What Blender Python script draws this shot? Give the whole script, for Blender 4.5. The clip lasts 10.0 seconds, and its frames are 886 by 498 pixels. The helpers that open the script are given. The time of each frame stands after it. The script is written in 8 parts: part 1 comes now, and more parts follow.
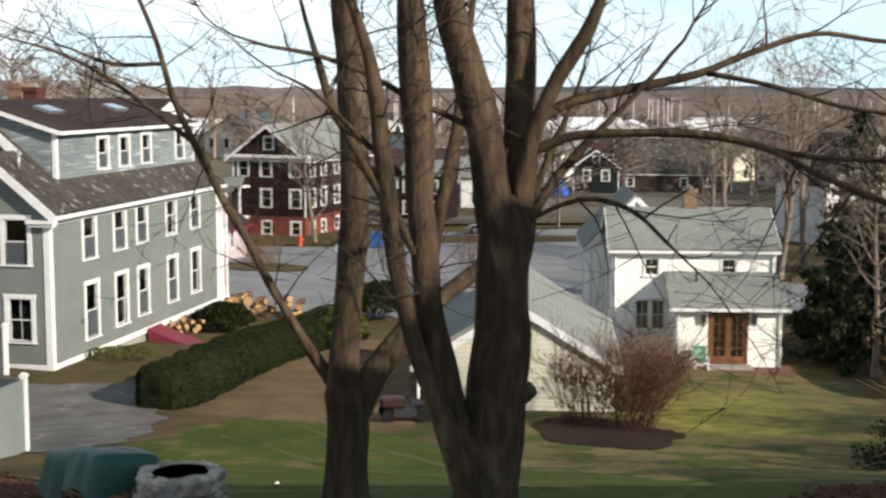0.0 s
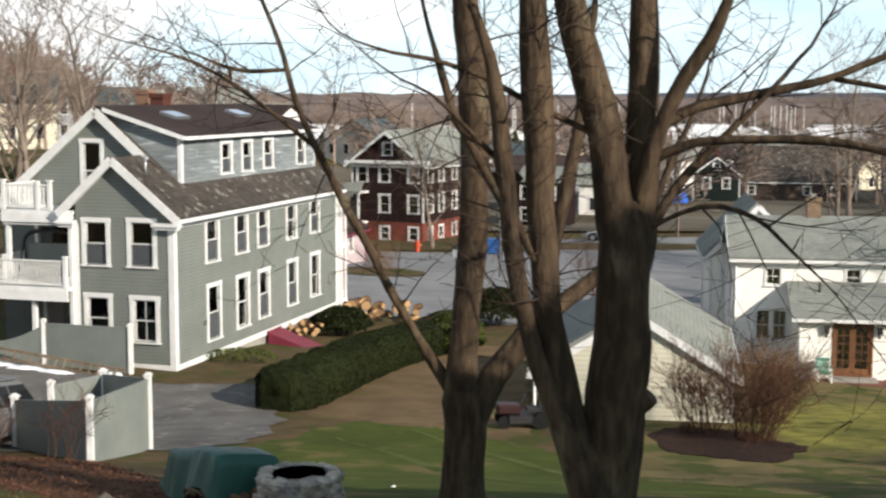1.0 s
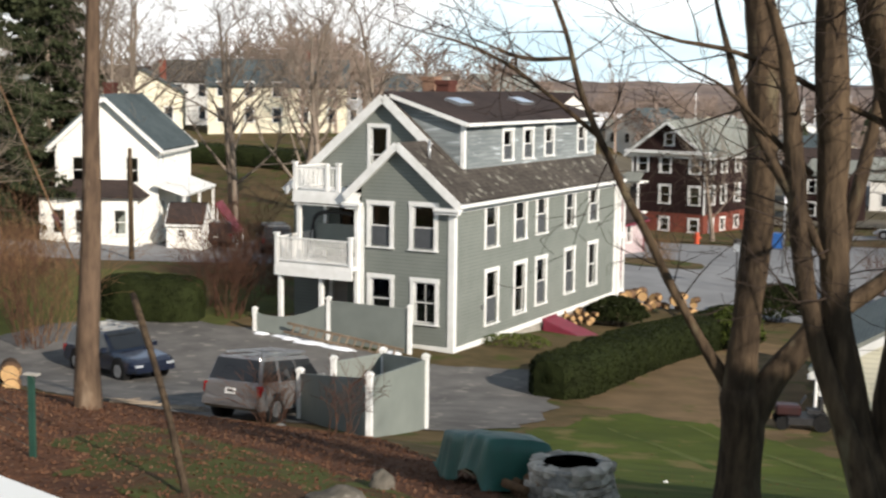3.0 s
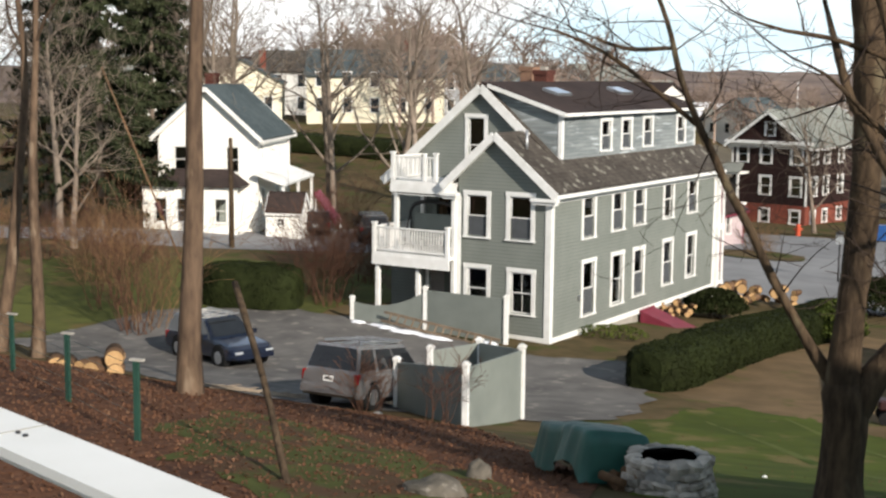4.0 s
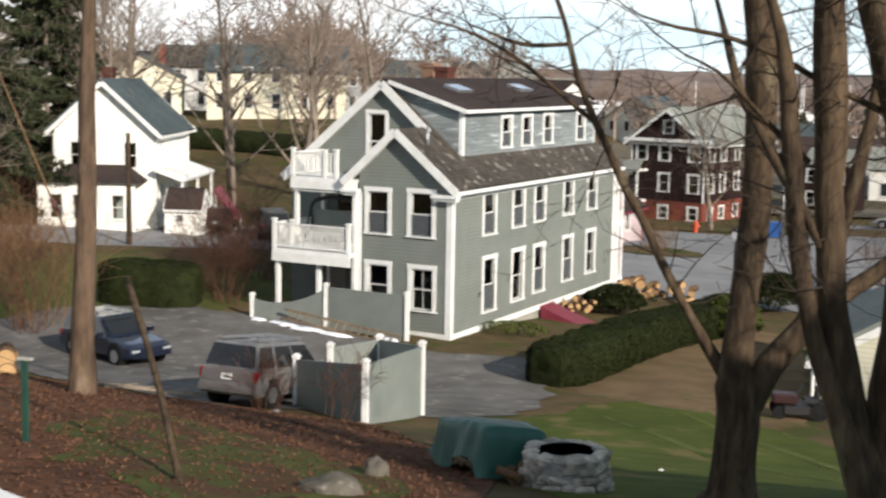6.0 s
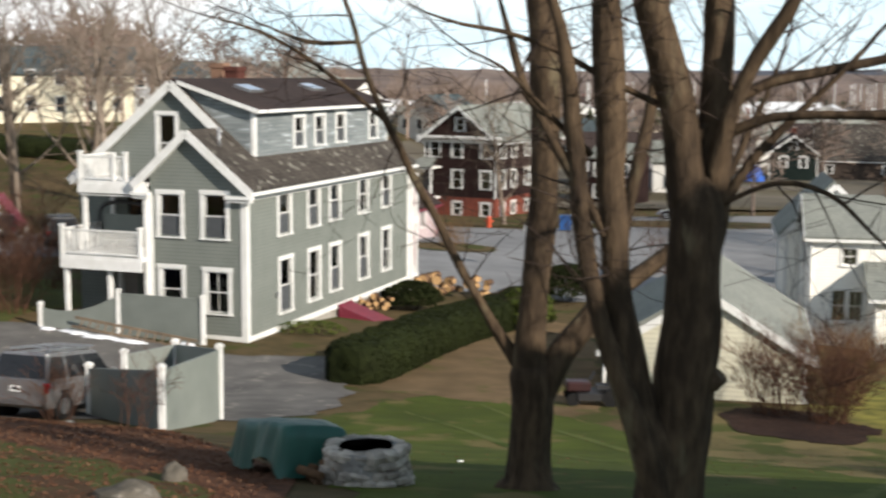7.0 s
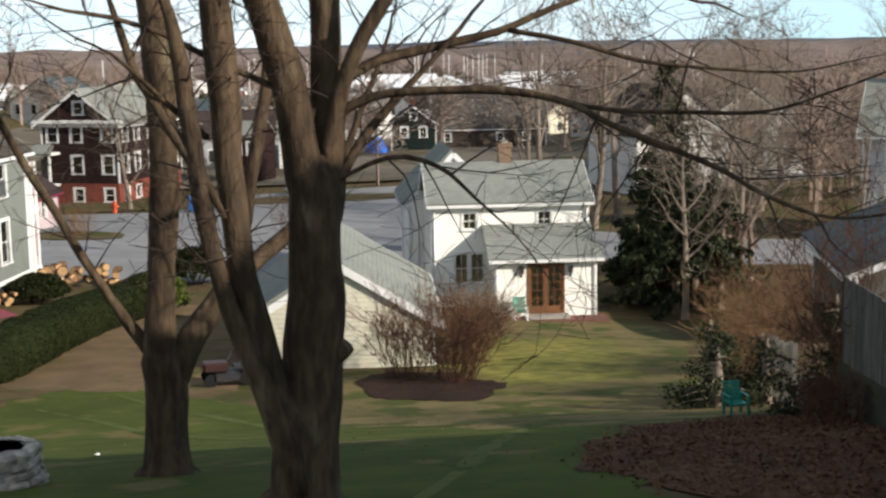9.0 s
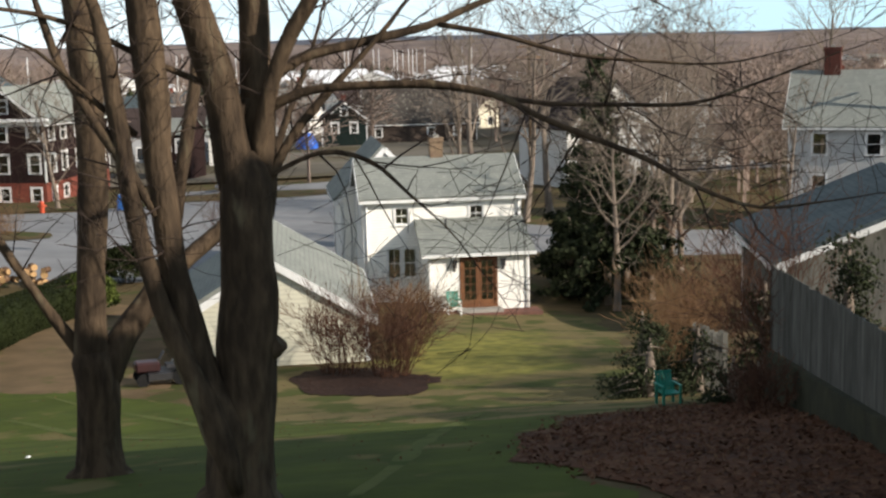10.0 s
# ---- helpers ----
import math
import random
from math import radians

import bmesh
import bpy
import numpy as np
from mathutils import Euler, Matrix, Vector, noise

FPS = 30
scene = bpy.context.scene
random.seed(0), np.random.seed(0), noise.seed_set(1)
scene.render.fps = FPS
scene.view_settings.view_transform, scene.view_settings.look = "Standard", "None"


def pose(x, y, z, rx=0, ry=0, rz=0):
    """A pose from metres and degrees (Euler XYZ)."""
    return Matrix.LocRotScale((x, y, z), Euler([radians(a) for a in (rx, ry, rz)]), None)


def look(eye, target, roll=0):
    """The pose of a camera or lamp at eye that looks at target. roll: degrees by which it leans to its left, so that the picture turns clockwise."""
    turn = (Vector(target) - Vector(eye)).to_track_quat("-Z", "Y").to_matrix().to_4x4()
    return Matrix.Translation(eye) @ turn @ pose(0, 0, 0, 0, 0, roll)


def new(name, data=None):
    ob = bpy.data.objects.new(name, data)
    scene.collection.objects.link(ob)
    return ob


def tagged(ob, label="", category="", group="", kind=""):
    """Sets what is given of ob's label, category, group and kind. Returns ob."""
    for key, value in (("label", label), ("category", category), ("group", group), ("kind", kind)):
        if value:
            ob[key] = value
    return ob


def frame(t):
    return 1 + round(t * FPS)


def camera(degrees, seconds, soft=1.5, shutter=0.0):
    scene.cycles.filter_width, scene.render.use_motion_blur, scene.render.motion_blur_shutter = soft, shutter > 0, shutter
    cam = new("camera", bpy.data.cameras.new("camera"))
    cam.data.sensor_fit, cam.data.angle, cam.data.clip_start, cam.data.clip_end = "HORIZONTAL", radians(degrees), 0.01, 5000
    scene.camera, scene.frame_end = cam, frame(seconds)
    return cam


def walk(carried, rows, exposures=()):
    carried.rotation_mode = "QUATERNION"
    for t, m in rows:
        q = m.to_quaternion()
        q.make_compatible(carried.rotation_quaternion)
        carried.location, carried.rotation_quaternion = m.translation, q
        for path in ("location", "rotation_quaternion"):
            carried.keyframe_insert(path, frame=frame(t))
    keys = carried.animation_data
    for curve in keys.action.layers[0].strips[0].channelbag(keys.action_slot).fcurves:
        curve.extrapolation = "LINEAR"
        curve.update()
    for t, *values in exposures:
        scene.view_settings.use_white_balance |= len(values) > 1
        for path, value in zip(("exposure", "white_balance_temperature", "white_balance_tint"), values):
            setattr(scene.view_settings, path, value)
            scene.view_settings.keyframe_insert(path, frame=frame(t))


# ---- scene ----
cam = camera(36.17, 10.0, soft=2.4, shutter=0.4)
# seconds, x, y, z, yaw, pitch, lean
ROWS = [
    (0.0, 0.012, 0.002, 12.503, 0.00, -6.72, -0.11),
    (0.5, -0.005, 0.026, 12.498, 2.43, -6.54, -0.11),
    (1.0, -0.027, 0.010, 12.495, 4.95, -6.46, -0.15),
    (1.5, -0.045, 0.013, 12.501, 7.52, -6.76, -0.46),
    (2.0, -0.066, 0.027, 12.490, 10.78, -6.76, -0.40),
    (2.5, -0.071, 0.085, 12.492, 13.90, -7.03, -0.68),
    (3.0, -0.074, 0.069, 12.501, 16.68, -7.04, -0.70),
    (4.3, -0.102, -0.006, 12.515, 21.26, -7.60, -0.75),
    (4.5, -0.102, -0.033, 12.517, 21.23, -7.61, -1.01),
    (5.0, -0.102, -0.032, 12.512, 20.67, -7.50, -1.26),
    (5.2, -0.105, -0.017, 12.509, 20.22, -7.62, -1.41),
    (6.3, -0.012, 0.193, 12.459, 14.51, -7.19, -0.74),
    (6.5, 0.006, 0.195, 12.445, 12.87, -6.93, -0.59),
    (7.0, 0.009, 0.112, 12.458, 8.01, -7.49, -0.49),
    (7.5, 0.062, 0.056, 12.483, 2.37, -7.68, -0.07),
    (8.0, 0.105, -0.073, 12.514, -2.26, -8.02, 0.43),
    (8.5, 0.124, -0.112, 12.529, -5.31, -8.59, 0.56),
    (9.0, 0.130, -0.157, 12.526, -7.54, -8.53, 1.02),
    (9.5, 0.135, -0.172, 12.534, -9.23, -8.94, 1.15),
    (10.0, 0.126, -0.172, 12.519, -10.41, -8.80, 1.43),
]
walk(cam, [(t, pose(x, y, z, 0, 0, yaw) @ pose(0, 0, 0, 90 + pitch, 0, 0) @ pose(0, 0, 0, 0, 0, -lean)) for t, x, y, z, yaw, pitch, lean in ROWS])

# ---- light ----
SUN_AZ, SUN_EL = 127.0, 25.0     # degrees from +y towards +x, and above the horizon
world = bpy.data.worlds.new("sky")
scene.world = world
world.use_nodes = True
wn, wl = world.node_tree.nodes, world.node_tree.links
wn.clear()
w_out = wn.new("ShaderNodeOutputWorld")
w_bg = wn.new("ShaderNodeBackground")
w_sky = wn.new("ShaderNodeTexSky")
w_sky.sky_type, w_sky.sun_disc = "NISHITA", False
w_sky.sun_elevation, w_sky.sun_rotation = radians(SUN_EL), radians(SUN_AZ)
w_sky.air_density, w_sky.dust_density, w_sky.ozone_density = 1.0, 0.6, 1.0
w_tc = wn.new("ShaderNodeTexCoord")
w_map = wn.new("ShaderNodeMapping")
w_map.inputs["Scale"].default_value = (1.0, 1.0, 3.2)
w_noise = wn.new("ShaderNodeTexNoise")
w_noise.inputs["Scale"].default_value, w_noise.inputs["Detail"].default_value = 2.2, 8.0
w_ramp = wn.new("ShaderNodeValToRGB")
w_ramp.color_ramp.elements[0].position, w_ramp.color_ramp.elements[1].position = 0.30, 0.50
# thin cloud overhead, bright haze towards the horizon, bluer where it thins
w_sep = wn.new("ShaderNodeSeparateXYZ")
w_haze = wn.new("ShaderNodeMapRange")
w_haze.interpolation_type = "SMOOTHSTEP"
for k, v in (("From Min", 0.02), ("From Max", 0.30), ("To Min", 1.0), ("To Max", 0.25)):
    w_haze.inputs[k].default_value = v
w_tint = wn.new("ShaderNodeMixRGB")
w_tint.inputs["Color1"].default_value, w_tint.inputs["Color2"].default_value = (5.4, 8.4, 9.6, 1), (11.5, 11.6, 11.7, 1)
w_fac = wn.new("ShaderNodeMath")
w_fac.operation = "MULTIPLY"
w_mix = wn.new("ShaderNodeMixRGB")
wl.new(w_tc.outputs["Generated"], w_sep.inputs["Vector"])
wl.new(w_sep.outputs["Z"], w_haze.inputs["Value"])
wl.new(w_tc.outputs["Generated"], w_map.inputs["Vector"])
wl.new(w_map.outputs["Vector"], w_noise.inputs["Vector"])
wl.new(w_noise.outputs["Fac"], w_ramp.inputs["Fac"])
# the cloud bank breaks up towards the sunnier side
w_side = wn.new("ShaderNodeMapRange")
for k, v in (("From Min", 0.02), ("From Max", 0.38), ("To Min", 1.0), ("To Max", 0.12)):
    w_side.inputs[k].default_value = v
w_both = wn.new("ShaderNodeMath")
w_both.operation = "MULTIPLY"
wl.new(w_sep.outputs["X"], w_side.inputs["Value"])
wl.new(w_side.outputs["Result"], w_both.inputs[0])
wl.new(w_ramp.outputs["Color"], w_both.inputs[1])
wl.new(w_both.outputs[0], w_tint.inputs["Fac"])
wl.new(w_haze.outputs["Result"], w_fac.inputs[0])
w_fac.inputs[1].default_value = 0.96
wl.new(w_fac.outputs[0], w_mix.inputs["Fac"])
wl.new(w_sky.outputs["Color"], w_mix.inputs["Color1"])
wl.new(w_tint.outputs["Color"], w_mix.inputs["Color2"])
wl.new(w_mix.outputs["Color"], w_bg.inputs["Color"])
w_bg.inputs["Strength"].default_value = 0.11
wl.new(w_bg.outputs["Background"], w_out.inputs["Surface"])
sun = new("sun", bpy.data.lights.new("sun", "SUN"))
sun.data.energy, sun.data.angle, sun.data.color = 6.2, radians(0.6), (1.0, 0.90, 0.79)
_a, _e = radians(SUN_AZ), radians(SUN_EL)
sun.matrix_world = look((math.sin(_a) * math.cos(_e) * 100, math.cos(_a) * math.cos(_e) * 100, math.sin(_e) * 100), (0, 0, 0))
scene.view_settings.exposure = 0.07


# ---- materials ----
MATS = {}


def mat(name, base, second=None, scale=4.0, rough=0.8, bump=0.3, metal=0.0, boards=0.0, courses=0.0, speck=None, vary=0.0, stretch=(1, 1, 1), depth=0.02):
    """A surface of two blended tones at two scales, with relief; boards or courses give horizontal laps of that height in metres."""
    if name in MATS:
        return MATS[name]
    m = bpy.data.materials.new(name)
    m.use_nodes = True
    n, l = m.node_tree.nodes, m.node_tree.links
    b = n["Principled BSDF"]
    b.inputs["Roughness"].default_value, b.inputs["Metallic"].default_value = rough, metal
    if rough >= 0.69 and not metal:
        b.inputs["Specular IOR Level"].default_value = 0.08
    tc = n.new("ShaderNodeTexCoord")
    mp = n.new("ShaderNodeMapping")
    mp.inputs["Scale"].default_value = stretch
    l.new(tc.outputs["Object"], mp.inputs["Vector"])
    second = second or tuple(c * 0.72 for c in base)
    n1, n2 = n.new("ShaderNodeTexNoise"), n.new("ShaderNodeTexNoise")
    n1.inputs["Scale"].default_value, n1.inputs["Detail"].default_value = scale, 6.0
    n2.inputs["Scale"].default_value, n2.inputs["Detail"].default_value = scale * 0.13, 4.0
    for k in (n1, n2):
        l.new(mp.outputs["Vector"], k.inputs["Vector"])
    add = n.new("ShaderNodeMath")
    add.operation = "ADD"
    l.new(n1.outputs["Fac"], add.inputs[0])
    l.new(n2.outputs["Fac"], add.inputs[1])
    ramp = n.new("ShaderNodeValToRGB")
    ramp.color_ramp.elements[0].position, ramp.color_ramp.elements[1].position = 0.4, 0.62
    half = n.new("ShaderNodeMath")
    half.operation = "MULTIPLY"
    half.inputs[1].default_value = 0.5
    l.new(add.outputs[0], half.inputs[0])
    l.new(half.outputs[0], ramp.inputs["Fac"])
    ramp.color_ramp.elements[0].color, ramp.color_ramp.elements[1].color = (*second, 1), (*base, 1)
    colour = ramp.outputs["Color"]
    height = n1.outputs["Fac"]
    if speck:
        n3 = n.new("ShaderNodeTexNoise")
        n3.inputs["Scale"].default_value, n3.inputs["Detail"].default_value = speck[0], 3.0
        l.new(mp.outputs["Vector"], n3.inputs["Vector"])
        r3 = n.new("ShaderNodeValToRGB")
        r3.color_ramp.elements[0].position, r3.color_ramp.elements[1].position = speck[1], speck[1] + 0.08
        l.new(n3.outputs["Fac"], r3.inputs["Fac"])
        mx = n.new("ShaderNodeMixRGB")
        mx.inputs["Color2"].default_value = (*speck[2], 1)
        l.new(r3.outputs["Color"], mx.inputs["Fac"])
        l.new(colour, mx.inputs["Color1"])
        colour = mx.outputs["Color"]
    if vary:
        oi = n.new("ShaderNodeObjectInfo")
        hs = n.new("ShaderNodeHueSaturation")
        mr = n.new("ShaderNodeMapRange")
        mr.inputs["To Min"].default_value, mr.inputs["To Max"].default_value = 1 - vary, 1 + vary
        l.new(oi.outputs["Random"], mr.inputs["Value"])
        l.new(mr.outputs["Result"], hs.inputs["Value"])
        l.new(colour, hs.inputs["Color"])
        colour = hs.outputs["Color"]
    lap = boards or courses
    if lap:
        sp = n.new("ShaderNodeSeparateXYZ")
        l.new(tc.outputs["Object"], sp.inputs["Vector"])
        dv, fr = n.new("ShaderNodeMath"), n.new("ShaderNodeMath")
        dv.operation, fr.operation = "DIVIDE", "FRACT"
        dv.inputs[1].default_value = lap
        l.new(sp.outputs["Z"], dv.inputs[0])
        l.new(dv.outputs[0], fr.inputs[0])
        # Shadow line where the laps meet, multiplied into the colour.
        lr = n.new("ShaderNodeValToRGB")
        lr.color_ramp.elements[0].position, lr.color_ramp.elements[1].position = 0.80, 0.97
        lr.color_ramp.elements[0].color, lr.color_ramp.elements[1].color = (1, 1, 1, 1), (0.62, 0.62, 0.62, 1)
        l.new(fr.outputs[0], lr.inputs["Fac"])
        mu = n.new("ShaderNodeMixRGB")
        mu.blend_type = "MULTIPLY"
        mu.inputs["Fac"].default_value = 0.8
        l.new(colour, mu.inputs["Color1"])
        l.new(lr.outputs["Color"], mu.inputs["Color2"])
        colour = mu.outputs["Color"]
        ad = n.new("ShaderNodeMath")
        ad.operation = "MULTIPLY_ADD"
        l.new(fr.outputs[0], ad.inputs[0])
        ad.inputs[1].default_value = -1.0 if boards else -0.6
        l.new(n1.outputs["Fac"], ad.inputs[2])
        height = ad.outputs[0]
    bp = n.new("ShaderNodeBump")
    bp.inputs["Strength"].default_value, bp.inputs["Distance"].default_value = bump, depth
    l.new(height, bp.inputs["Height"])
    l.new(bp.outputs["Normal"], b.inputs["Normal"])
    l.new(colour, b.inputs["Base Color"])
    MATS[name] = m
    return m


def glass_mat():
    m = bpy.data.materials.new("window_glass")
    m.use_nodes = True
    n, l = m.node_tree.nodes, m.node_tree.links
    n.clear()
    o, mx, tr, gl, fr = (n.new("ShaderNode" + k) for k in ("OutputMaterial", "MixShader", "BsdfTransparent", "BsdfGlossy", "Fresnel"))
    tr.inputs["Color"].default_value = (0.62, 0.66, 0.66, 1)
    gl.inputs["Roughness"].default_value = 0.04
    fr.inputs["IOR"].default_value = 2.2
    l.new(fr.outputs[0], mx.inputs[0])
    l.new(tr.outputs[0], mx.inputs[1])
    l.new(gl.outputs[0], mx.inputs[2])
    l.new(mx.outputs[0], o.inputs[0])
    return m


GLASS = glass_mat()
WHITE = mat("white_paint", (0.78, 0.78, 0.76), (0.66, 0.66, 0.63), 3, 0.55, 0.1)
WHITE_SIDING = mat("white_clapboard", (0.92, 0.90, 0.83), (0.85, 0.83, 0.76), 2, 0.6, 0.5, boards=0.13)
CREAM_SIDING = mat("cream_clapboard", (0.62, 0.60, 0.47), (0.54, 0.52, 0.41), 1.5, 0.65, 0.5, boards=0.16)
GREY_SIDING = mat("grey_green_clapboard", (0.188, 0.204, 0.184), (0.158, 0.173, 0.156), 1.2, 0.7, 0.6, boards=0.14)
SHINGLE_WALL = mat("weathered_grey_shingle", (0.26, 0.285, 0.285), (0.155, 0.175, 0.18), 1.6, 0.85, 0.5, courses=0.16, speck=(1.3, 0.58, (0.44, 0.48, 0.5)), stretch=(0.5, 0.5, 4))
BROWN_SIDING = mat("dark_brown_shingle", (0.030, 0.016, 0.015), (0.019, 0.011, 0.010), 2, 0.8, 0.4, boards=0.2)
DARK_GREEN = mat("dark_green_clapboard", (0.014, 0.022, 0.019), (0.009, 0.015, 0.013), 2, 0.7, 0.4, boards=0.2)
BRICK = mat("red_brick", (0.20, 0.062, 0.042), (0.14, 0.045, 0.033), 5, 0.85, 0.5, courses=0.08)
ROOF_BROWN = mat("mossy_brown_shingle", (0.088, 0.077, 0.066), (0.046, 0.040, 0.035), 3, 0.9, 0.6, courses=0.12, speck=(2.4, 0.60, (0.21, 0.20, 0.17)))
ROOF_DARK = mat("dark_brown_shingle_roof", (0.055, 0.040, 0.036), (0.035, 0.027, 0.025), 3, 0.9, 0.5, courses=0.1)
ROOF_GREY = mat("grey_green_asphalt_shingle", (0.24, 0.25, 0.22), (0.19, 0.20, 0.18), 2.5, 0.9, 0.5, courses=0.1, speck=(7, 0.6, (0.29, 0.295, 0.27)))
ROOF_SLATE = mat("dark_slate_shingle", (0.085, 0.105, 0.11), (0.055, 0.07, 0.075), 3, 0.85, 0.4, courses=0.12)
BARK = mat("grey_brown_bark", (0.100, 0.070, 0.044), (0.036, 0.026, 0.018), 9, 0.95, 1.0, stretch=(1, 1, 0.3), depth=0.06, speck=(3.0, 0.62, (0.115, 0.094, 0.060)))
# Lighter copy of BARK: the slope trunks' sunlight is in the colour.
BARK_SUNLIT = mat("sunlit_tan_bark", (0.150, 0.102, 0.068), (0.070, 0.048, 0.034), 7, 0.95, 0.9, stretch=(1, 1, 0.3), depth=0.05, speck=(2.5, 0.6, (0.20, 0.15, 0.105)))
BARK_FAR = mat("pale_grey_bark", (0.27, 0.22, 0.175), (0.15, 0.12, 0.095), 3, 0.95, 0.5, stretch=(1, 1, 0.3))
TWIG = mat("dark_twig_bark", (0.050, 0.036, 0.028), (0.030, 0.022, 0.018), 6, 0.95, 0.3)
# Bare woods, their bark lightened to carry the distance haze.
WOODS = mat("hazy_woods_bark", (0.27, 0.205, 0.168), (0.165, 0.126, 0.104), 0.2, 0.95, 0.2)
ASPHALT = mat("worn_asphalt", (0.150, 0.142, 0.132), (0.088, 0.084, 0.080), 1.1, 0.9, 0.4, speck=(1.6, 0.60, (0.20, 0.185, 0.165)))
ROAD_MAT = mat("pale_street_asphalt", (0.235, 0.235, 0.235), (0.18, 0.18, 0.182), 0.6, 0.85, 0.2)
CONCRETE = mat("old_concrete", (0.36, 0.34, 0.30), (0.25, 0.235, 0.205), 2, 0.9, 0.3)
STONE = mat("grey_fieldstone", (0.47, 0.415, 0.35), (0.28, 0.25, 0.21), 5, 0.9, 0.8, vary=0.35, depth=0.04)
METAL = mat("galvanised_metal", (0.45, 0.46, 0.47), (0.33, 0.34, 0.35), 6, 0.4, 0.1, metal=0.8)
DARK = mat("dark_iron", (0.02, 0.02, 0.022), (0.012, 0.012, 0.013), 6, 0.6, 0.2)
SCREEN = mat("grey_insect_screen", (0.085, 0.092, 0.098), (0.065, 0.07, 0.075), 8, 0.9, 0.1)
CHIMNEY_BRICK = mat("sooty_brown_brick", (0.115, 0.045, 0.034), (0.075, 0.032, 0.026), 5, 0.9, 0.5, courses=0.08)
INTERIOR = mat("dim_room_plaster", (0.34, 0.31, 0.28), (0.27, 0.25, 0.23), 2, 0.9, 0.1)
CURTAIN = mat("pale_curtain_cloth", (0.62, 0.60, 0.52), (0.48, 0.46, 0.40), 6, 0.9, 0.4, stretch=(3, 3, 0.3))


# ---- helpers for building ----
def mesh_of(name, bm, material):
    me = bpy.data.meshes.new(name)
    bm.normal_update()
    bm.to_mesh(me)
    bm.free()
    if material:
        me.materials.append(material)
    return me


def part(name, bm, material, parent=None, label="", m=None):
    ob = new(name, bm if isinstance(bm, bpy.types.Mesh) else mesh_of(name, bm, material))
    if parent is not None:
        ob.parent = parent
    if m is not None:
        ob.matrix_basis = m
    return tagged(ob, label)


def thing(name, m, label, category, group="", kind=""):
    ob = new(name)
    ob.empty_display_size = 0.2
    ob.matrix_basis = m
    return tagged(ob, label, category, group, kind)


def box(bm, x0, x1, y0, y1, z0, z1, bevel=0.0):
    r = bmesh.ops.create_cube(bm, size=1.0, matrix=Matrix.LocRotScale(((x0 + x1) / 2, (y0 + y1) / 2, (z0 + z1) / 2), None, (abs(x1 - x0), abs(y1 - y0), abs(z1 - z0))))
    if bevel:
        es = list({e for v in r["verts"] for e in v.link_edges})
        bmesh.ops.bevel(bm, geom=es, offset=bevel, segments=1, affect="EDGES")
    return bm


def boxes(*list_of):
    bm = bmesh.new()
    for b in list_of:
        box(bm, *b)
    return bm


def bar(bm, a, b, w, h):
    """A square bar from a to b, w across and h high."""
    a, b = Vector(a), Vector(b)
    d = (b - a).normalized()
    side = d.cross(Vector((0, 0, 1)))
    side = side.normalized() if side.length > 1e-4 else Vector((1, 0, 0))
    up = side.cross(d).normalized()
    vs = []
    for p in (a, b):
        for i, j in ((-1, -1), (1, -1), (1, 1), (-1, 1)):
            vs.append(bm.verts.new(p + side * (w / 2 * i) + up * (h / 2 * j)))
    for f in ((3, 2, 1, 0), (4, 5, 6, 7), (0, 1, 5, 4), (1, 2, 6, 5), (2, 3, 7, 6), (3, 0, 4, 7)):
        bm.faces.new([vs[i] for i in f])
    return bm


def slab(bm, corners, t):
    """A slab under four corners (anticlockwise from above), t thick."""
    c = [Vector(p) for p in corners]
    nrm = (c[1] - c[0]).cross(c[2] - c[0]).normalized()
    top = [bm.verts.new(p) for p in c]
    low = [bm.verts.new(p - nrm * t) for p in c]
    k = len(c)
    bm.faces.new(top)
    bm.faces.new(low[::-1])
    for i in range(k):
        bm.faces.new((top[i], low[i], low[(i + 1) % k], top[(i + 1) % k]))
    return bm


def tube(bm, pts, sides=8, cap=True, wobble=0.0):
    """A tapered round tube through (x, y, z, r)."""
    rings, prev = [], None
    k = len(pts)
    for i, p in enumerate(pts):
        c = Vector(p[:3])
        a, b = Vector(pts[max(0, i - 1)][:3]), Vector(pts[min(k - 1, i + 1)][:3])
        d = (b - a).normalized() if (b - a).length > 1e-6 else Vector((0, 0, 1))
        if prev is None:
            x = d.orthogonal().normalized()
        else:
            x = (prev - d * prev.dot(d)).normalized()
        prev = x
        y = d.cross(x)
        ring = []
        for s in range(sides):
            q = 2 * math.pi * s / sides
            r = p[3] * (1 + (wobble * noise.noise(Vector((c.x * 1.5 + math.cos(q) * 1.1, c.y * 1.5 + math.sin(q) * 1.1, c.z * 1.1))) if wobble else 0))
            ring.append(bm.verts.new(c + x * (math.cos(q) * r) + y * (math.sin(q) * r)))
        rings.append(ring)
    for a, b in zip(rings, rings[1:]):
        for s in range(sides):
            f = bm.faces.new((a[s], a[(s + 1) % sides], b[(s + 1) % sides], b[s]))
            f.smooth = True
    if cap:
        bm.faces.new(rings[0][::-1])
        bm.faces.new(rings[-1])
    return bm


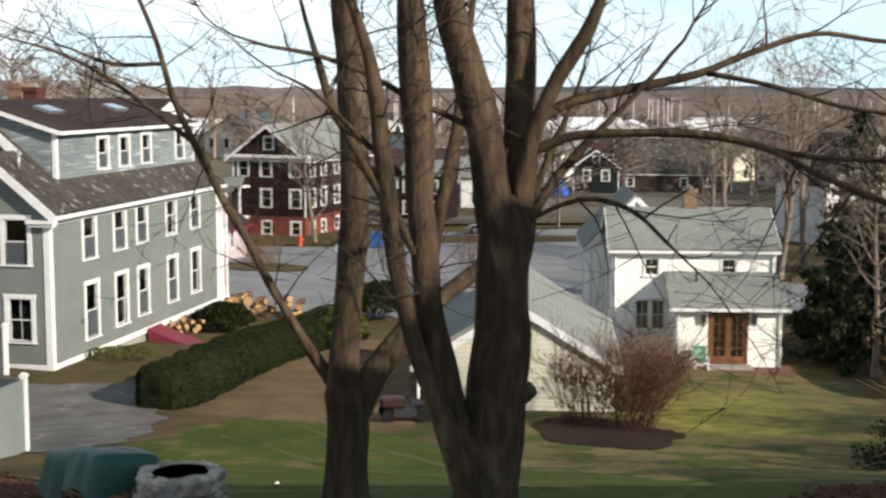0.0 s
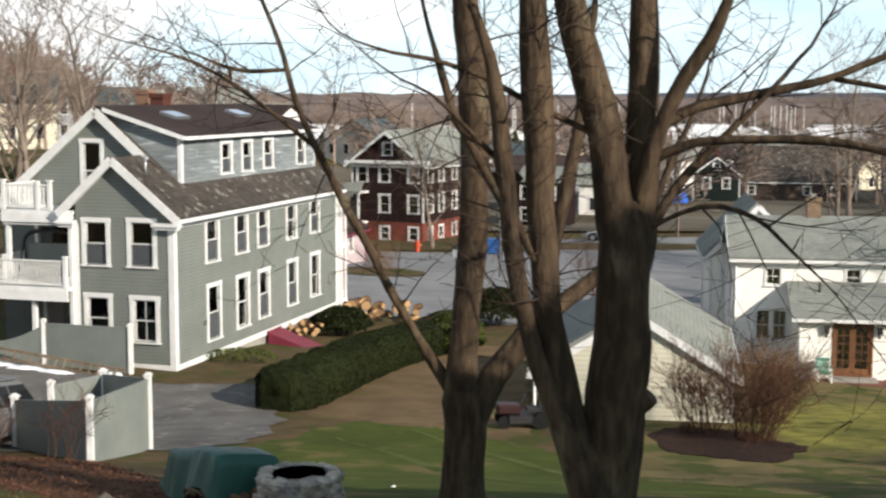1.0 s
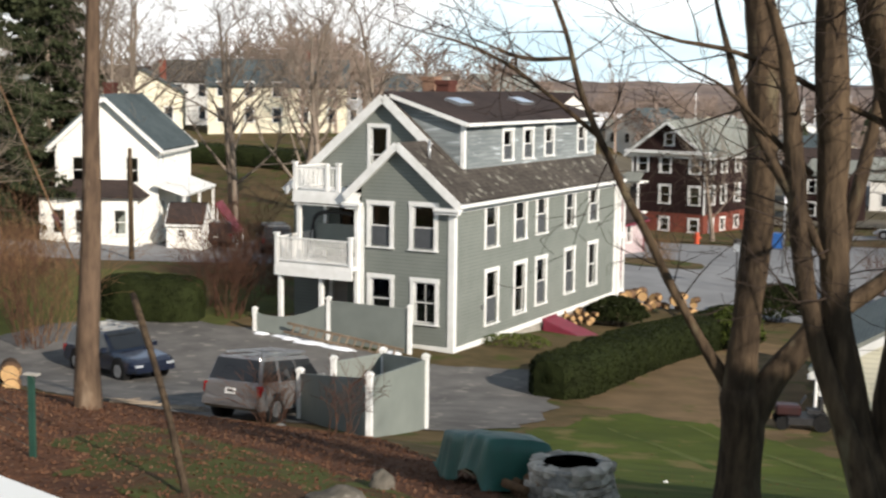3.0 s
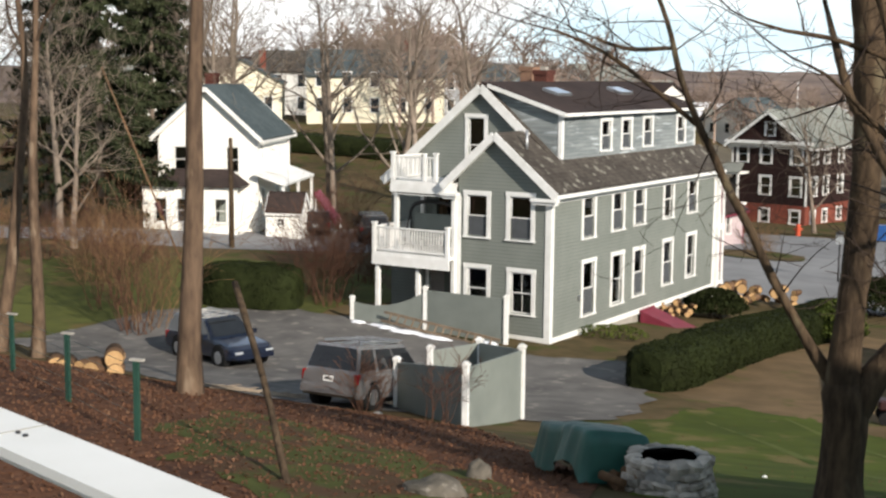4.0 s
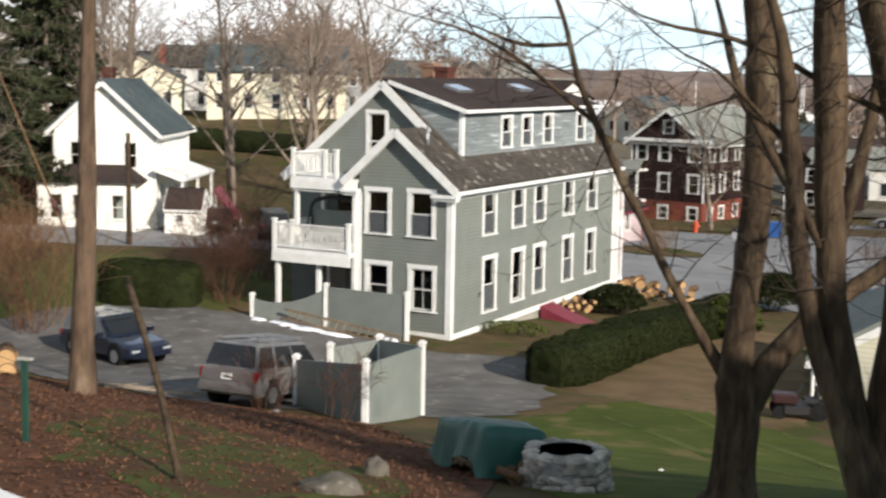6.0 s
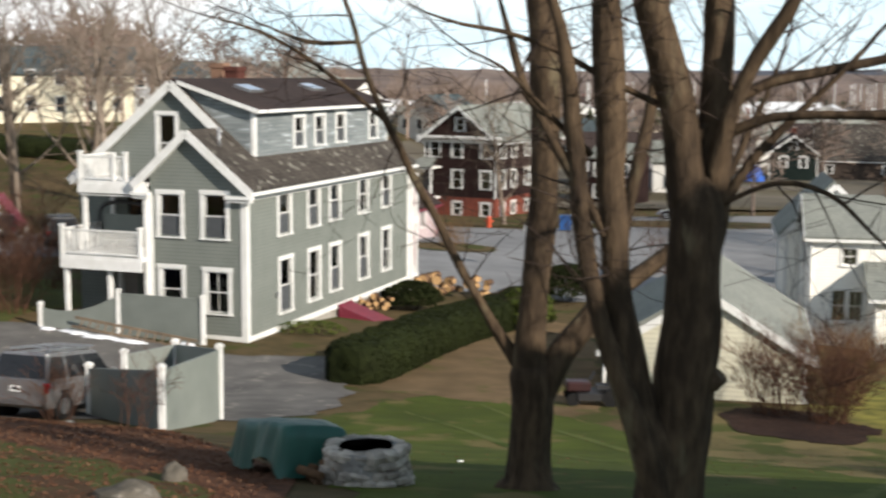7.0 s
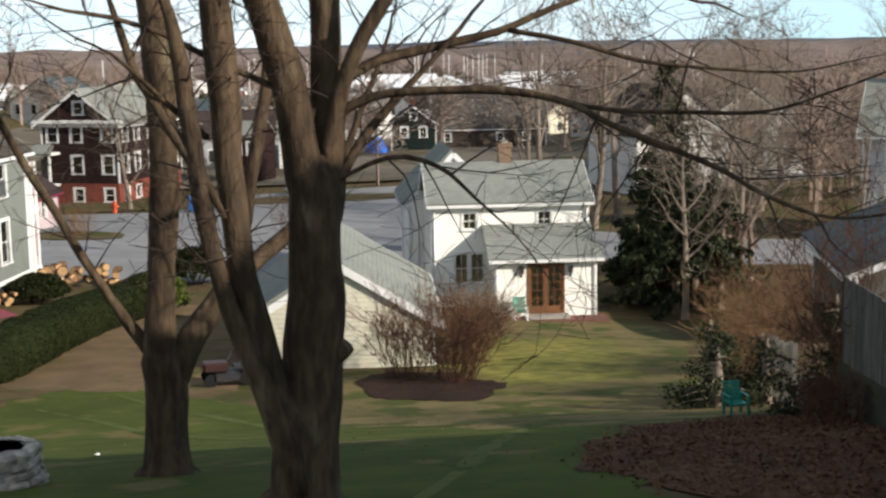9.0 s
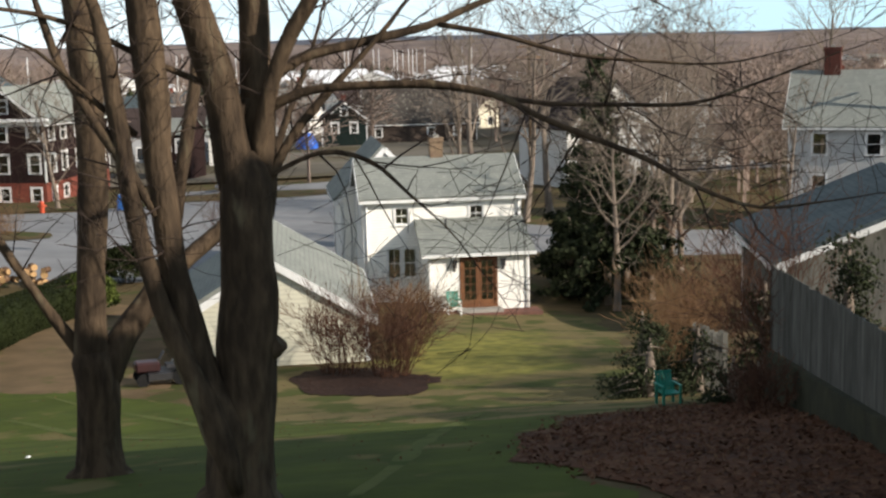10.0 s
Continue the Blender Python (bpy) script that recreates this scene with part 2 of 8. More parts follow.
def smooth_path(pts, step):
    """Catmull-Rom through (x, y, z, r), about step metres apart."""
    p = [np.array(q, float) for q in pts]
    p = [2 * p[0] - p[1]] + p + [2 * p[-1] - p[-2]]
    out = []
    for i in range(1, len(p) - 2):
        k = max(1, int(np.linalg.norm(p[i + 1][:3] - p[i][:3]) / step))
        for j in range(k):
            t = j / k
            out.append(0.5 * (2 * p[i] + (p[i + 1] - p[i - 1]) * t + (2 * p[i - 1] - 5 * p[i] + 4 * p[i + 1] - p[i + 2]) * t * t
                              + (3 * p[i] - p[i - 1] - 3 * p[i + 1] + p[i + 2]) * t ** 3))
    out.append(p[-2])
    return [(a[0], a[1], a[2], max(0.004, a[3])) for a in out]


def ease(a, b, v):
    s = min(1.0, max(0.0, (v - a) / (b - a)))
    return s * s * (3 - 2 * s)


SLOPE_Y = (-60, 0, 10, 16, 20, 26, 32, 38, 44, 50, 59, 70, 100, 125, 200, 400, 700, 4500)
SLOPE_Z = (8.9, 8.6, 7.8, 6.95, 6.15, 4.8, 3.4, 2.55, 2.0, 1.6, 0.9, 0.6, -0.3, -1, -3, -8, -9, -9)


def ground_z(x, y):
    z = float(np.interp(y, SLOPE_Y, SLOPE_Z))
    z -= 0.055 * min(25, max(-45, x)) * ease(40, 56, y) * (1 - ease(75, 120, y))
    z += 0.06 * max(0, min(20, -x - 6)) * (1 - ease(24, 34, y))
    z += 8.5 * ease(88, 145, y) * ease(-20, -48, x) * (1 - ease(210, 360, y))
    return z


def on_ground(x, y, deg=0.0, lift=0.0):
    return pose(x, y, ground_z(x, y) + lift, 0, 0, deg)


def wall(parent, name, outline, openings, m, material, thick=0.16, label=""):
    """A wall in its local x-z plane, outer face at y = 0, with real openings (x0, x1, z0, z1)."""
    bm = bmesh.new()
    bm.faces.new([bm.verts.new((a, 0, z)) for a, z in outline])
    for o in openings:
        for axis, v in ((0, o[0]), (0, o[1]), (2, o[2]), (2, o[3])):
            n = Vector((1, 0, 0)) if axis == 0 else Vector((0, 0, 1))
            bmesh.ops.bisect_plane(bm, geom=bm.verts[:] + bm.edges[:] + bm.faces[:], plane_co=n * v, plane_no=n, dist=1e-5)
    gone = []
    for f in bm.faces:
        c = f.calc_center_median()
        if any(o[0] < c.x < o[1] and o[2] < c.z < o[3] for o in openings):
            gone.append(f)
    bmesh.ops.delete(bm, geom=gone, context="FACES")
    r = bmesh.ops.extrude_face_region(bm, geom=bm.faces[:])
    bmesh.ops.translate(bm, verts=[v for v in r["geom"] if isinstance(v, bmesh.types.BMVert)], vec=(0, thick, 0))
    bmesh.ops.recalc_face_normals(bm, faces=bm.faces[:])
    return part(name, bm, material, parent, label, m)


WINDOWS = {}


def window(parent, m, w, h, casing=0.12, bars=(1, 1), trim=None, cloth="", depth=0.09):
    """A sash window in an opening w by h, its foot's middle at m: casing and sill, two sashes, panes, perhaps a curtain."""
    trim = trim or WHITE
    key = (round(w, 2), round(h, 2), casing, bars, trim.name, cloth)
    if key not in WINDOWS:
        c = casing
        frame_bm = boxes((-w / 2 - c, -w / 2, -0.035, 0.02, -0.02, h), (w / 2, w / 2 + c, -0.035, 0.02, -0.02, h), (-w / 2 - c - 0.02, w / 2 + c + 0.02, -0.045, 0.02, h, h + c),
                         (-w / 2 - c - 0.04, w / 2 + c + 0.04, -0.08, 0.02, -0.07, -0.02))
        meshes = [("window", mesh_of("window", frame_bm, trim))]
        for k, (z0, z1, y) in enumerate(((0, h / 2 + 0.02, depth + 0.0), (h / 2 - 0.02, h, depth - 0.045))):
            t = 0.045
            b = boxes((-w / 2, -w / 2 + t, y, y + 0.04, z0, z1), (w / 2 - t, w / 2, y, y + 0.04, z0, z1), (-w / 2 + t, w / 2 - t, y, y + 0.04, z0, z0 + t), (-w / 2 + t, w / 2 - t, y, y + 0.04, z1 - t, z1))
            for i in range(1, bars[0]):
                x = -w / 2 + w * i / bars[0]
                box(b, x - 0.012, x + 0.012, y + 0.008, y + 0.032, z0 + t, z1 - t)
            for i in range(1, bars[1]):
                z = z0 + (z1 - z0) * i / bars[1]
                box(b, -w / 2 + t, w / 2 - t, y + 0.01, y + 0.03, z - 0.012, z + 0.012)
            meshes.append(("sash", mesh_of("sash", b, trim)))
            meshes.append(("pane", mesh_of("pane", boxes((-w / 2 + t, w / 2 - t, y + 0.017, y + 0.023, z0 + t, z1 - t)), GLASS)))
        if cloth:
            b = bmesh.new()
            spans = {"full": ((-w / 2, w / 2, 0.0),), "half": ((-w / 2, w / 2, h * 0.45),), "low": ((-w / 2, w / 2, -1),), "sides": ((-w / 2, -w / 5, 0.0), (w / 5, w / 2, 0.0))}[cloth]
            if cloth == "low":
                spans = ()
                meshes.append(("screen", mesh_of("screen", boxes((-w / 2 + 0.03, w / 2 - 0.03, depth - 0.03, depth - 0.024, 0.03, h / 2 - 0.03)), SCREEN)))
                box(b, -w / 2, w / 2, depth + 0.1, depth + 0.11, h * 0.78, h)
            for x0, x1, z0 in spans:
                k = max(4, int((x1 - x0) / 0.05))
                lo = [b.verts.new((x0 + (x1 - x0) * i / k, depth + 0.12 + 0.02 * math.sin(i * 1.7), z0)) for i in range(k + 1)]
                hi = [b.verts.new((v.co.x, v.co.y, h)) for v in lo]
                for i in range(k):
                    b.faces.new((lo[i], lo[i + 1], hi[i + 1], hi[i]))
            meshes.append(("curtain", mesh_of("curtain", b, CURTAIN)))
        WINDOWS[key] = meshes
    top = None
    for name, me in WINDOWS[key]:
        ob = new(name, me)
        if top is None:
            top = ob
            ob.parent, ob.matrix_basis = parent, m
        else:
            ob.parent = top
    return top


def leaves(bm, spots, size, rng, flat=0.0):
    """Small four-sided leaves or clumps at the given places, turned at random."""
    for p in spots:
        s = size * rng.uniform(0.6, 1.4)
        t = Euler((rng.uniform(0, 6.3), rng.uniform(0, 6.3), rng.uniform(0, 6.3))).to_matrix()
        if flat:
            t = Euler((rng.gauss(0, flat), rng.gauss(0, flat), rng.uniform(0, 6.3))).to_matrix()
        p = Vector(p)
        bm.faces.new([bm.verts.new(p + t @ Vector(c)) for c in ((-s, 0, 0), (0, -s * 0.6, s * 0.15), (s, 0, 0), (0, s * 0.6, s * 0.15))])
    return bm


def drape(name, outline, material, lift, label="", step=1.0, parent=None):
    """A sheet lying on the ground inside an outline of (x, y)."""
    bm = bmesh.new()
    bm.faces.new([bm.verts.new((x, y, 0)) for x, y in outline])
    xs, ys = [p[0] for p in outline], [p[1] for p in outline]
    for axis, lo, hi in ((0, min(xs), max(xs)), (1, min(ys), max(ys))):
        n = Vector((1, 0, 0)) if axis == 0 else Vector((0, 1, 0))
        v = math.ceil(lo / step) * step
        while v < hi:
            bmesh.ops.bisect_plane(bm, geom=bm.verts[:] + bm.edges[:] + bm.faces[:], plane_co=n * v, plane_no=n, dist=1e-4)
            v += step
    for f in bm.faces:
        if f.normal.z < 0:
            f.normal_flip()
    for v in bm.verts:
        v.co.z = ground_z(v.co.x, v.co.y) + lift
    for f in bm.faces:
        f.smooth = True
    return tagged(part(name, bm, material, parent, label), label, kind="structure")


def wavy(cx, cy, rx, ry, seed, k=130, rough=0.18, turn=0.0):
    """An uneven oval outline."""
    out = []
    for i in range(k):
        a = 2 * math.pi * i / k
        r = 1 + rough * noise.noise(Vector((math.cos(a) * 1.6 + seed, math.sin(a) * 1.6, seed * 0.7))) + 0.35 * rough * noise.noise(Vector((math.cos(a) * 9 + seed, math.sin(a) * 9, seed)))
        x, y = rx * r * math.cos(a), ry * r * math.sin(a)
        c, s = math.cos(radians(turn)), math.sin(radians(turn))
        out.append((cx + x * c - y * s, cy + x * s + y * c))
    return out


def fringe(outline, amount=0.5, step=0.3, seed=0.0):
    """The same outline with a ragged, grown-over edge."""
    out = []
    for (x0, y0), (x1, y1) in zip(outline, outline[1:] + outline[:1]):
        n = max(1, int(math.hypot(x1 - x0, y1 - y0) / step))
        for i in range(n):
            x, y = x0 + (x1 - x0) * i / n, y0 + (y1 - y0) * i / n
            k = [noise.noise(Vector((x * f, y * f, seed + j * 5.7))) for j, f in enumerate((0.5, 0.5, 1.9, 1.9))]
            out.append((x + amount * (k[0] + 0.6 * k[2]), y + amount * 1.6 * (k[1] + 0.6 * k[3])))
    return out


# ---- ground ----
def build_ground():
    xs = sorted(set([-4500, -2500, -1500, -900, -600, -400, -280, -200, -150, -120, -95, -80, -70] + list(range(-60, 61)) + [70, 80, 95, 120, 150, 200, 280, 400, 600, 900, 1500, 2500, 4500]))
    ys = sorted(set([-400, -200, -100, -60, -40, -25] + list(range(-15, 131)) + [136, 144, 155, 170, 190, 215, 250, 300, 370, 450, 600, 800, 1100, 1600, 2400, 3400, 4600]))
    vs = [(x, y, ground_z(x, y)) for y in ys for x in xs]
    k = len(xs)
    fs = [(j * k + i, j * k + i + 1, (j + 1) * k + i + 1, (j + 1) * k + i) for j in range(len(ys) - 1) for i in range(k - 1)]
    me = bpy.data.meshes.new("ground")
    me.from_pydata(vs, [], fs)
    me.polygons.foreach_set("use_smooth", [True] * len(me.polygons))
    me.materials.append(GROUND)
    return tagged(new("ground", me), "sloping winter ground of brown grass and leaf litter", kind="structure")


GROUND = mat("winter_ground", (0.110, 0.078, 0.040), (0.066, 0.052, 0.025), 1.3, 0.95, 0.6, depth=0.05, speck=(0.5, 0.55, (0.055, 0.060, 0.018)))
LAWN = mat("patchy_winter_lawn", (0.088, 0.096, 0.028), (0.060, 0.066, 0.022), 1.1, 0.95, 0.7, depth=0.04, speck=(0.33, 0.60, (0.11, 0.085, 0.034)))
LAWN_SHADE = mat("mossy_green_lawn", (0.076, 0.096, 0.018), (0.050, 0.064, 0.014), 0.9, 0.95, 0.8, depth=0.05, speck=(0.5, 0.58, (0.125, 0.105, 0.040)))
LITTER = mat("fallen_leaf_litter", (0.120, 0.056, 0.031), (0.058, 0.030, 0.020), 5, 0.95, 1.0, depth=0.05, speck=(9, 0.6, (0.15, 0.08, 0.045)))
MULCH = mat("dark_bark_mulch", (0.050, 0.029, 0.021), (0.026, 0.016, 0.013), 6, 0.95, 1.0, depth=0.05)
build_ground()
BACK_LAWN = [(-4.0, 18.5), (-5.0, 22), (-7.2, 27), (-8.0, 32), (-8.6, 35.6), (-7.9, 39), (-6.4, 41.6), (-4.8, 41.6), (-3.4, 40.3), (-1.6, 39.4), (0.2, 36.5), (1.2, 32.5), (2.4, 29.2), (4.4, 27.6), (6.6, 26.6), (7.0, 24.8), (5.4, 20.5), (4.4, 17.8), (4.8, 15.2), (6.0, 8), (-5.0, 8), (-4.6, 14)]
drape("lawn", fringe(BACK_LAWN, 0.7), LAWN_SHADE, 0.012, "green mossy back lawn worn with pale tracks")
drape("lawn", fringe(wavy(-31, 52, 8, 10, 8.2, 50, rough=0.2), 1.0), LAWN, 0.018, "rough green lawn beside the side street")
drape("leaf_bed", [(-30, 26), (-26, 33), (-20.5, 34), (-15.0, 31.8), (-10.6, 29.6), (-8.0, 25.0), (-5.2, 21.0), (-4.6, 17.5), (-5.6, 13.0), (-7.5, 9), (-12, 8), (-18, 13), (-24, 20)], LITTER, 0.022, "slope of brown fallen leaves above the drive")
MOSS_MAT = mat("thin_moss_and_leaves", (0.078, 0.088, 0.026), (0.054, 0.062, 0.019), 1.6, 0.95, 0.7, depth=0.04, speck=(0.9, 0.50, (0.070, 0.042, 0.024)))
drape("moss_patch", fringe([(-12.4, 21.4), (-10.6, 21.3), (-9.2, 20.6), (-8.3, 20.1), (-7.4, 18.9), (-5.9, 18.2), (-5.3, 16.9), (-5.9, 15.4), (-6.6, 15.1), (-7.6, 14.0), (-8.5, 14.9), (-9.6, 15.4), (-10.4, 16.9), (-11.7, 18.0), (-11.9, 19.6)], 0.6), MOSS_MAT, 0.034, "thin green moss among the fallen leaves")
RAKED = [(4.3, 17.8), (5.4, 21.0), (7.0, 24.5), (10.1, 25.9), (11.8, 25.8), (10.6, 21.0), (9.3, 17.0), (7.9, 12.4), (6.4, 11.6), (5.2, 14.6)]
drape("leaf_bed", fringe(RAKED, 0.4), LITTER, 0.026, "bed of raked brown leaves by the fence")


def track(points, width, material, label):
    """A narrow worn strip along (x, y) points."""
    p = smooth_path([(x, y, 0, 1) for x, y in points], 0.5)
    left, right = [], []
    for i, q in enumerate(p):
        a, b = p[max(0, i - 1)], p[min(len(p) - 1, i + 1)]
        d = Vector((b[0] - a[0], b[1] - a[1], 0)).normalized()
        w = width * math.sin(math.pi * min(1, (i + 0.3) / len(p))) ** 0.5 * (0.5 + 0.45 * noise.noise(Vector((q[0] * 0.8, q[1] * 0.8, 2))))
        left.append((q[0] - d.y * w, q[1] + d.x * w))
        right.append((q[0] + d.y * w, q[1] - d.x * w))
    drape("track", left + right[::-1], material, 0.02, label, 2.0)


TRACK = mat("worn_pale_grass", (0.105, 0.116, 0.036), (0.076, 0.094, 0.026), 2.0, 0.95, 0.5, speck=(1.0, 0.52, (0.046, 0.066, 0.013)))
track([(1.6, 15.0), (2.8, 18.5), (3.9, 22.3), (5.0, 25.6), (6.6, 30.0)], 0.28, TRACK, "pale worn track across the lawn")
track([(-6.5, 38.5), (-4.4, 35.2), (-2.4, 31.4), (-0.6, 28.2), (1.4, 26.2), (3.6, 26.0), (6.0, 27.0)], 0.38, TRACK, "pale curving mower track on the lawn")
track([(-4.5, 40.5), (-2.9, 37.6), (-0.9, 34.0), (1.0, 31.0), (3.6, 29.2), (6.6, 29.6)], 0.34, TRACK, "pale curving mower track on the lawn")
drape("mulch_bed", fringe(wavy(4.7, 38.8, 2.0, 3.4, 4.4, 30, rough=0.2, turn=20), 0.4), MULCH, 0.03, "dark mulch bed under bare shrubs")
DRY = mat("worn_tan_and_green_turf", (0.170, 0.132, 0.060), (0.120, 0.098, 0.042), 1.2, 0.95, 0.6, depth=0.04, speck=(0.7, 0.5, (0.072, 0.080, 0.024)))


def sunlit_patch(m, centre, reach, turn, tones):
    """A sunlit patch painted round a centre, thinning out raggedly into the turf."""
    n, l = m.node_tree.nodes, m.node_tree.links
    b = n["Principled BSDF"]
    old = b.inputs["Base Color"].links[0].from_socket
    tc, mp, ln = n.new("ShaderNodeTexCoord"), n.new("ShaderNodeMapping"), n.new("ShaderNodeVectorMath")
    mp.vector_type = "TEXTURE"
    mp.inputs["Location"].default_value = (*centre, 2.0)
    mp.inputs["Rotation"].default_value = (0, 0, radians(turn))
    mp.inputs["Scale"].default_value = (*reach, 40.0)
    ln.operation = "LENGTH"
    nz, add, mr = n.new("ShaderNodeTexNoise"), n.new("ShaderNodeMath"), n.new("ShaderNodeMapRange")
    nz.inputs["Scale"].default_value, nz.inputs["Detail"].default_value = 0.55, 8.0
    add.operation = "MULTIPLY_ADD"
    add.inputs[1].default_value = 1.5
    mr.interpolation_type = "SMOOTHSTEP"
    for k, v in (("From Min", 1.15), ("From Max", 1.95), ("To Min", 1.0), ("To Max", 0.0)):
        mr.inputs[k].default_value = v
    fine, ramp, mix = n.new("ShaderNodeTexNoise"), n.new("ShaderNodeValToRGB"), n.new("ShaderNodeMixRGB")
    fine.inputs["Scale"].default_value, fine.inputs["Detail"].default_value = 1.6, 8.0
    ramp.color_ramp.elements[0].position, ramp.color_ramp.elements[1].position = 0.38, 0.62
    ramp.color_ramp.elements[0].color, ramp.color_ramp.elements[1].color = (*tones[0], 1), (*tones[1], 1)
    l.new(tc.outputs["Object"], mp.inputs["Vector"])
    l.new(mp.outputs["Vector"], ln.inputs[0])
    for k in (nz, fine):
        l.new(tc.outputs["Object"], k.inputs["Vector"])
    l.new(nz.outputs["Fac"], add.inputs[0])
    l.new(ln.outputs["Value"], add.inputs[2])
    l.new(add.outputs[0], mr.inputs["Value"])
    l.new(fine.outputs["Fac"], ramp.inputs["Fac"])
    l.new(mr.outputs["Result"], mix.inputs["Fac"])
    l.new(old, mix.inputs["Color1"])
    l.new(ramp.outputs["Color"], mix.inputs["Color2"])
    l.new(mix.outputs["Color"], b.inputs["Base Color"])


# Sunlight below the cottage, put into the turf as brighter yellow-green.
sunlit_patch(DRY, (9.4, 44.5), (3.6, 8.0), -14, ((0.130, 0.125, 0.034), (0.245, 0.220, 0.055)))
TURF = [(0.5, 36), (1.6, 31.5), (2.4, 29.2), (4.4, 27.6), (7, 26.2), (10.5, 27), (12.5, 33), (13.8, 40), (15.5, 48), (17.2, 57), (15.5, 58.3), (9.5, 58.3), (8.8, 54), (7.4, 48), (6.6, 43.5), (4, 43.2), (1, 42.8)]
drape("lawn", fringe(TURF, 0.8), DRY, 0.008, "worn tan lawn below the cottage with a painted sunlit yellow-green patch")
BARE = mat("bare_tan_winter_turf", (0.165, 0.112, 0.062), (0.105, 0.074, 0.040), 0.9, 0.95, 0.6, depth=0.04, speck=(0.6, 0.56, (0.090, 0.082, 0.030)))
drape("lawn", fringe([(-8.6, 43.2), (-7.0, 50), (-5.8, 56), (-4.2, 62), (-1.6, 62), (-1.2, 53), (-0.8, 44), (-0.6, 40.2), (-3.4, 39.6), (-6, 41.2)], 0.5), BARE, 0.007, "bare tan turf between hedge and garage")
drape("driveway", fringe([(-31, 47.5), (-26, 50), (-21, 49.6), (-16.5, 47.6), (-14.2, 47.0), (-11.0, 47.5), (-9.9, 45.6), (-9.1, 43.9), (-9.3, 42.6), (-8.7, 41.5), (-9.0, 40.2), (-8.5, 39.0), (-8.9, 37.8), (-8.6, 36.9), (-9.5, 35.9), (-10.1, 34.8), (-13.0, 34.4), (-16, 32.8), (-21.5, 35), (-27, 37.5), (-33, 41)], 0.22), ASPHALT, 0.03, "cracked grey asphalt drive and parking court")
drape("road", [(-70, 55), (-48, 58.6), (-38, 63.0), (-31, 68.5), (-26, 75), (-27, 82), (-30, 90), (-36, 84), (-36.5, 77), (-41, 69.5), (-50, 65), (-70, 61)], ROAD_MAT, 0.03, "grey side street running past the white house")
drape("road", [(-14, 71.5), (-9, 69.0), (-3, 68.5), (2, 72), (9, 80), (14, 84), (30, 78), (60, 70), (60, 79), (30, 90), (16, 100), (12, 112), (14, 121), (30, 124), (60, 128), (60, 138), (20, 136), (-2, 128), (-6, 116), (-8.5, 112), (-20, 113), (-24, 104), (-17, 100), (-14, 92)], ROAD_MAT, 0.03, "wide pale asphalt street junction with brown verges", step=2.0)


# ---- houses ----
def put_windows(parent, m, rows, **kw):
    """rows: (centre, foot, w, h[, cloth]) on a wall whose pose is m. Returns the openings."""
    for r in rows:
        window(parent, m @ pose(r[0], 0, r[1]), r[2], r[3], cloth=r[4] if len(r) > 4 else "", **kw)
    return [(r[0] - r[2] / 2, r[0] + r[2] / 2, r[1], r[1] + r[3]) for r in rows]


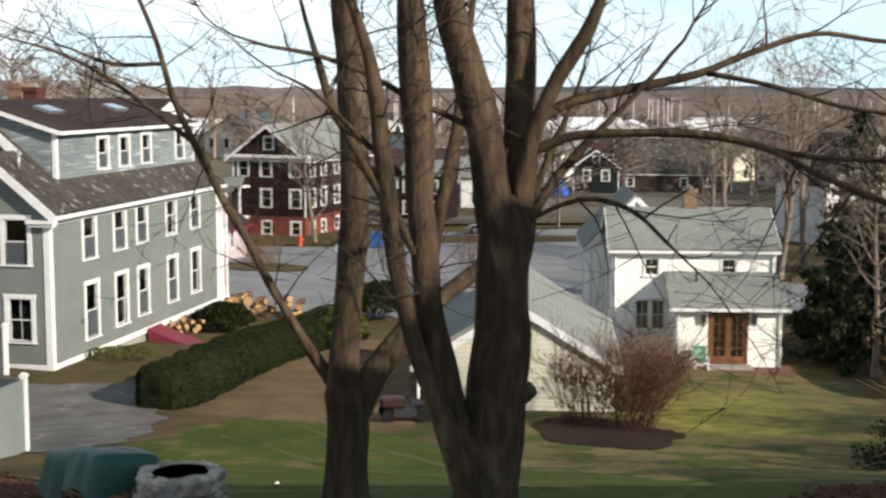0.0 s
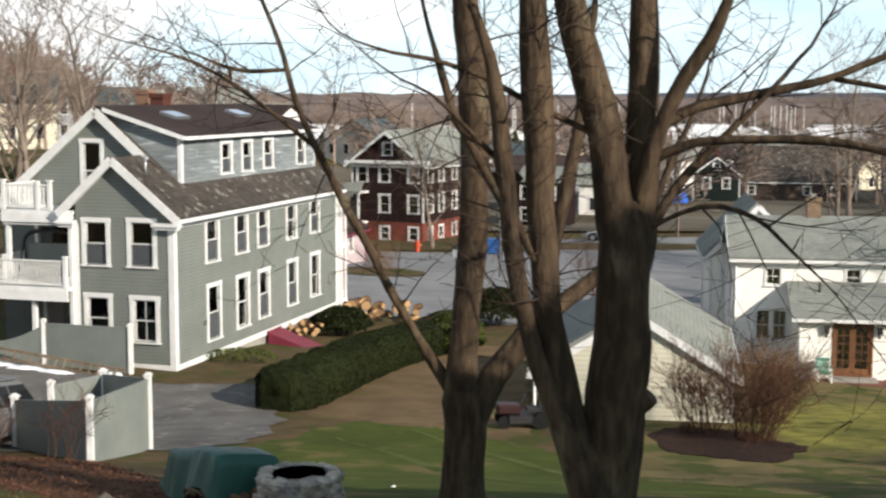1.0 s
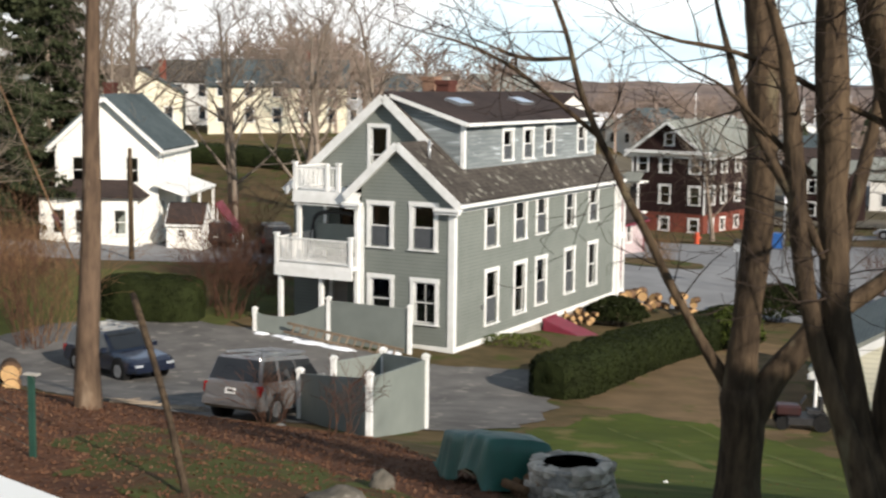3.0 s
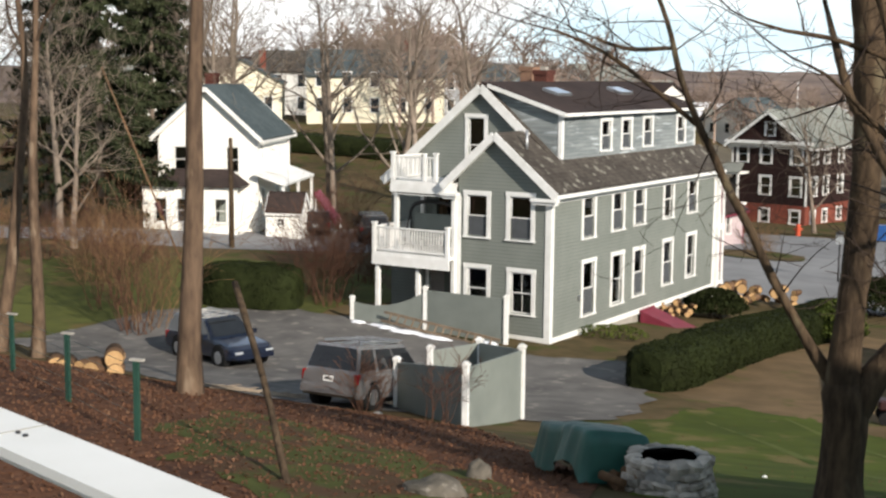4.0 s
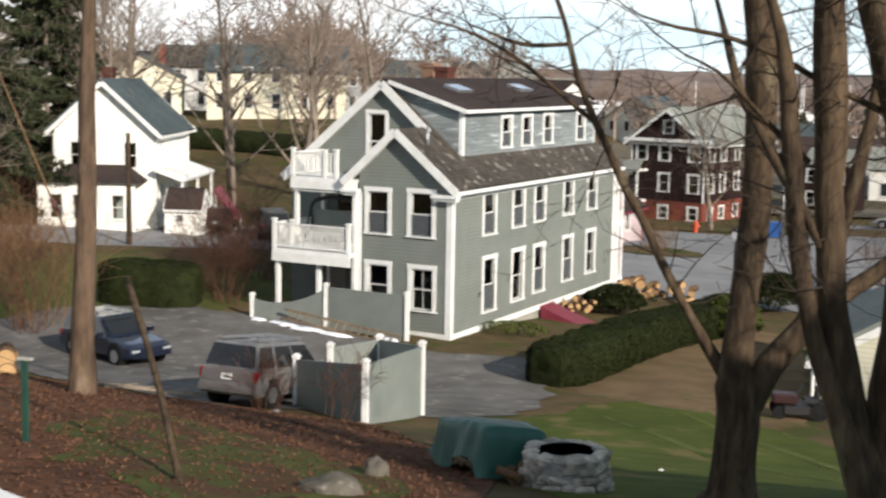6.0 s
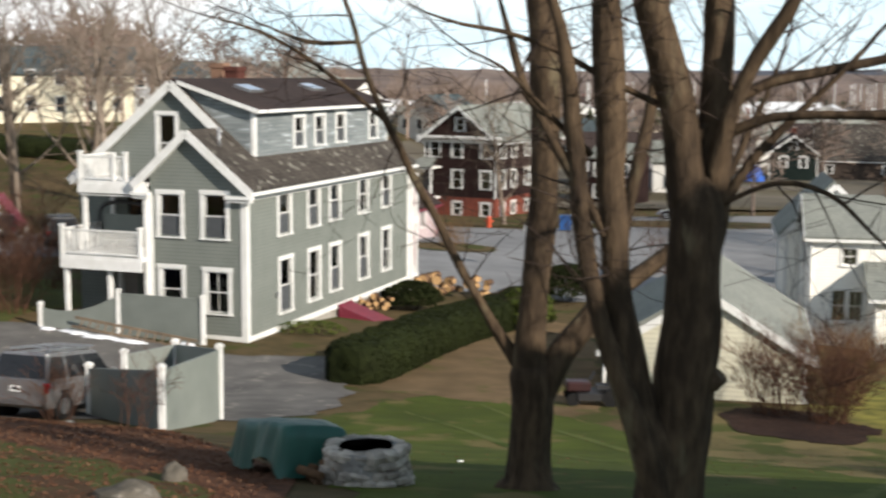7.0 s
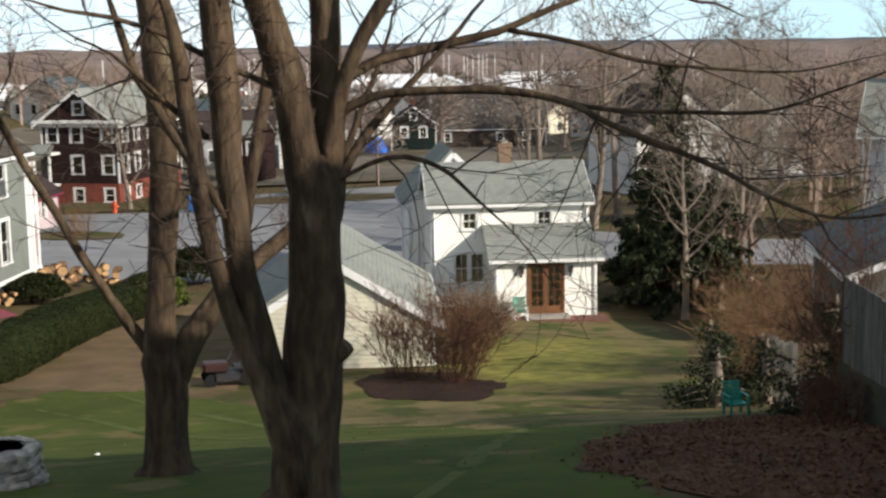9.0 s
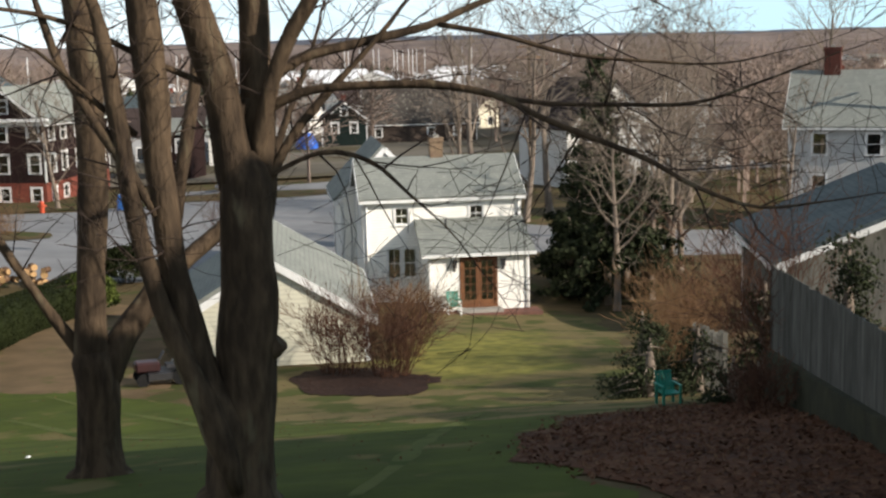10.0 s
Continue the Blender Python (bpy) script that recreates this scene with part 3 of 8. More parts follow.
def gable_block(house, u0, u1, w0, w1, z0, eave, ridge, along, walls, roof_mat, wall_mat, over=0.35, rake=0.25, wins=None, trim=True, thick=0.16, casing=0.12, bars=(1, 1), fascia=WHITE, doors=None, roof_label=""):
    """Four walls and a gabled roof; along: the axis of the ridge, 'u' or 'w'. wins: openings by wall name, in that wall's own run."""
    wins, doors = wins or {}, doors or {}
    um, wm = (u0 + u1) / 2, (w0 + w1) / 2
    rect = lambda a, b: [(a, z0), (b, z0), (b, eave), (a, eave)]
    gab = lambda a, b: [(a, z0), (b, z0), (b, eave), ((a + b) / 2, ridge), (a, eave)]
    shapes = {"front": (pose(0, w0, 0), gab(u0, u1) if along == "w" else rect(u0, u1)),
              "back": (pose(0, w1, 0, 0, 0, 180), gab(-u1, -u0) if along == "w" else rect(-u1, -u0)),
              "right": (pose(u1, 0, 0, 0, 0, 90), rect(w0 + thick, w1 - thick) if along == "w" else gab(w0 + thick, w1 - thick)),
              "left": (pose(u0, 0, 0, 0, 0, -90), rect(-w1 + thick, -w0 - thick) if along == "w" else gab(-w1 + thick, -w0 - thick))}
    for side in walls:
        m, shape = shapes[side]
        holes = put_windows(house, m, wins.get(side, ()), casing=casing, bars=bars) + list(doors.get(side, ()))
        wall(house, "wall", shape, holes, m, wall_mat, thick)
    part("floor", boxes((u0 + thick, u1 - thick, w0 + thick, w1 - thick, z0 + 0.02, z0 + 0.1), (u0 + thick, u1 - thick, w0 + thick, w1 - thick, eave - 0.25, eave - 0.15)), INTERIOR, house)
    t = 0.14
    if along == "w":
        s = (ridge - eave) / (um - u0)
        lo = eave - over * s
        a = slab(bmesh.new(), [(u0 - over, w0 - rake, lo + t), (um, w0 - rake, ridge + t), (um, w1 + rake, ridge + t), (u0 - over, w1 + rake, lo + t)][::-1], t)
        b = slab(bmesh.new(), [(um, w0 - rake, ridge + t), (u1 + over, w0 - rake, lo + t), (u1 + over, w1 + rake, lo + t), (um, w1 + rake, ridge + t)], t)
        rakes = [((u0 - over, q, lo), (um, q, ridge)) for q in (w0 - rake - 0.015, w1 + rake + 0.015)] + [((um, q, ridge), (u1 + over, q, lo)) for q in (w0 - rake - 0.015, w1 + rake + 0.015)]
        eaves = [((u0 - over - 0.02, w0 - rake, lo - 0.02), (u0 - over - 0.02, w1 + rake, lo - 0.02)), ((u1 + over + 0.02, w0 - rake, lo - 0.02), (u1 + over + 0.02, w1 + rake, lo - 0.02))]
    else:
        s = (ridge - eave) / (wm - w0)
        lo = eave - over * s
        a = slab(bmesh.new(), [(u0 - rake, w0 - over, lo + t), (u1 + rake, w0 - over, lo + t), (u1 + rake, wm, ridge + t), (u0 - rake, wm, ridge + t)], t)
        b = slab(bmesh.new(), [(u0 - rake, wm, ridge + t), (u1 + rake, wm, ridge + t), (u1 + rake, w1 + over, lo + t), (u0 - rake, w1 + over, lo + t)], t)
        rakes = [((q, w0 - over, lo), (q, wm, ridge)) for q in (u0 - rake - 0.015, u1 + rake + 0.015)] + [((q, wm, ridge), (q, w1 + over, lo)) for q in (u0 - rake - 0.015, u1 + rake + 0.015)]
        eaves = [((u0 - rake, w0 - over - 0.02, lo - 0.02), (u1 + rake, w0 - over - 0.02, lo - 0.02)), ((u0 - rake, w1 + over + 0.02, lo - 0.02), (u1 + rake, w1 + over + 0.02, lo - 0.02))]
    part("roof", a, roof_mat, house, roof_label)
    part("roof", b, roof_mat, house)
    if trim:
        for p, q in rakes:
            part("rake_board", bar(bmesh.new(), p, q, 0.03, 0.24), fascia, house)
        for p, q in eaves:
            part("gutter", bar(bmesh.new(), p, q, 0.10, 0.13), fascia, house)
        for x, y in ((u0, w0), (u1, w0), (u1, w1), (u0, w1)):
            part("corner_board", boxes((x - 0.07 if x == u0 else x - 0.09, x + 0.09 if x == u0 else x + 0.07, y - 0.025 if y == w0 else y - 0.09, y + 0.09 if y == w0 else y + 0.025, z0, lo + 0.1)), fascia, house)
    return house


def chimney(house, x, y, z0, z1, w=0.7, d=0.6, material=None, label="red brick chimney"):
    c = part("chimney", boxes((x - w / 2, x + w / 2, y - d / 2, y + d / 2, z0, z1 - 0.2), (x - w / 2 - 0.05, x + w / 2 + 0.05, y - d / 2 - 0.05, y + d / 2 + 0.05, z1 - 0.2, z1)), material or CHIMNEY_BRICK, house, label)
    part("flue", boxes((x - 0.14, x + 0.14, y - 0.14, y + 0.14, z1, z1 + 0.15)), CONCRETE, c)


def railing(house, a, b, h=0.95, gap=0.13, posts=True, top=None):
    """A white balustrade from a to b: rails, balusters and end posts."""
    a, b = Vector(a), Vector(b)
    up = Vector((0, 0, 1))
    r = part("railing", bar(bar(bmesh.new(), a + up * h, b + up * h, 0.09, 0.06), a + up * 0.1, b + up * 0.1, 0.06, 0.06), WHITE, house, "white painted balustrade")
    k = int((b - a).length / gap)
    for i in range(1, k):
        p = a.lerp(b, i / k)
        part("baluster", bar(bmesh.new(), p + up * 0.12, p + up * (h - 0.03), 0.04, 0.04), WHITE, r)
    if posts:
        for p in (a, b):
            part("post", boxes((p.x - 0.07, p.x + 0.07, p.y - 0.07, p.y + 0.07, p.z, p.z + h + 0.14), (p.x - 0.1, p.x + 0.1, p.y - 0.1, p.y + 0.1, p.z + h + 0.14, p.z + h + 0.2)), WHITE, r)


def grey_house():
    h = thing("house", pose(-14.38, 49.25, 2.11, 0, 0, -11.5), "large grey-green clapboard house with white trim and decks", "house")
    L, WB, EV = 17.0, 2.3, 5.75
    # side wall towards the garden
    m = pose(0, 0, 0, 0, 0, 90)
    lo = [(3.3, 0.72, 1.0, 2.1, "low"), (6.0, 0.78, 1.0, 2.05, "half"), (8.15, 0.86, 0.95, 1.95, "low"), (11.3, 0.94, 0.95, 1.92, "low"), (14.05, 0.96, 0.95, 1.92, "sides")]
    hi = [(3.22, 3.85, 0.98, 1.66, "low"), (5.95, 3.9, 0.98, 1.64, "low"), (8.12, 3.95, 0.95, 1.62, "low"), (11.25, 3.96, 0.95, 1.62, "half"), (14.05, 3.98, 0.95, 1.6, "low")]
    holes = put_windows(h, m, lo + hi, casing=0.16)
    wall(h, "wall", [(0.16, 0.12), (L, 0.12), (L, EV), (0.16, EV)], holes, m, GREY_SIDING)
    # wing's front with its own small gable
    fw = [(-3.26, 3.96, 0.88, 1.62, "low"), (-1.32, 3.96, 0.92, 1.66, "low"), (-3.23, 1.1, 0.88, 1.6, "half"), (-1.25, 1.08, 0.92, 1.6)]
    holes = put_windows(h, pose(0, 0, 0), fw[:3], casing=0.17) + put_windows(h, pose(0, 0, 0), fw[3:], casing=0.17, bars=(2, 1))
    wall(h, "wall", [(-4.13, 0.12), (0, 0.12), (0, EV), (-2.4, 7.85), (-4.13, 6.25), (-4.13, EV)], holes, pose(0, 0, 0), GREY_SIDING)
    wall(h, "wall", [(-WB, 0.12), (-0.16, 0.12), (-0.16, 6.2), (-WB, 6.2)], [], pose(-4.13, 0, 0, 0, 0, -90), GREY_SIDING)
    # main front wall behind the decks, with the attic gable
    MU0, MR = -8.9, -4.42
    door_holes = [(-7.2, -6.2, 0.3, 2.4), (-6.6, -5.0, 3.1, 5.2)]
    att = [(-4.72, 6.25, 0.75, 2.25)]
    holes = put_windows(h, pose(0, WB, 0), att, casing=0.16)
    wall(h, "wall", [(MU0, 0.12), (-0.16, 0.12), (-0.16, EV), (MR, 9.6), (MU0, EV)], holes + door_holes, pose(0, WB, 0), GREY_SIDING)
    part("deck_door", boxes((-6.55, -5.85, WB + 0.08, WB + 0.12, 3.12, 5.18), (-5.8, -5.05, WB + 0.05, WB + 0.09, 3.12, 5.18)), GLASS, h, "sliding glass deck door")
    part("door", boxes((-7.18, -6.22, WB + 0.06, WB + 0.11, 0.3, 2.4)), INTERIOR, h)
    wall(h, "wall", [(-L, 0.12), (-WB - 0.16, 0.12), (-WB - 0.16, EV), (-L, EV)], [], pose(MU0, 0, 0, 0, 0, -90), GREY_SIDING)
    wall(h, "wall", [(0.16, 0.12), (-MU0 - 0.16, 0.12), (-MU0 - 0.16, EV), (-MR, 9.6), (0.16, EV)], [], pose(0, L, 0, 0, 0, 180), GREY_SIDING)
    part("floor", boxes((-8.7, -0.2, WB + 0.2, L - 0.2, 0.14, 0.2), (-8.7, -0.2, WB + 0.2, L - 0.2, 2.95, 3.05), (-8.7, -0.2, WB + 0.2, L - 0.2, 5.6, 5.7), (-3.9, -0.2, 0.2, WB - 0.05, 2.95, 3.05), (-3.9, -0.2, 0.2, WB - 0.05, 5.6, 5.7)), INTERIOR, h)
    part("foundation", boxes((-0.06, -0.02 - 0.3, 0.05, L - 0.1, -2.2, 0.12), (-8.8, -0.06, WB + 0.05, WB + 0.3, -2.2, 0.12), (-4.05, -0.1, 0.06, 0.3, -2.2, 0.12)), CONCRETE, h, "stained concrete foundation")
    # roofs: slope = rise over run
    s = (9.85 - 5.85) / (0.32 - MR)
    z_at = lambda u: 9.85 + s * (MR - u)
    part("roof", slab(bmesh.new(), [(-1.0, 2.05, z_at(-1.0)), (0.32, -0.28, z_at(0.32)), (0.32, L + 0.3, z_at(0.32)), (-1.0, L + 0.3, z_at(-1.0))], 0.15), ROOF_BROWN, h, "mossy brown shingle lower roof")
    part("roof", slab(bmesh.new(), [(MR, 2.05, 9.85), (-1.0, 2.05, z_at(-1.0)), (-1.0, 2.5, z_at(-1.0)), (MR, 2.5, 9.85)], 0.15), ROOF_BROWN, h)
    lo_l = z_at(0.32)
    part("roof", slab(bmesh.new(), [(-9.2, 2.05, lo_l), (MR, 2.05, 9.85), (MR, L + 0.3, 9.85), (-9.2, L + 0.3, lo_l)], 0.15), ROOF_BROWN, h)
    # the wing's roof: its far slope and the triangle that meets the main slope
    part("roof", slab(bmesh.new(), [(-4.75, -0.28, 5.95), (-2.4, -0.28, 8.05), (-2.4, 2.5, 8.05), (-4.75, 2.5, 5.95)], 0.14), ROOF_BROWN, h)
    part("roof", slab(bmesh.new(), [(-2.4, -0.28, 8.05), (0.32, -0.28, z_at(0.32) + 0.012), (-1.0, 2.3, z_at(-1.0) + 0.012), (-2.4, 2.4, 8.05)], 0.14), ROOF_BROWN, h)
    for a, b, w in (((-4.75, -0.3, 5.84), (-2.4, -0.3, 7.94), 0.3), ((-2.4, -0.3, 7.94), (0.34, -0.3, 5.70), 0.3), ((-9.2, 2.03, 5.70), (MR, 2.03, 9.72), 0.34), ((MR, 2.03, 9.72), (-2.2, 2.03, 7.8), 0.34)):
        part("rake_board", bar(bmesh.new(), a, b, 0.05, w), WHITE, h, "broad white rake board")
        part("rake_soffit", bar(bmesh.new(), Vector(a) + Vector((0, 0.17, -0.1)), Vector(b) + Vector((0, 0.17, -0.1)), 0.3, 0.05), WHITE, h)
    for u0, u1 in ((-4.8, -4.05), (-0.75, 0.36)):
        part("eave_return", boxes((u0, u1, -0.34, -0.005, 5.5, 5.62), (u0 + 0.06, u1 - 0.06, -0.26, -0.005, 5.38, 5.5)), WHITE, h)
    part("frieze", boxes((0.005, 0.03, 0.0, L, 5.42, 5.66), (0.0, 0.24, 0.1, L, 5.66, 5.70)), WHITE, h)
    part("gutter", bar(bmesh.new(), (0.36, -0.28, 5.70), (0.36, L + 0.3, 5.70), 0.12, 0.13), WHITE, h)
    part("water_table", boxes((-4.15, 0.03, -0.04, 0.0, 0.0, 0.22), (0.0, 0.04, -0.04, L, 0.0, 0.22)), WHITE, h, "white skirting board at the foot of the walls")
    part("corner_board", boxes((-0.22, 0.035, -0.035, -0.002, 0.22, 5.5), (0.002, 0.035, -0.002, 0.22, 0.22, 5.45)), WHITE, h)
    part("corner_board", boxes((-4.17, -4.0, -0.035, -0.002, 0.22, 5.5)), WHITE, h)
    part("corner_board", boxes((0.002, 0.035, L - 0.2, L + 0.03, 0.22, 5.45)), WHITE, h)
    # long shed dormer
    D0, D1, DU, ZT = 2.55, 16.4, -0.95, 8.68
    m = pose(DU, 0, 0, 0, 0, 90)
    dw = [(6.6, 7.14, 0.86, 1.22, "low"), (8.65, 7.14, 0.86, 1.22, "low"), (10.9, 7.16, 0.86, 1.22, "low"), (14.7, 7.16, 0.86, 1.2, "low")]
    holes = put_windows(h, m, dw, casing=0.15)
    wall(h, "wall", [(D0, z_at(DU) - 0.05), (D1, z_at(DU) - 0.05), (D1, ZT), (D0, ZT)], holes, m, SHINGLE_WALL, label="weathered peeling shingle dormer wall")
    for w in (D0, D1):
        side = [(DU - 0.01, z_at(DU) - 0.05), (DU - 0.01, ZT), (MR + 0.1, 9.75)]
        wall(h, "dormer_cheek", side, [], pose(0, w if w == D0 else w - 0.16, 0), SHINGLE_WALL)
        part("corner_board", boxes((DU - 0.14, DU + 0.035, w - 0.03, w + 0.14 if w == D0 else w + 0.03, z_at(DU) + 0.02, ZT)), WHITE, h)
    part("roof", slab(bmesh.new(), [(MR - 0.1, D0 - 0.25, 9.96), (DU + 0.3, D0 - 0.25, 8.76), (DU + 0.3, D1 + 0.25, 8.76), (MR - 0.1, D1 + 0.25, 9.96)], 0.12), ROOF_DARK, h, "dark brown low-pitched dormer roof")
    part("gutter", bar(bmesh.new(), (DU + 0.33, D0 - 0.25, 8.70), (DU + 0.33, D1 + 0.25, 8.70), 0.08, 0.13), WHITE, h)
    part("rake_board", bar(bmesh.new(), (MR + 0.2, D0 - 0.27, 9.80), (DU + 0.3, D0 - 0.27, 8.70), 0.04, 0.16), WHITE, h)
    for w in (5.4, 11.6):
        sk = [(-3.35, w), (-2.6, w), (-2.6, w + 1.25), (-3.35, w + 1.25)]
        zt = lambda u: 9.96 - (u - MR + 0.1) * (1.2 / (DU + 0.3 - MR + 0.1))
        f = part("skylight", slab(bmesh.new(), [(u, v, zt(u) + 0.12) for u, v in sk], 0.13), METAL, h, "skylight flush in the roof")
        part("pane", slab(bmesh.new(), [(u * 0.94 - 0.18, (v - w - 0.62) * 0.86 + w + 0.62, zt(u * 0.94 - 0.18) + 0.127) for u, v in sk], 0.005), SKYLIGHT, f)
    chimney(h, -4.75, 8.1, 9.2, 10.45, 0.62, 0.75)
    chimney(h, -6.1, 9.2, 8.4, 10.6, 0.6, 0.6, mat("faded_tan_brick", (0.27, 0.16, 0.11), (0.19, 0.115, 0.08), 5, 0.9, 0.5, courses=0.08), "faded tan brick chimney")
    # decks in the corner beside the wing
    X0, X1, Y0, Y1 = -7.8, -4.2, -0.55, WB - 0.01
    part("deck", boxes((X0 - 0.1, X1, Y0, Y1, 2.95, 3.08), (X0 - 0.1, X1, Y0 - 0.02, Y0 + 0.05, 2.55, 2.95), (X0 - 0.12, X0 - 0.05, Y0, Y1, 2.55, 2.95)), WHITE, h, "white-edged upper deck")
    part("deck", boxes((X0 + 0.45, X1, -0.05, Y1, 5.86, 5.98), (X0 + 0.45, X1, -0.08, -0.02, 5.5, 5.86), (X0 + 0.43, X0 + 0.5, -0.02, Y1, 5.5, 5.86)), WHITE, h, "attic deck with white fascia")
    part("deck_ceiling", boxes((X0 + 0.5, X1, -0.02, Y1, 5.4, 5.44)), WHITE, h)
    for x, y, z0, z1 in ((X0 + 0.1, Y0 + 0.15, -0.6, 2.6), (X0 + 2.0, Y0 + 0.25, -0.6, 2.6), (X0 + 1.0, Y1 - 0.3, -0.6, 2.95), (X0 + 0.65, 0.12, 3.08, 5.5), (X0 + 0.65, Y1 - 0.2, 3.08, 5.5), (X1 - 0.06, -0.1, -0.3, 5.5)):
        part("deck_post", boxes((x - 0.08, x + 0.08, y - 0.08, y + 0.08, z0, z1)), WHITE, h)
    railing(h, (X0 - 0.02, Y0 + 0.05, 3.08), (X1 - 0.1, Y0 + 0.05, 3.08), 1.0)
    railing(h, (X0 - 0.02, Y1 - 0.1, 3.08), (X0 - 0.02, Y0 + 0.1, 3.08), 1.0, posts=False)
    railing(h, (X0 + 0.55, 0.0, 5.98), (X1 - 1.0, 0.0, 5.98), 0.95)
    railing(h, (X0 + 0.55, Y1 - 0.15, 5.98), (X0 + 0.55, 0.05, 5.98), 0.95, posts=False)
    part("railing_post", boxes((X0 + 2.0, X0 + 2.14, -0.07, 0.07, 5.98, 7.1)), WHITE, h)
    # street porch at the far end: white posts, red shutters
    for z0, z1 in ((-0.6, 0.3), (2.85, 3.1)):
        part("porch_floor", boxes((-3.0, 0.22, L + 0.01, L + 0.85, z0, z1)), WHITE, h, "white painted porch floor")
    for y in (L + 0.16, L + 0.72):
        for z0, z1 in ((0.3, 2.85), (3.1, 5.3)):
            part("porch_post", boxes((0.02, 0.2, y - 0.11, y + 0.11, z0, z1)), WHITE, h)
    for z in (0.75, 3.6):
        part("shutter", boxes((0.08, 0.13, L + 0.29, L + 0.58, z, z + 1.7)), RED, h, "dark red shutter")
    part("vent_pipe", tube(bmesh.new(), [(-1.6, 0.9, 7.0, 0.05), (-1.6, 0.9, 8.15, 0.05)], 8), METAL, h)
    part("meter", boxes((0.005, 0.1, 2.35, 2.5, 1.4, 1.6)), METAL, h)
    # red cellar bulkhead
    b = bmesh.new()
    vs = [b.verts.new(p) for p in ((0.1, 8.3, 0.12), (0.1, 9.7, 0.12), (2.2, 9.7, -0.6), (2.2, 8.3, -0.6), (0.1, 8.3, -1.4), (0.1, 9.7, -1.4), (2.2, 9.7, -1.4), (2.2, 8.3, -1.4))]
    for f in ((0, 3, 2, 1), (0, 4, 7, 3), (1, 2, 6, 5), (3, 7, 6, 2)):
        b.faces.new([vs[i] for i in f])
    part("cellar_hatch", b, RED, h, "sloping dark red cellar hatch")
    part("hatch_seam", boxes((0.1, 0.14, 8.25, 9.75, 0.08, 0.18)), RED, h)
    return h


RED = mat("dark_red_paint", (0.20, 0.022, 0.045), (0.14, 0.018, 0.034), 3, 0.5, 0.15)
SKYLIGHT = mat("skylight_glass", (0.80, 0.84, 0.88), (0.72, 0.76, 0.80), 1, 0.05, 0.0, metal=0.9)
DOOR_WOOD = mat("brown_stained_door", (0.20, 0.085, 0.035), (0.13, 0.055, 0.025), 4, 0.5, 0.2)
grey_house()


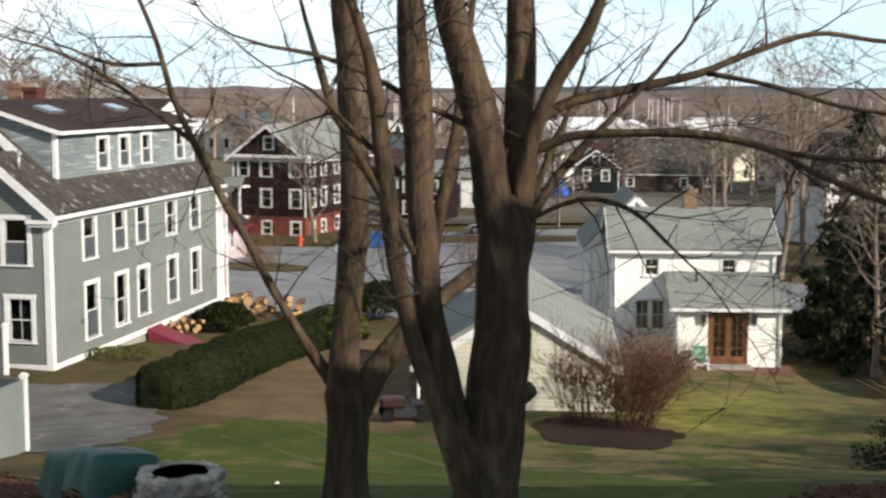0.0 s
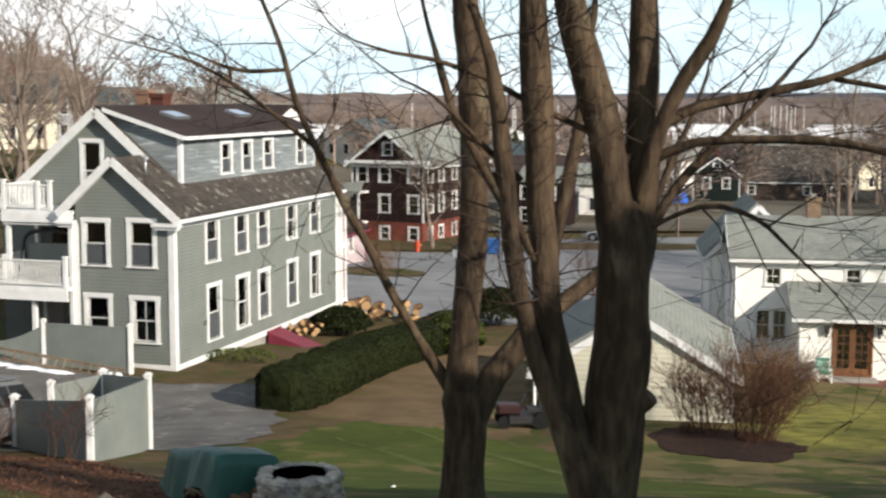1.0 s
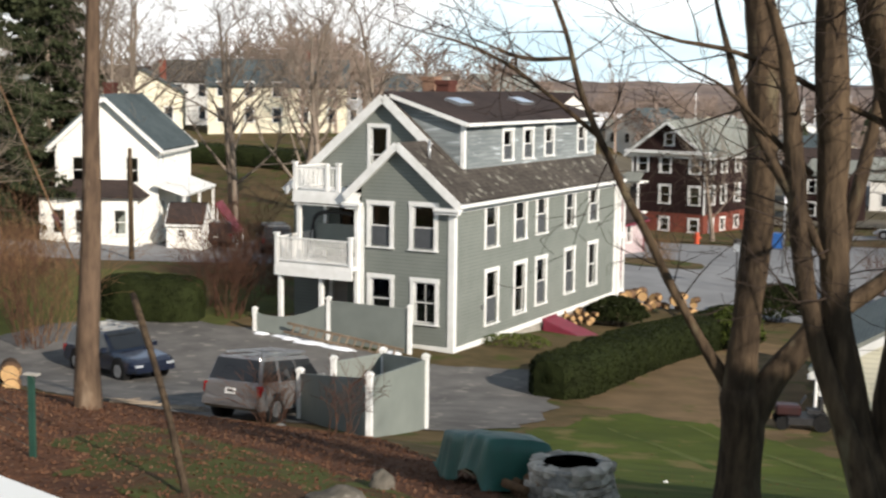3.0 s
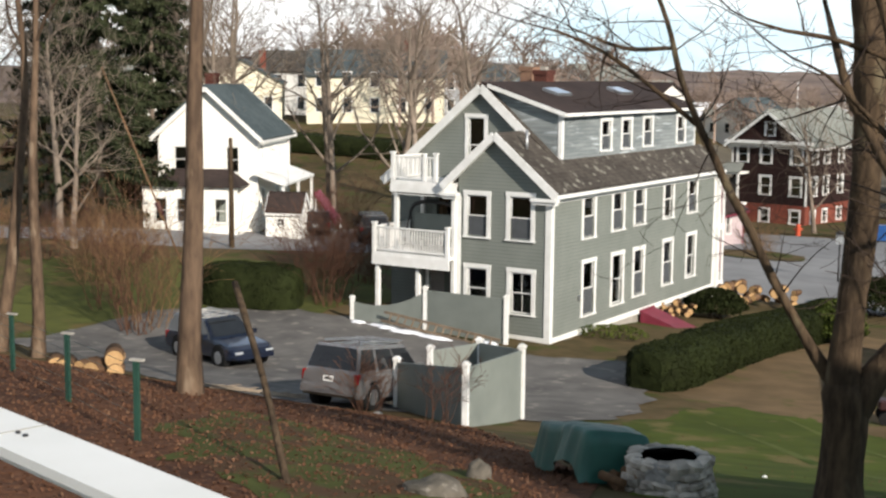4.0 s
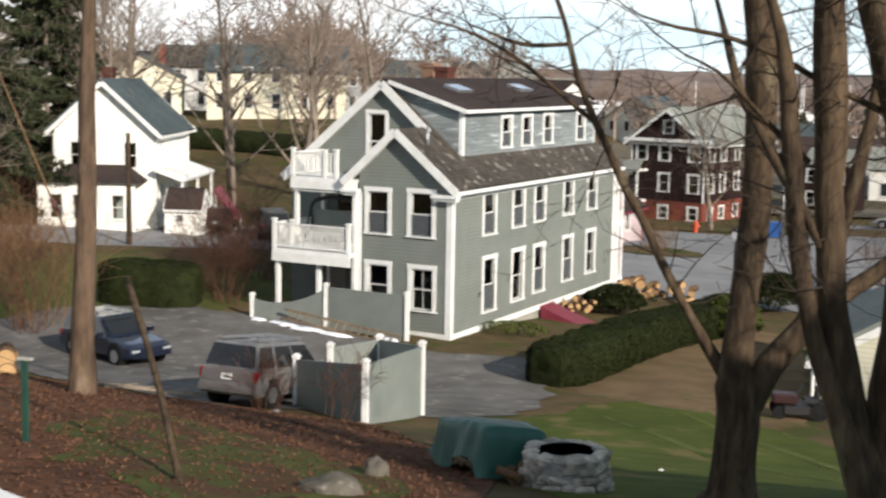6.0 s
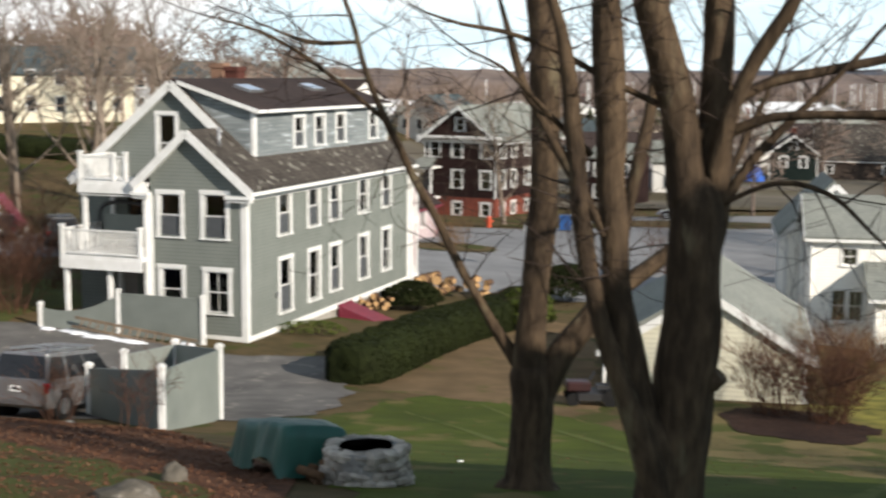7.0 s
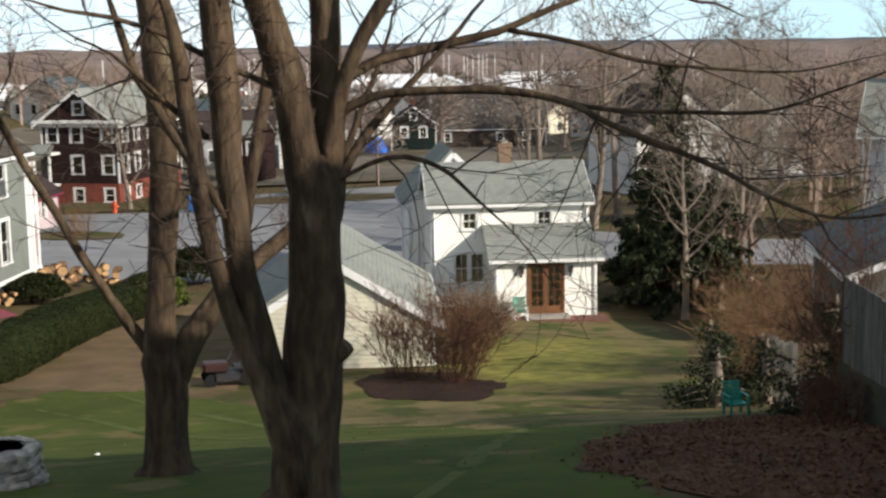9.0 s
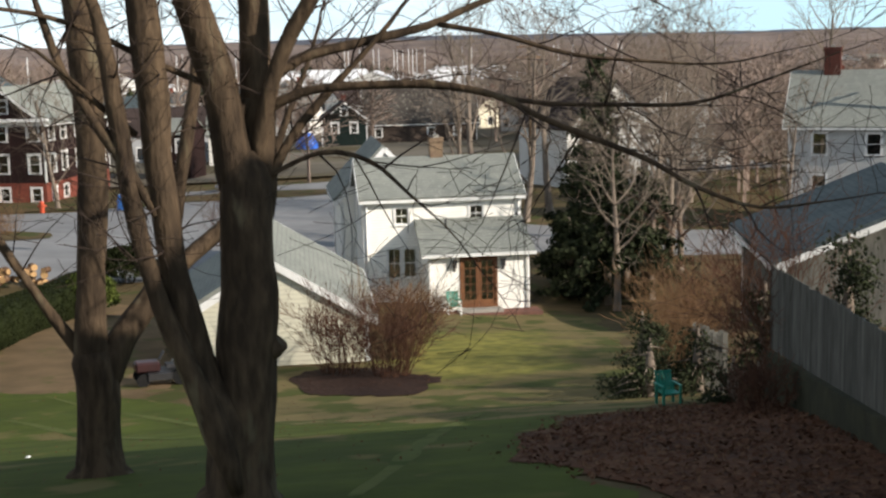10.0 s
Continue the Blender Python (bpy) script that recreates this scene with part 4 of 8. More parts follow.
def white_cottage():
    h = thing("house", pose(10.31, 59.1, 0.35, 0, 0, -3), "white two-storey cottage with grey roof and french doors", "house")
    wins = {"front": [(-0.84, 3.66, 0.62, 0.76), (2.68, 3.66, 0.62, 0.76), (-1.24, 1.12, 0.6, 1.38), (-0.5, 1.12, 0.6, 1.38)], "left": [(-4.2, 3.4, 0.7, 1.1), (-6.5, 3.4, 0.7, 1.1)]}
    gable_block(h, -2.6, 4.75, 2.8, 8.4, -0.6, 4.95, 6.45, "u", ("front", "back", "left", "right"), ROOF_GREY, WHITE_SIDING, 0.3, 0.25, wins, casing=0.09, bars=(2, 1), roof_label="worn grey-green asphalt shingle roof")
    gable_block(h, -3.3, 1.2, 8.5, 15.5, -0.6, 4.4, 6.75, "w", ("left", "right", "back", "front"), ROOF_GREY, WHITE_SIDING, 0.35, 0.1)
    # garden room with a lean-to roof
    wall(h, "wall", [(0, -0.5), (4.63, -0.5), (4.63, 2.55), (0, 2.55)], [(1.52, 3.08, 0.2, 2.38)], pose(0, 0, 0), WHITE_SIDING)
    for x, r in ((0, -90), (4.63, 90)):
        pts = [(0.16, -0.5), (2.8, -0.5), (2.8, 3.5), (0.16, 2.62)]
        wall(h, "wall", pts if r == 90 else [(-a, z) for a, z in pts][::-1], [], pose(x, 0, 0, 0, 0, r), WHITE_SIDING)
    part("roof", slab(bmesh.new(), [(-0.32, -0.3, 2.62), (4.9, -0.3, 2.62), (4.85, 2.79, 3.86), (-0.28, 2.79, 3.86)], 0.13), ROOF_GREY, h, "grey shingle lean-to roof")
    part("gutter", bar(bmesh.new(), (-0.32, -0.34, 2.56), (4.92, -0.34, 2.56), 0.1, 0.13), WHITE, h)
    part("floor", boxes((0.16, 4.47, 0.16, 2.8, 0.0, 0.1)), INTERIOR, h)
    # french doors
    d = part("french_door", boxes((1.44, 1.54, -0.03, 0.1, 0.16, 2.46), (3.06, 3.16, -0.03, 0.1, 0.16, 2.46), (1.44, 3.16, -0.03, 0.1, 2.38, 2.48), (1.44, 3.16, -0.06, 0.1, 0.12, 0.2)), DOOR_WOOD, h, "brown wooden french doors with small panes")
    for x0 in (1.54, 2.31):
        x1 = x0 + 0.75
        lf = boxes((x0, x0 + 0.11, 0.02, 0.065, 0.2, 2.38), (x1 - 0.11, x1, 0.02, 0.065, 0.2, 2.38), (x0 + 0.11, x1 - 0.11, 0.02, 0.065, 0.2, 0.45), (x0 + 0.11, x1 - 0.11, 0.02, 0.065, 2.26, 2.38))
        for i in range(1, 5):
            z = 0.45 + 1.81 * i / 5
            box(lf, x0 + 0.11, x1 - 0.11, 0.025, 0.055, z - 0.015, z + 0.015)
        box(lf, (x0 + x1) / 2 - 0.015, (x0 + x1) / 2 + 0.015, 0.025, 0.055, 0.45, 2.26)
        leaf = part("door_leaf", lf, DOOR_WOOD, d)
        part("pane", boxes((x0 + 0.11, x1 - 0.11, 0.037, 0.043, 0.45, 2.26)), GLASS, leaf)
    for x in (1.2, 3.42):
        lamp = part("wall_lamp", boxes((x - 0.09, x + 0.09, -0.2, -0.02, 1.98, 2.24), (x - 0.12, x + 0.12, -0.23, -0.003, 2.24, 2.3), (x - 0.04, x + 0.04, -0.04, -0.002, 1.8, 2.1)), DARK, h, "black wall lantern")
    part("step", boxes((1.3, 3.3, -0.7, -0.03, -0.2, 0.1)), CONCRETE, h)
    for x, y, z1 in ((-2.5, 2.72, 4.8), (0.08, -0.08, 2.5), (4.55, -0.08, 2.5), (4.68, 2.72, 4.8)):
        part("downpipe", tube(bmesh.new(), [(x, y, -0.4, 0.04), (x, y, z1, 0.04)], 8), WHITE, h)
    chimney(h, 1.2, 5.7, 6.0, 7.45, 0.62, 0.55, mat("tan_stained_brick", (0.24, 0.17, 0.11), (0.15, 0.105, 0.075), 5, 0.9, 0.5, courses=0.08), "weathered tan brick chimney")
    part("vent_pipe", tube(bmesh.new(), [(1.1, 1.9, 3.4, 0.05), (1.1, 1.9, 3.95, 0.05)], 8), DARK, h)
    return h


white_cottage()
tagged(part("patio", boxes((9.8, 15.3, 57.9, 59.0, -0.5, 0.33)), mat("red_brick_paving", (0.20, 0.10, 0.075), (0.13, 0.07, 0.055), 5, 0.9, 0.4)), "low red brick patio before the french doors", kind="structure")


def garage():
    h = thing("garage", pose(2.45, 43.8, 1.5, 0, 0, -4.5), "cream clapboard garage with pale grey shingle roof", "garage")
    gable_block(h, -3.1, 3.1, 0, 9.6, -0.9, 2.05, 3.95, "w", ("front", "back", "left", "right"), ROOF_GREY, CREAM_SIDING, 0.35, 0.14, roof_label="pale grey-green shingle garage roof")
    part("gable_seam", boxes((-3.1, 3.1, -0.02, -0.002, 1.62, 1.66)), CREAM_SIDING, h)
    part("downpipe", tube(bmesh.new(), [(-3.25, -0.1, -0.6, 0.05), (-3.25, -0.1, 1.9, 0.05)], 8), WHITE, h)
    return h


garage()


def street_white_house():
    h = thing("house", pose(-39.3, 71.9, 2.6, 0, 0, 14), "white two-storey house with dark slate roof and porches", "house")
    wins = {"front": [(-4.7, 3.7, 0.75, 1.5), (-1.5, 3.7, 0.75, 1.5), (-4.4, 0.9, 0.8, 1.6)], "right": [(1.4, 3.5, 0.55, 1.9), (5.0, 3.6, 0.5, 1.5), (1.4, 0.8, 0.55, 1.8), (5.0, 0.8, 0.5, 1.8)]}
    gable_block(h, -6.0, 0, 0, 8.0, -0.8, 6.0, 8.7, "w", ("front", "back", "left", "right"), ROOF_SLATE, WHITE_SIDING, 0.45, 0.45, wins, casing=0.1)
    # hipped front porch
    b = bmesh.new()
    q = [(-6.5, -2.6, 3.0), (-0.4, -2.6, 3.0), (-0.4, -0.02, 3.0), (-6.5, -0.02, 3.0), (-5.0, -0.02, 3.9), (-1.6, -0.02, 3.9)]
    v = [b.verts.new(p) for p in q]
    for f in ((0, 1, 5, 4), (1, 2, 5), (3, 0, 4), (2, 3, 4, 5), (3, 2, 1, 0)):
        b.faces.new([v[i] for i in f])
    part("porch_roof", b, ROOF_DARK, h, "dark hipped porch roof")
    part("porch", boxes((-6.4, -0.5, -2.5, -0.02, -0.8, 0.2)), WHITE, h)
    wall(h, "porch_wall", [(-6.3, 0.2), (-0.6, 0.2), (-0.6, 2.98), (-6.3, 2.98)], put_windows(h, pose(0, -2.3, 0), [(-5.2, 0.9, 0.7, 1.4), (-3.9, 0.9, 0.7, 1.4), (-1.6, 0.9, 0.7, 1.4)], casing=0.1), pose(0, -2.3, 0), WHITE_SIDING)
    # side porch with a pale roof
    part("side_porch_roof", slab(bmesh.new(), [(0.02, -0.6, 3.75), (1.9, -0.6, 3.1), (1.9, 7.6, 3.1), (0.02, 7.6, 3.75)], 0.14), WHITE, h, "white painted side porch roof")
    for y in (-0.4, 3.5, 7.4):
        part("porch_post", boxes((1.65, 1.8, y - 0.08, y + 0.08, -0.6, 3.0)), WHITE, h)
    chimney(h, -4.3, 5.5, 7.0, 9.6, 0.7, 0.7)
    part("downpipe", tube(bmesh.new(), [(0.1, 7.9, -0.4, 0.05), (0.1, 7.9, 5.6, 0.05), (0.5, 8.2, 5.9, 0.05)], 8), WHITE, h)
    s = thing("garden_shed", pose(-37.0, 70.9, 2.55, 0, 0, 14), "small white shed with a dark roof by the house", "shed")
    gable_block(s, -1.0, 1.05, 0, 2.0, -0.5, 1.6, 2.6, "u", ("front", "back", "left", "right"), ROOF_DARK, WHITE_SIDING, 0.12, 0.1, {"front": [(-0.2, 0.75, 0.45, 0.45)], "right": [(0.9, 0.2, 0.6, 1.6)]}, casing=0.06, bars=(2, 1))
    r = thing("red_canopy", pose(-36.0, 74.0, 2.5, 0, 0, 14), "dark red sloping lean-to behind the shed", "lean-to")
    part("canopy", slab(bmesh.new(), [(-0.5, 0, 2.6), (0.9, 0, 0.7), (0.9, 2.0, 0.7), (-0.5, 2.0, 2.6)], 0.1), RED, r)
    for x, y, z1 in ((0.75, 0.1, 0.85), (0.75, 1.8, 0.85), (-0.45, 0.1, 2.45), (-0.45, 1.8, 2.45)):
        part("post", boxes((x, x + 0.08, y, y + 0.08, -0.4, z1)), WHITE, r)


street_white_house()


def brown_house():
    h = thing("house", pose(-19.6, 126.8, -1.15, 0, 0, -20), "tall dark brown shingled house on red brick storey", "house")
    ws = []
    for z, hh in ((2.75, 1.6), (5.6, 1.5)):
        for x in (1.05, 3.4, 6.4):
            if z < 3 and x < 2:
                continue
            ws.append((x, z, 0.95, hh, "half"))
    sd = [(y, z, 0.95, hh, "half") for z, hh in ((2.75, 1.6), (5.6, 1.5)) for y in (1.6, 4.0, 7.0, 10.0, 12.6)]
    gable_block(h, 0, 7.4, 0, 14, 1.9, 7.45, 10.2, "w", ("front", "back", "left", "right"), ROOF_GREY, BROWN_SIDING, 0.6, 0.6, {"front": ws + [(3.7, 8.1, 0.8, 1.1)], "right": sd}, casing=0.17, bars=(1, 1), roof_label="pale green-grey shingle roof")
    gable_block(h, 0.02, 7.38, 0.02, 13.98, -0.6, 1.85, 2.0, "w", ("front", "left", "right"), DARK, BRICK, -0.6, -0.6, {"front": [(3.4, 0.25, 0.85, 1.15), (6.4, 0.25, 0.85, 1.15)], "right": [(1.6, 0.25, 0.85, 1.1), (4.0, 0.25, 0.85, 1.1), (7.0, 0.25, 0.85, 1.1), (10.0, 0.25, 0.85, 1.1)]}, trim=False, casing=0.15)
    part("pediment_band", boxes((-0.6, 8.0, -0.62, -0.02, 7.35, 7.6), (-0.3, 7.7, -0.08, -0.02, 6.95, 7.35)), WHITE, h, "white pediment cornice")
    # white entrance porch with stairs
    p = part("porch", boxes((-0.9, 1.75, -1.9, -0.05, 4.55, 4.75), (-0.8, -0.62, -1.8, -1.62, 0.9, 4.55), (1.45, 1.63, -1.8, -1.62, 0.9, 4.55), (-0.8, 1.65, -1.8, -0.05, 1.7, 1.9)), WHITE, h, "white columned entrance porch")
    part("porch_roof", slab(bmesh.new(), [(-1.0, -2.0, 4.75), (1.85, -2.0, 4.75), (1.2, -0.03, 5.5), (-0.4, -0.03, 5.5)], 0.1), ROOF_GREY, p)
    for i in range(8):
        part("step", boxes((0.0 if i else -0.1, 1.6, -1.9 - 0.28 * (i + 1), -1.9 - 0.28 * i, -0.6, 1.7 - 0.22 * i)), WHITE, p)
    part("door", boxes((-0.2, 0.8, -0.06, -0.01, 1.95, 4.1)), DARK, h)
    gable_block(h, 7.8, 12.8, 22, 27, -0.6, 4.6, 6.0, "u", ("front", "left", "right"), ROOF_GREY, BROWN_SIDING, 0.3, 0.1, trim=False, wins= {"front": [(8.8, 0.4, 0.8, 1.3), (10.3, 0.4, 0.8, 1.3), (11.8, 0.4, 0.8, 1.3), (8.8, 2.7, 0.8, 1.3), (10.3, 2.7, 0.8, 1.3), (11.8, 2.7, 0.8, 1.3)]}, casing=0.15)
    return h


brown_house()


# ---- trees ----
def sprout(bm, start, way, length, radius, depth, rng, up=0.15, kinks=5, sides=5, spread=0.8, kids=(3, 5), thin=0.0):
    """A limb that bends as it grows and divides into finer ones."""
    p, d = Vector(start), Vector(way).normalized()
    pts = [(*p, radius)]
    nodes = []
    for i in range(kinks):
        d = (d + Vector((rng.gauss(0, 0.16), rng.gauss(0, 0.16), rng.gauss(0, 0.12) + up * 0.25))).normalized()
        p = p + d * (length / kinks)
        r = max(thin, radius * (1 - 0.8 * (i + 1) / kinks))
        pts.append((*p, r))
        nodes.append((p.copy(), d.copy(), r))
    tube(bm, pts, sides, cap=False)
    if depth <= 0:
        return
    for _ in range(rng.randint(*kids)):
        q, dd, r = nodes[rng.randint(1, kinks - 1)]
        side = Vector((rng.gauss(0, 1), rng.gauss(0, 1), rng.gauss(0.1, 0.7))).normalized()
        sprout(bm, q, dd * (1 - spread * 0.5) + side * spread, length * rng.uniform(0.45, 0.7), max(thin, r * rng.uniform(0.55, 0.8)), depth - 1, rng, up, max(3, kinks - 1), max(3, sides - 1), spread, kids, thin)


def twigs_along(bm, pts, rng, every, length, radius, depth, start=0.3, up=0.1, down=0.0):
    """Fine branching twigs along a limb."""
    k = len(pts)
    for i in range(int(k * start), k - 1):
        if rng.random() > every:
            continue
        a, b = Vector(pts[i][:3]), Vector(pts[i + 1][:3])
        along = (b - a).normalized()
        side = Vector((rng.gauss(0, 1), rng.gauss(0, 0.7), rng.gauss(-down, 0.7))).normalized()
        sprout(bm, a, along * 0.6 + side * 0.8, length * rng.uniform(0.5, 1.3), min(radius, pts[i][3] * 0.6), depth, rng, up, 5, 4, 0.8, (2, 4), 0.004)


def yard_tree(label, base, limbs, seed):
    """A big bare maple from its limbs: (x, y, z, radius) from the foot up."""
    rng = random.Random(seed)
    t = thing("tree", pose(*base), label, "tree", group="bare maples in the yard")
    ox, oy, oz = base
    tw = bmesh.new()
    for i, (name, pts) in enumerate(limbs):
        local = [(x - ox, y - oy, z - oz, r) for x, y, z, r in pts]
        if name != "trunk" and local[0][3] > 0.06:
            a, b = Vector(local[0][:3]), Vector(local[1][:3])
            d = (a - b).normalized()
            local = [(*(a + d * 0.55 + Vector((0, 0, -0.15))), local[0][3] * 0.45)] + local
        path = smooth_path(local, 0.25 if local[0][3] > 0.12 else 0.18)
        path = [(x + 0.04 * noise.noise(Vector((z * 1.3, i, 0.3))), y + 0.04 * noise.noise(Vector((z * 1.3, i, 7.3))), z, r) for x, y, z, r in path]
        if name == "trunk":
            x, y, z, r = path[0]
            path = [(x, y, z - 0.8, r * 2.1), (x, y, z - 0.2, r * 1.7), (x, y, z + 0.05, r * 1.38), (x, y, z + 0.2, r * 1.15)] + [q for q in path[1:] if q[2] > z + 0.3]
            x, y, z, r = path[-1]
            path += [(x, y, z + 0.15, r * 0.85), (x, y, z + 0.35, r * 0.4)]
        part(name, tube(bmesh.new(), path, 16 if local[0][3] > 0.12 else 8, wobble=0.16), BARK, t)
        if name != "trunk":
            big = local[0][3] > 0.12
            twigs_along(tw, path, rng, 0.30 if big else 0.55, 2.1 if big else 1.5, 0.022 if big else 0.016, 2, 0.55 if big else 0.3)
            e = path[-1]
            sprout(tw, e[:3], Vector(path[-1][:3]) - Vector(path[-2][:3]), 2.2 if big else 1.4, e[3], 3 if big else 2, rng, 0.2, 6, 5, 0.7, (3, 4), 0.004)
    tagged(part("twig_spray", tw, TWIG, t, "fine bare twigs"), kind="stuff")
    return t


MAPLE_A = []
MAPLE_A.append(("trunk", [(0.51, 16.12, 6.81, 0.45), (0.6, 16.12, 8.28, 0.39), (0.7, 16.12, 9.26, 0.37), (0.73, 16.12, 10.22, 0.33), (0.73, 16.12, 10.91, 0.3)]))
MAPLE_A.append(("limb", [(0.68, 16.12, 10.84, 0.26), (0.57, 16.12, 11.38, 0.22), (0.5, 16.12, 12.05, 0.21), (0.36, 16.13, 12.52, 0.22), (0.17, 16.13, 13.17, 0.2), (-0.04, 16.13, 14.0, 0.16), (-0.12, 16.13, 14.94, 0.1)]))
MAPLE_A.append(("limb", [(0.88, 16.31, 10.71, 0.22), (0.95, 16.31, 11.49, 0.21), (0.92, 16.31, 12.3, 0.19), (0.92, 16.31, 13.03, 0.18), (0.93, 16.31, 14.01, 0.14), (0.92, 16.31, 15.1, 0.08)]))
MAPLE_A.append(("limb", [(0.95, 16.11, 11.5, 0.1), (1.17, 15.99, 12.23, 0.1), (1.37, 15.88, 12.69, 0.1), (1.64, 15.76, 13.13, 0.09), (1.91, 15.63, 13.75, 0.05)]))
MAPLE_A.append(("limb", [(0.85, 16.21, 11.6, 0.07), (1.35, 16.03, 11.9, 0.058), (1.87, 15.83, 11.99, 0.055), (2.9, 15.53, 12.0, 0.052), (3.64, 15.23, 11.85, 0.046), (4.1, 14.96, 11.6, 0.04), (4.68, 14.64, 11.34, 0.036), (5.17, 14.33, 11.11, 0.032), (5.59, 14.01, 10.84, 0.028), (6.2, 13.64, 10.62, 0.02), (6.9, 13.3, 10.7, 0.01)]))
MAPLE_A.append(("limb", [(3.3, 15.4, 11.93, 0.034), (4.13, 15.3, 11.76, 0.03), (5.16, 15.3, 11.70, 0.026), (6.08, 15.3, 11.69, 0.022), (6.86, 15.3, 11.9, 0.016), (7.88, 15.2, 12.25, 0.008)]))
MAPLE_A.append(("limb", [(3.2, 16.57, 12.7, 0.04), (3.9, 16.2, 12.55, 0.03), (4.7, 15.9, 12.3, 0.026), (5.5, 15.6, 12.2, 0.02), (6.4, 15.3, 12.15, 0.012), (7.2, 15.1, 12.3, 0.006)]))
MAPLE_A.append(("limb", [(0.93, 16.21, 11.94, 0.085), (1.47, 16.37, 12.32, 0.07), (2.24, 16.49, 12.5, 0.065), (3.1, 16.57, 12.69, 0.05), (3.76, 16.64, 12.95, 0.042), (4.5, 16.67, 13.18, 0.032), (5.24, 16.67, 13.1, 0.03)]))
MAPLE_A.append(("limb", [(0.77, 16.22, 10.48, 0.05), (1.06, 16.26, 10.95, 0.06), (1.35, 16.3, 11.41, 0.06), (1.64, 16.34, 11.74, 0.06), (2.07, 16.35, 12.2, 0.04), (2.58, 16.35, 12.73, 0.03)]))
MAPLE_A.append(("limb", [(0.78, 16.21, 10.83, 0.03), (1.6, 16.11, 11.2, 0.03), (2.2, 16.0, 11.09, 0.03), (2.65, 15.88, 10.71, 0.02), (3.1, 15.75, 10.29, 0.01), (3.35, 15.65, 9.95, 0.01)]))
MAPLE_A.append(("limb", [(0.36, 15.83, 7.95, 0.24), (0.19, 15.83, 8.45, 0.21), (0.02, 15.83, 9.08, 0.19), (-0.16, 15.83, 9.98, 0.17), (-0.24, 15.82, 10.91, 0.17), (-0.28, 15.82, 11.89, 0.18), (-0.33, 15.82, 12.66, 0.17), (-0.38, 15.82, 13.42, 0.16), (-0.41, 15.82, 14.59, 0.11), (-0.41, 15.82, 15.5, 0.05)]))
MAPLE_A.append(("limb", [(0.29, 15.63, 7.88, 0.18), (-0.06, 15.63, 8.86, 0.13), (-0.34, 15.62, 9.55, 0.11), (-0.49, 15.62, 10.29, 0.11), (-0.6, 15.61, 11.14, 0.11), (-0.68, 15.61, 11.91, 0.1), (-0.77, 15.6, 12.48, 0.09), (-0.86, 15.6, 12.92, 0.07), (-1.04, 15.58, 13.54, 0.05), (-1.17, 15.57, 14.26, 0.03)]))
MAPLE_A.append(("limb", [(-0.62, 15.61, 11.21, 0.07), (-1.03, 15.69, 11.86, 0.05), (-1.26, 15.77, 12.24, 0.05), (-1.39, 15.86, 12.69, 0.05), (-1.52, 15.94, 13.13, 0.03), (-1.73, 16.02, 13.82, 0.02)]))
MAPLE_A.append(("limb", [(0.51, 16.4, 11.96, 0.045), (0.2, 16.25, 12.13, 0.04), (-0.36, 16.1, 12.4, 0.036), (-0.95, 15.92, 12.72, 0.032), (-1.52, 15.73, 12.91, 0.027), (-1.95, 15.53, 12.98, 0.02), (-2.33, 15.32, 13.1, 0.012)]))
MAPLE_A.append(("limb", [(-0.49, 15.95, 11.51, 0.042), (-0.84, 15.73, 11.85, 0.034), (-1.18, 15.51, 12.21, 0.027), (-1.48, 15.28, 12.5, 0.02), (-1.83, 15.04, 12.68, 0.012)]))
MAPLE_B = []
MAPLE_B.append(("trunk", [(-1.47, 20.37, 5.9, 0.43), (-1.46, 20.37, 6.54, 0.34), (-1.44, 20.37, 7.24, 0.33), (-1.49, 20.36, 7.86, 0.34)]))
MAPLE_B.append(("limb", [(-1.52, 20.36, 7.77, 0.29), (-1.48, 20.36, 8.55, 0.23), (-1.38, 20.37, 9.91, 0.22), (-1.31, 20.38, 11.16, 0.21), (-1.33, 20.38, 12.23, 0.23), (-1.39, 20.37, 13.21, 0.22), (-1.51, 20.36, 14.4, 0.17), (-1.56, 20.36, 15.95, 0.09)]))
MAPLE_B.append(("limb", [(-1.29, 20.38, 7.67, 0.24), (-0.97, 20.5, 8.23, 0.21), (-0.7, 20.61, 8.59, 0.19), (-0.43, 20.72, 9.03, 0.17), (-0.18, 20.83, 9.79, 0.1), (0.01, 20.93, 10.82, 0.11), (0.19, 21.03, 11.84, 0.1), (0.32, 21.13, 12.77, 0.08), (0.46, 21.22, 13.88, 0.05)]))
MAPLE_B.append(("limb", [(-0.62, 20.71, 8.65, 0.15), (-0.03, 20.93, 9.24, 0.14), (0.56, 21.12, 9.72, 0.12), (1.26, 21.3, 10.56, 0.08), (1.76, 21.47, 11.6, 0.05), (2.18, 21.63, 12.65, 0.03)]))
MAPLE_B.append(("limb", [(-1.6, 20.51, 7.89, 0.12), (-2.12, 20.37, 8.72, 0.08), (-2.51, 20.23, 9.47, 0.072), (-2.93, 20.07, 10.3, 0.068), (-3.31, 19.91, 11.04, 0.06), (-3.64, 19.75, 11.78, 0.052), (-3.93, 19.6, 12.58, 0.045), (-4.06, 19.47, 13.22, 0.038), (-4.29, 19.32, 13.84, 0.03)]))
MAPLE_B.append(("limb", [(-3.64, 19.85, 11.73, 0.04), (-4.45, 19.54, 12.41, 0.03), (-4.9, 19.28, 12.77, 0.03), (-5.42, 18.99, 13.03, 0.02), (-5.92, 18.68, 13.18, 0.01)]))
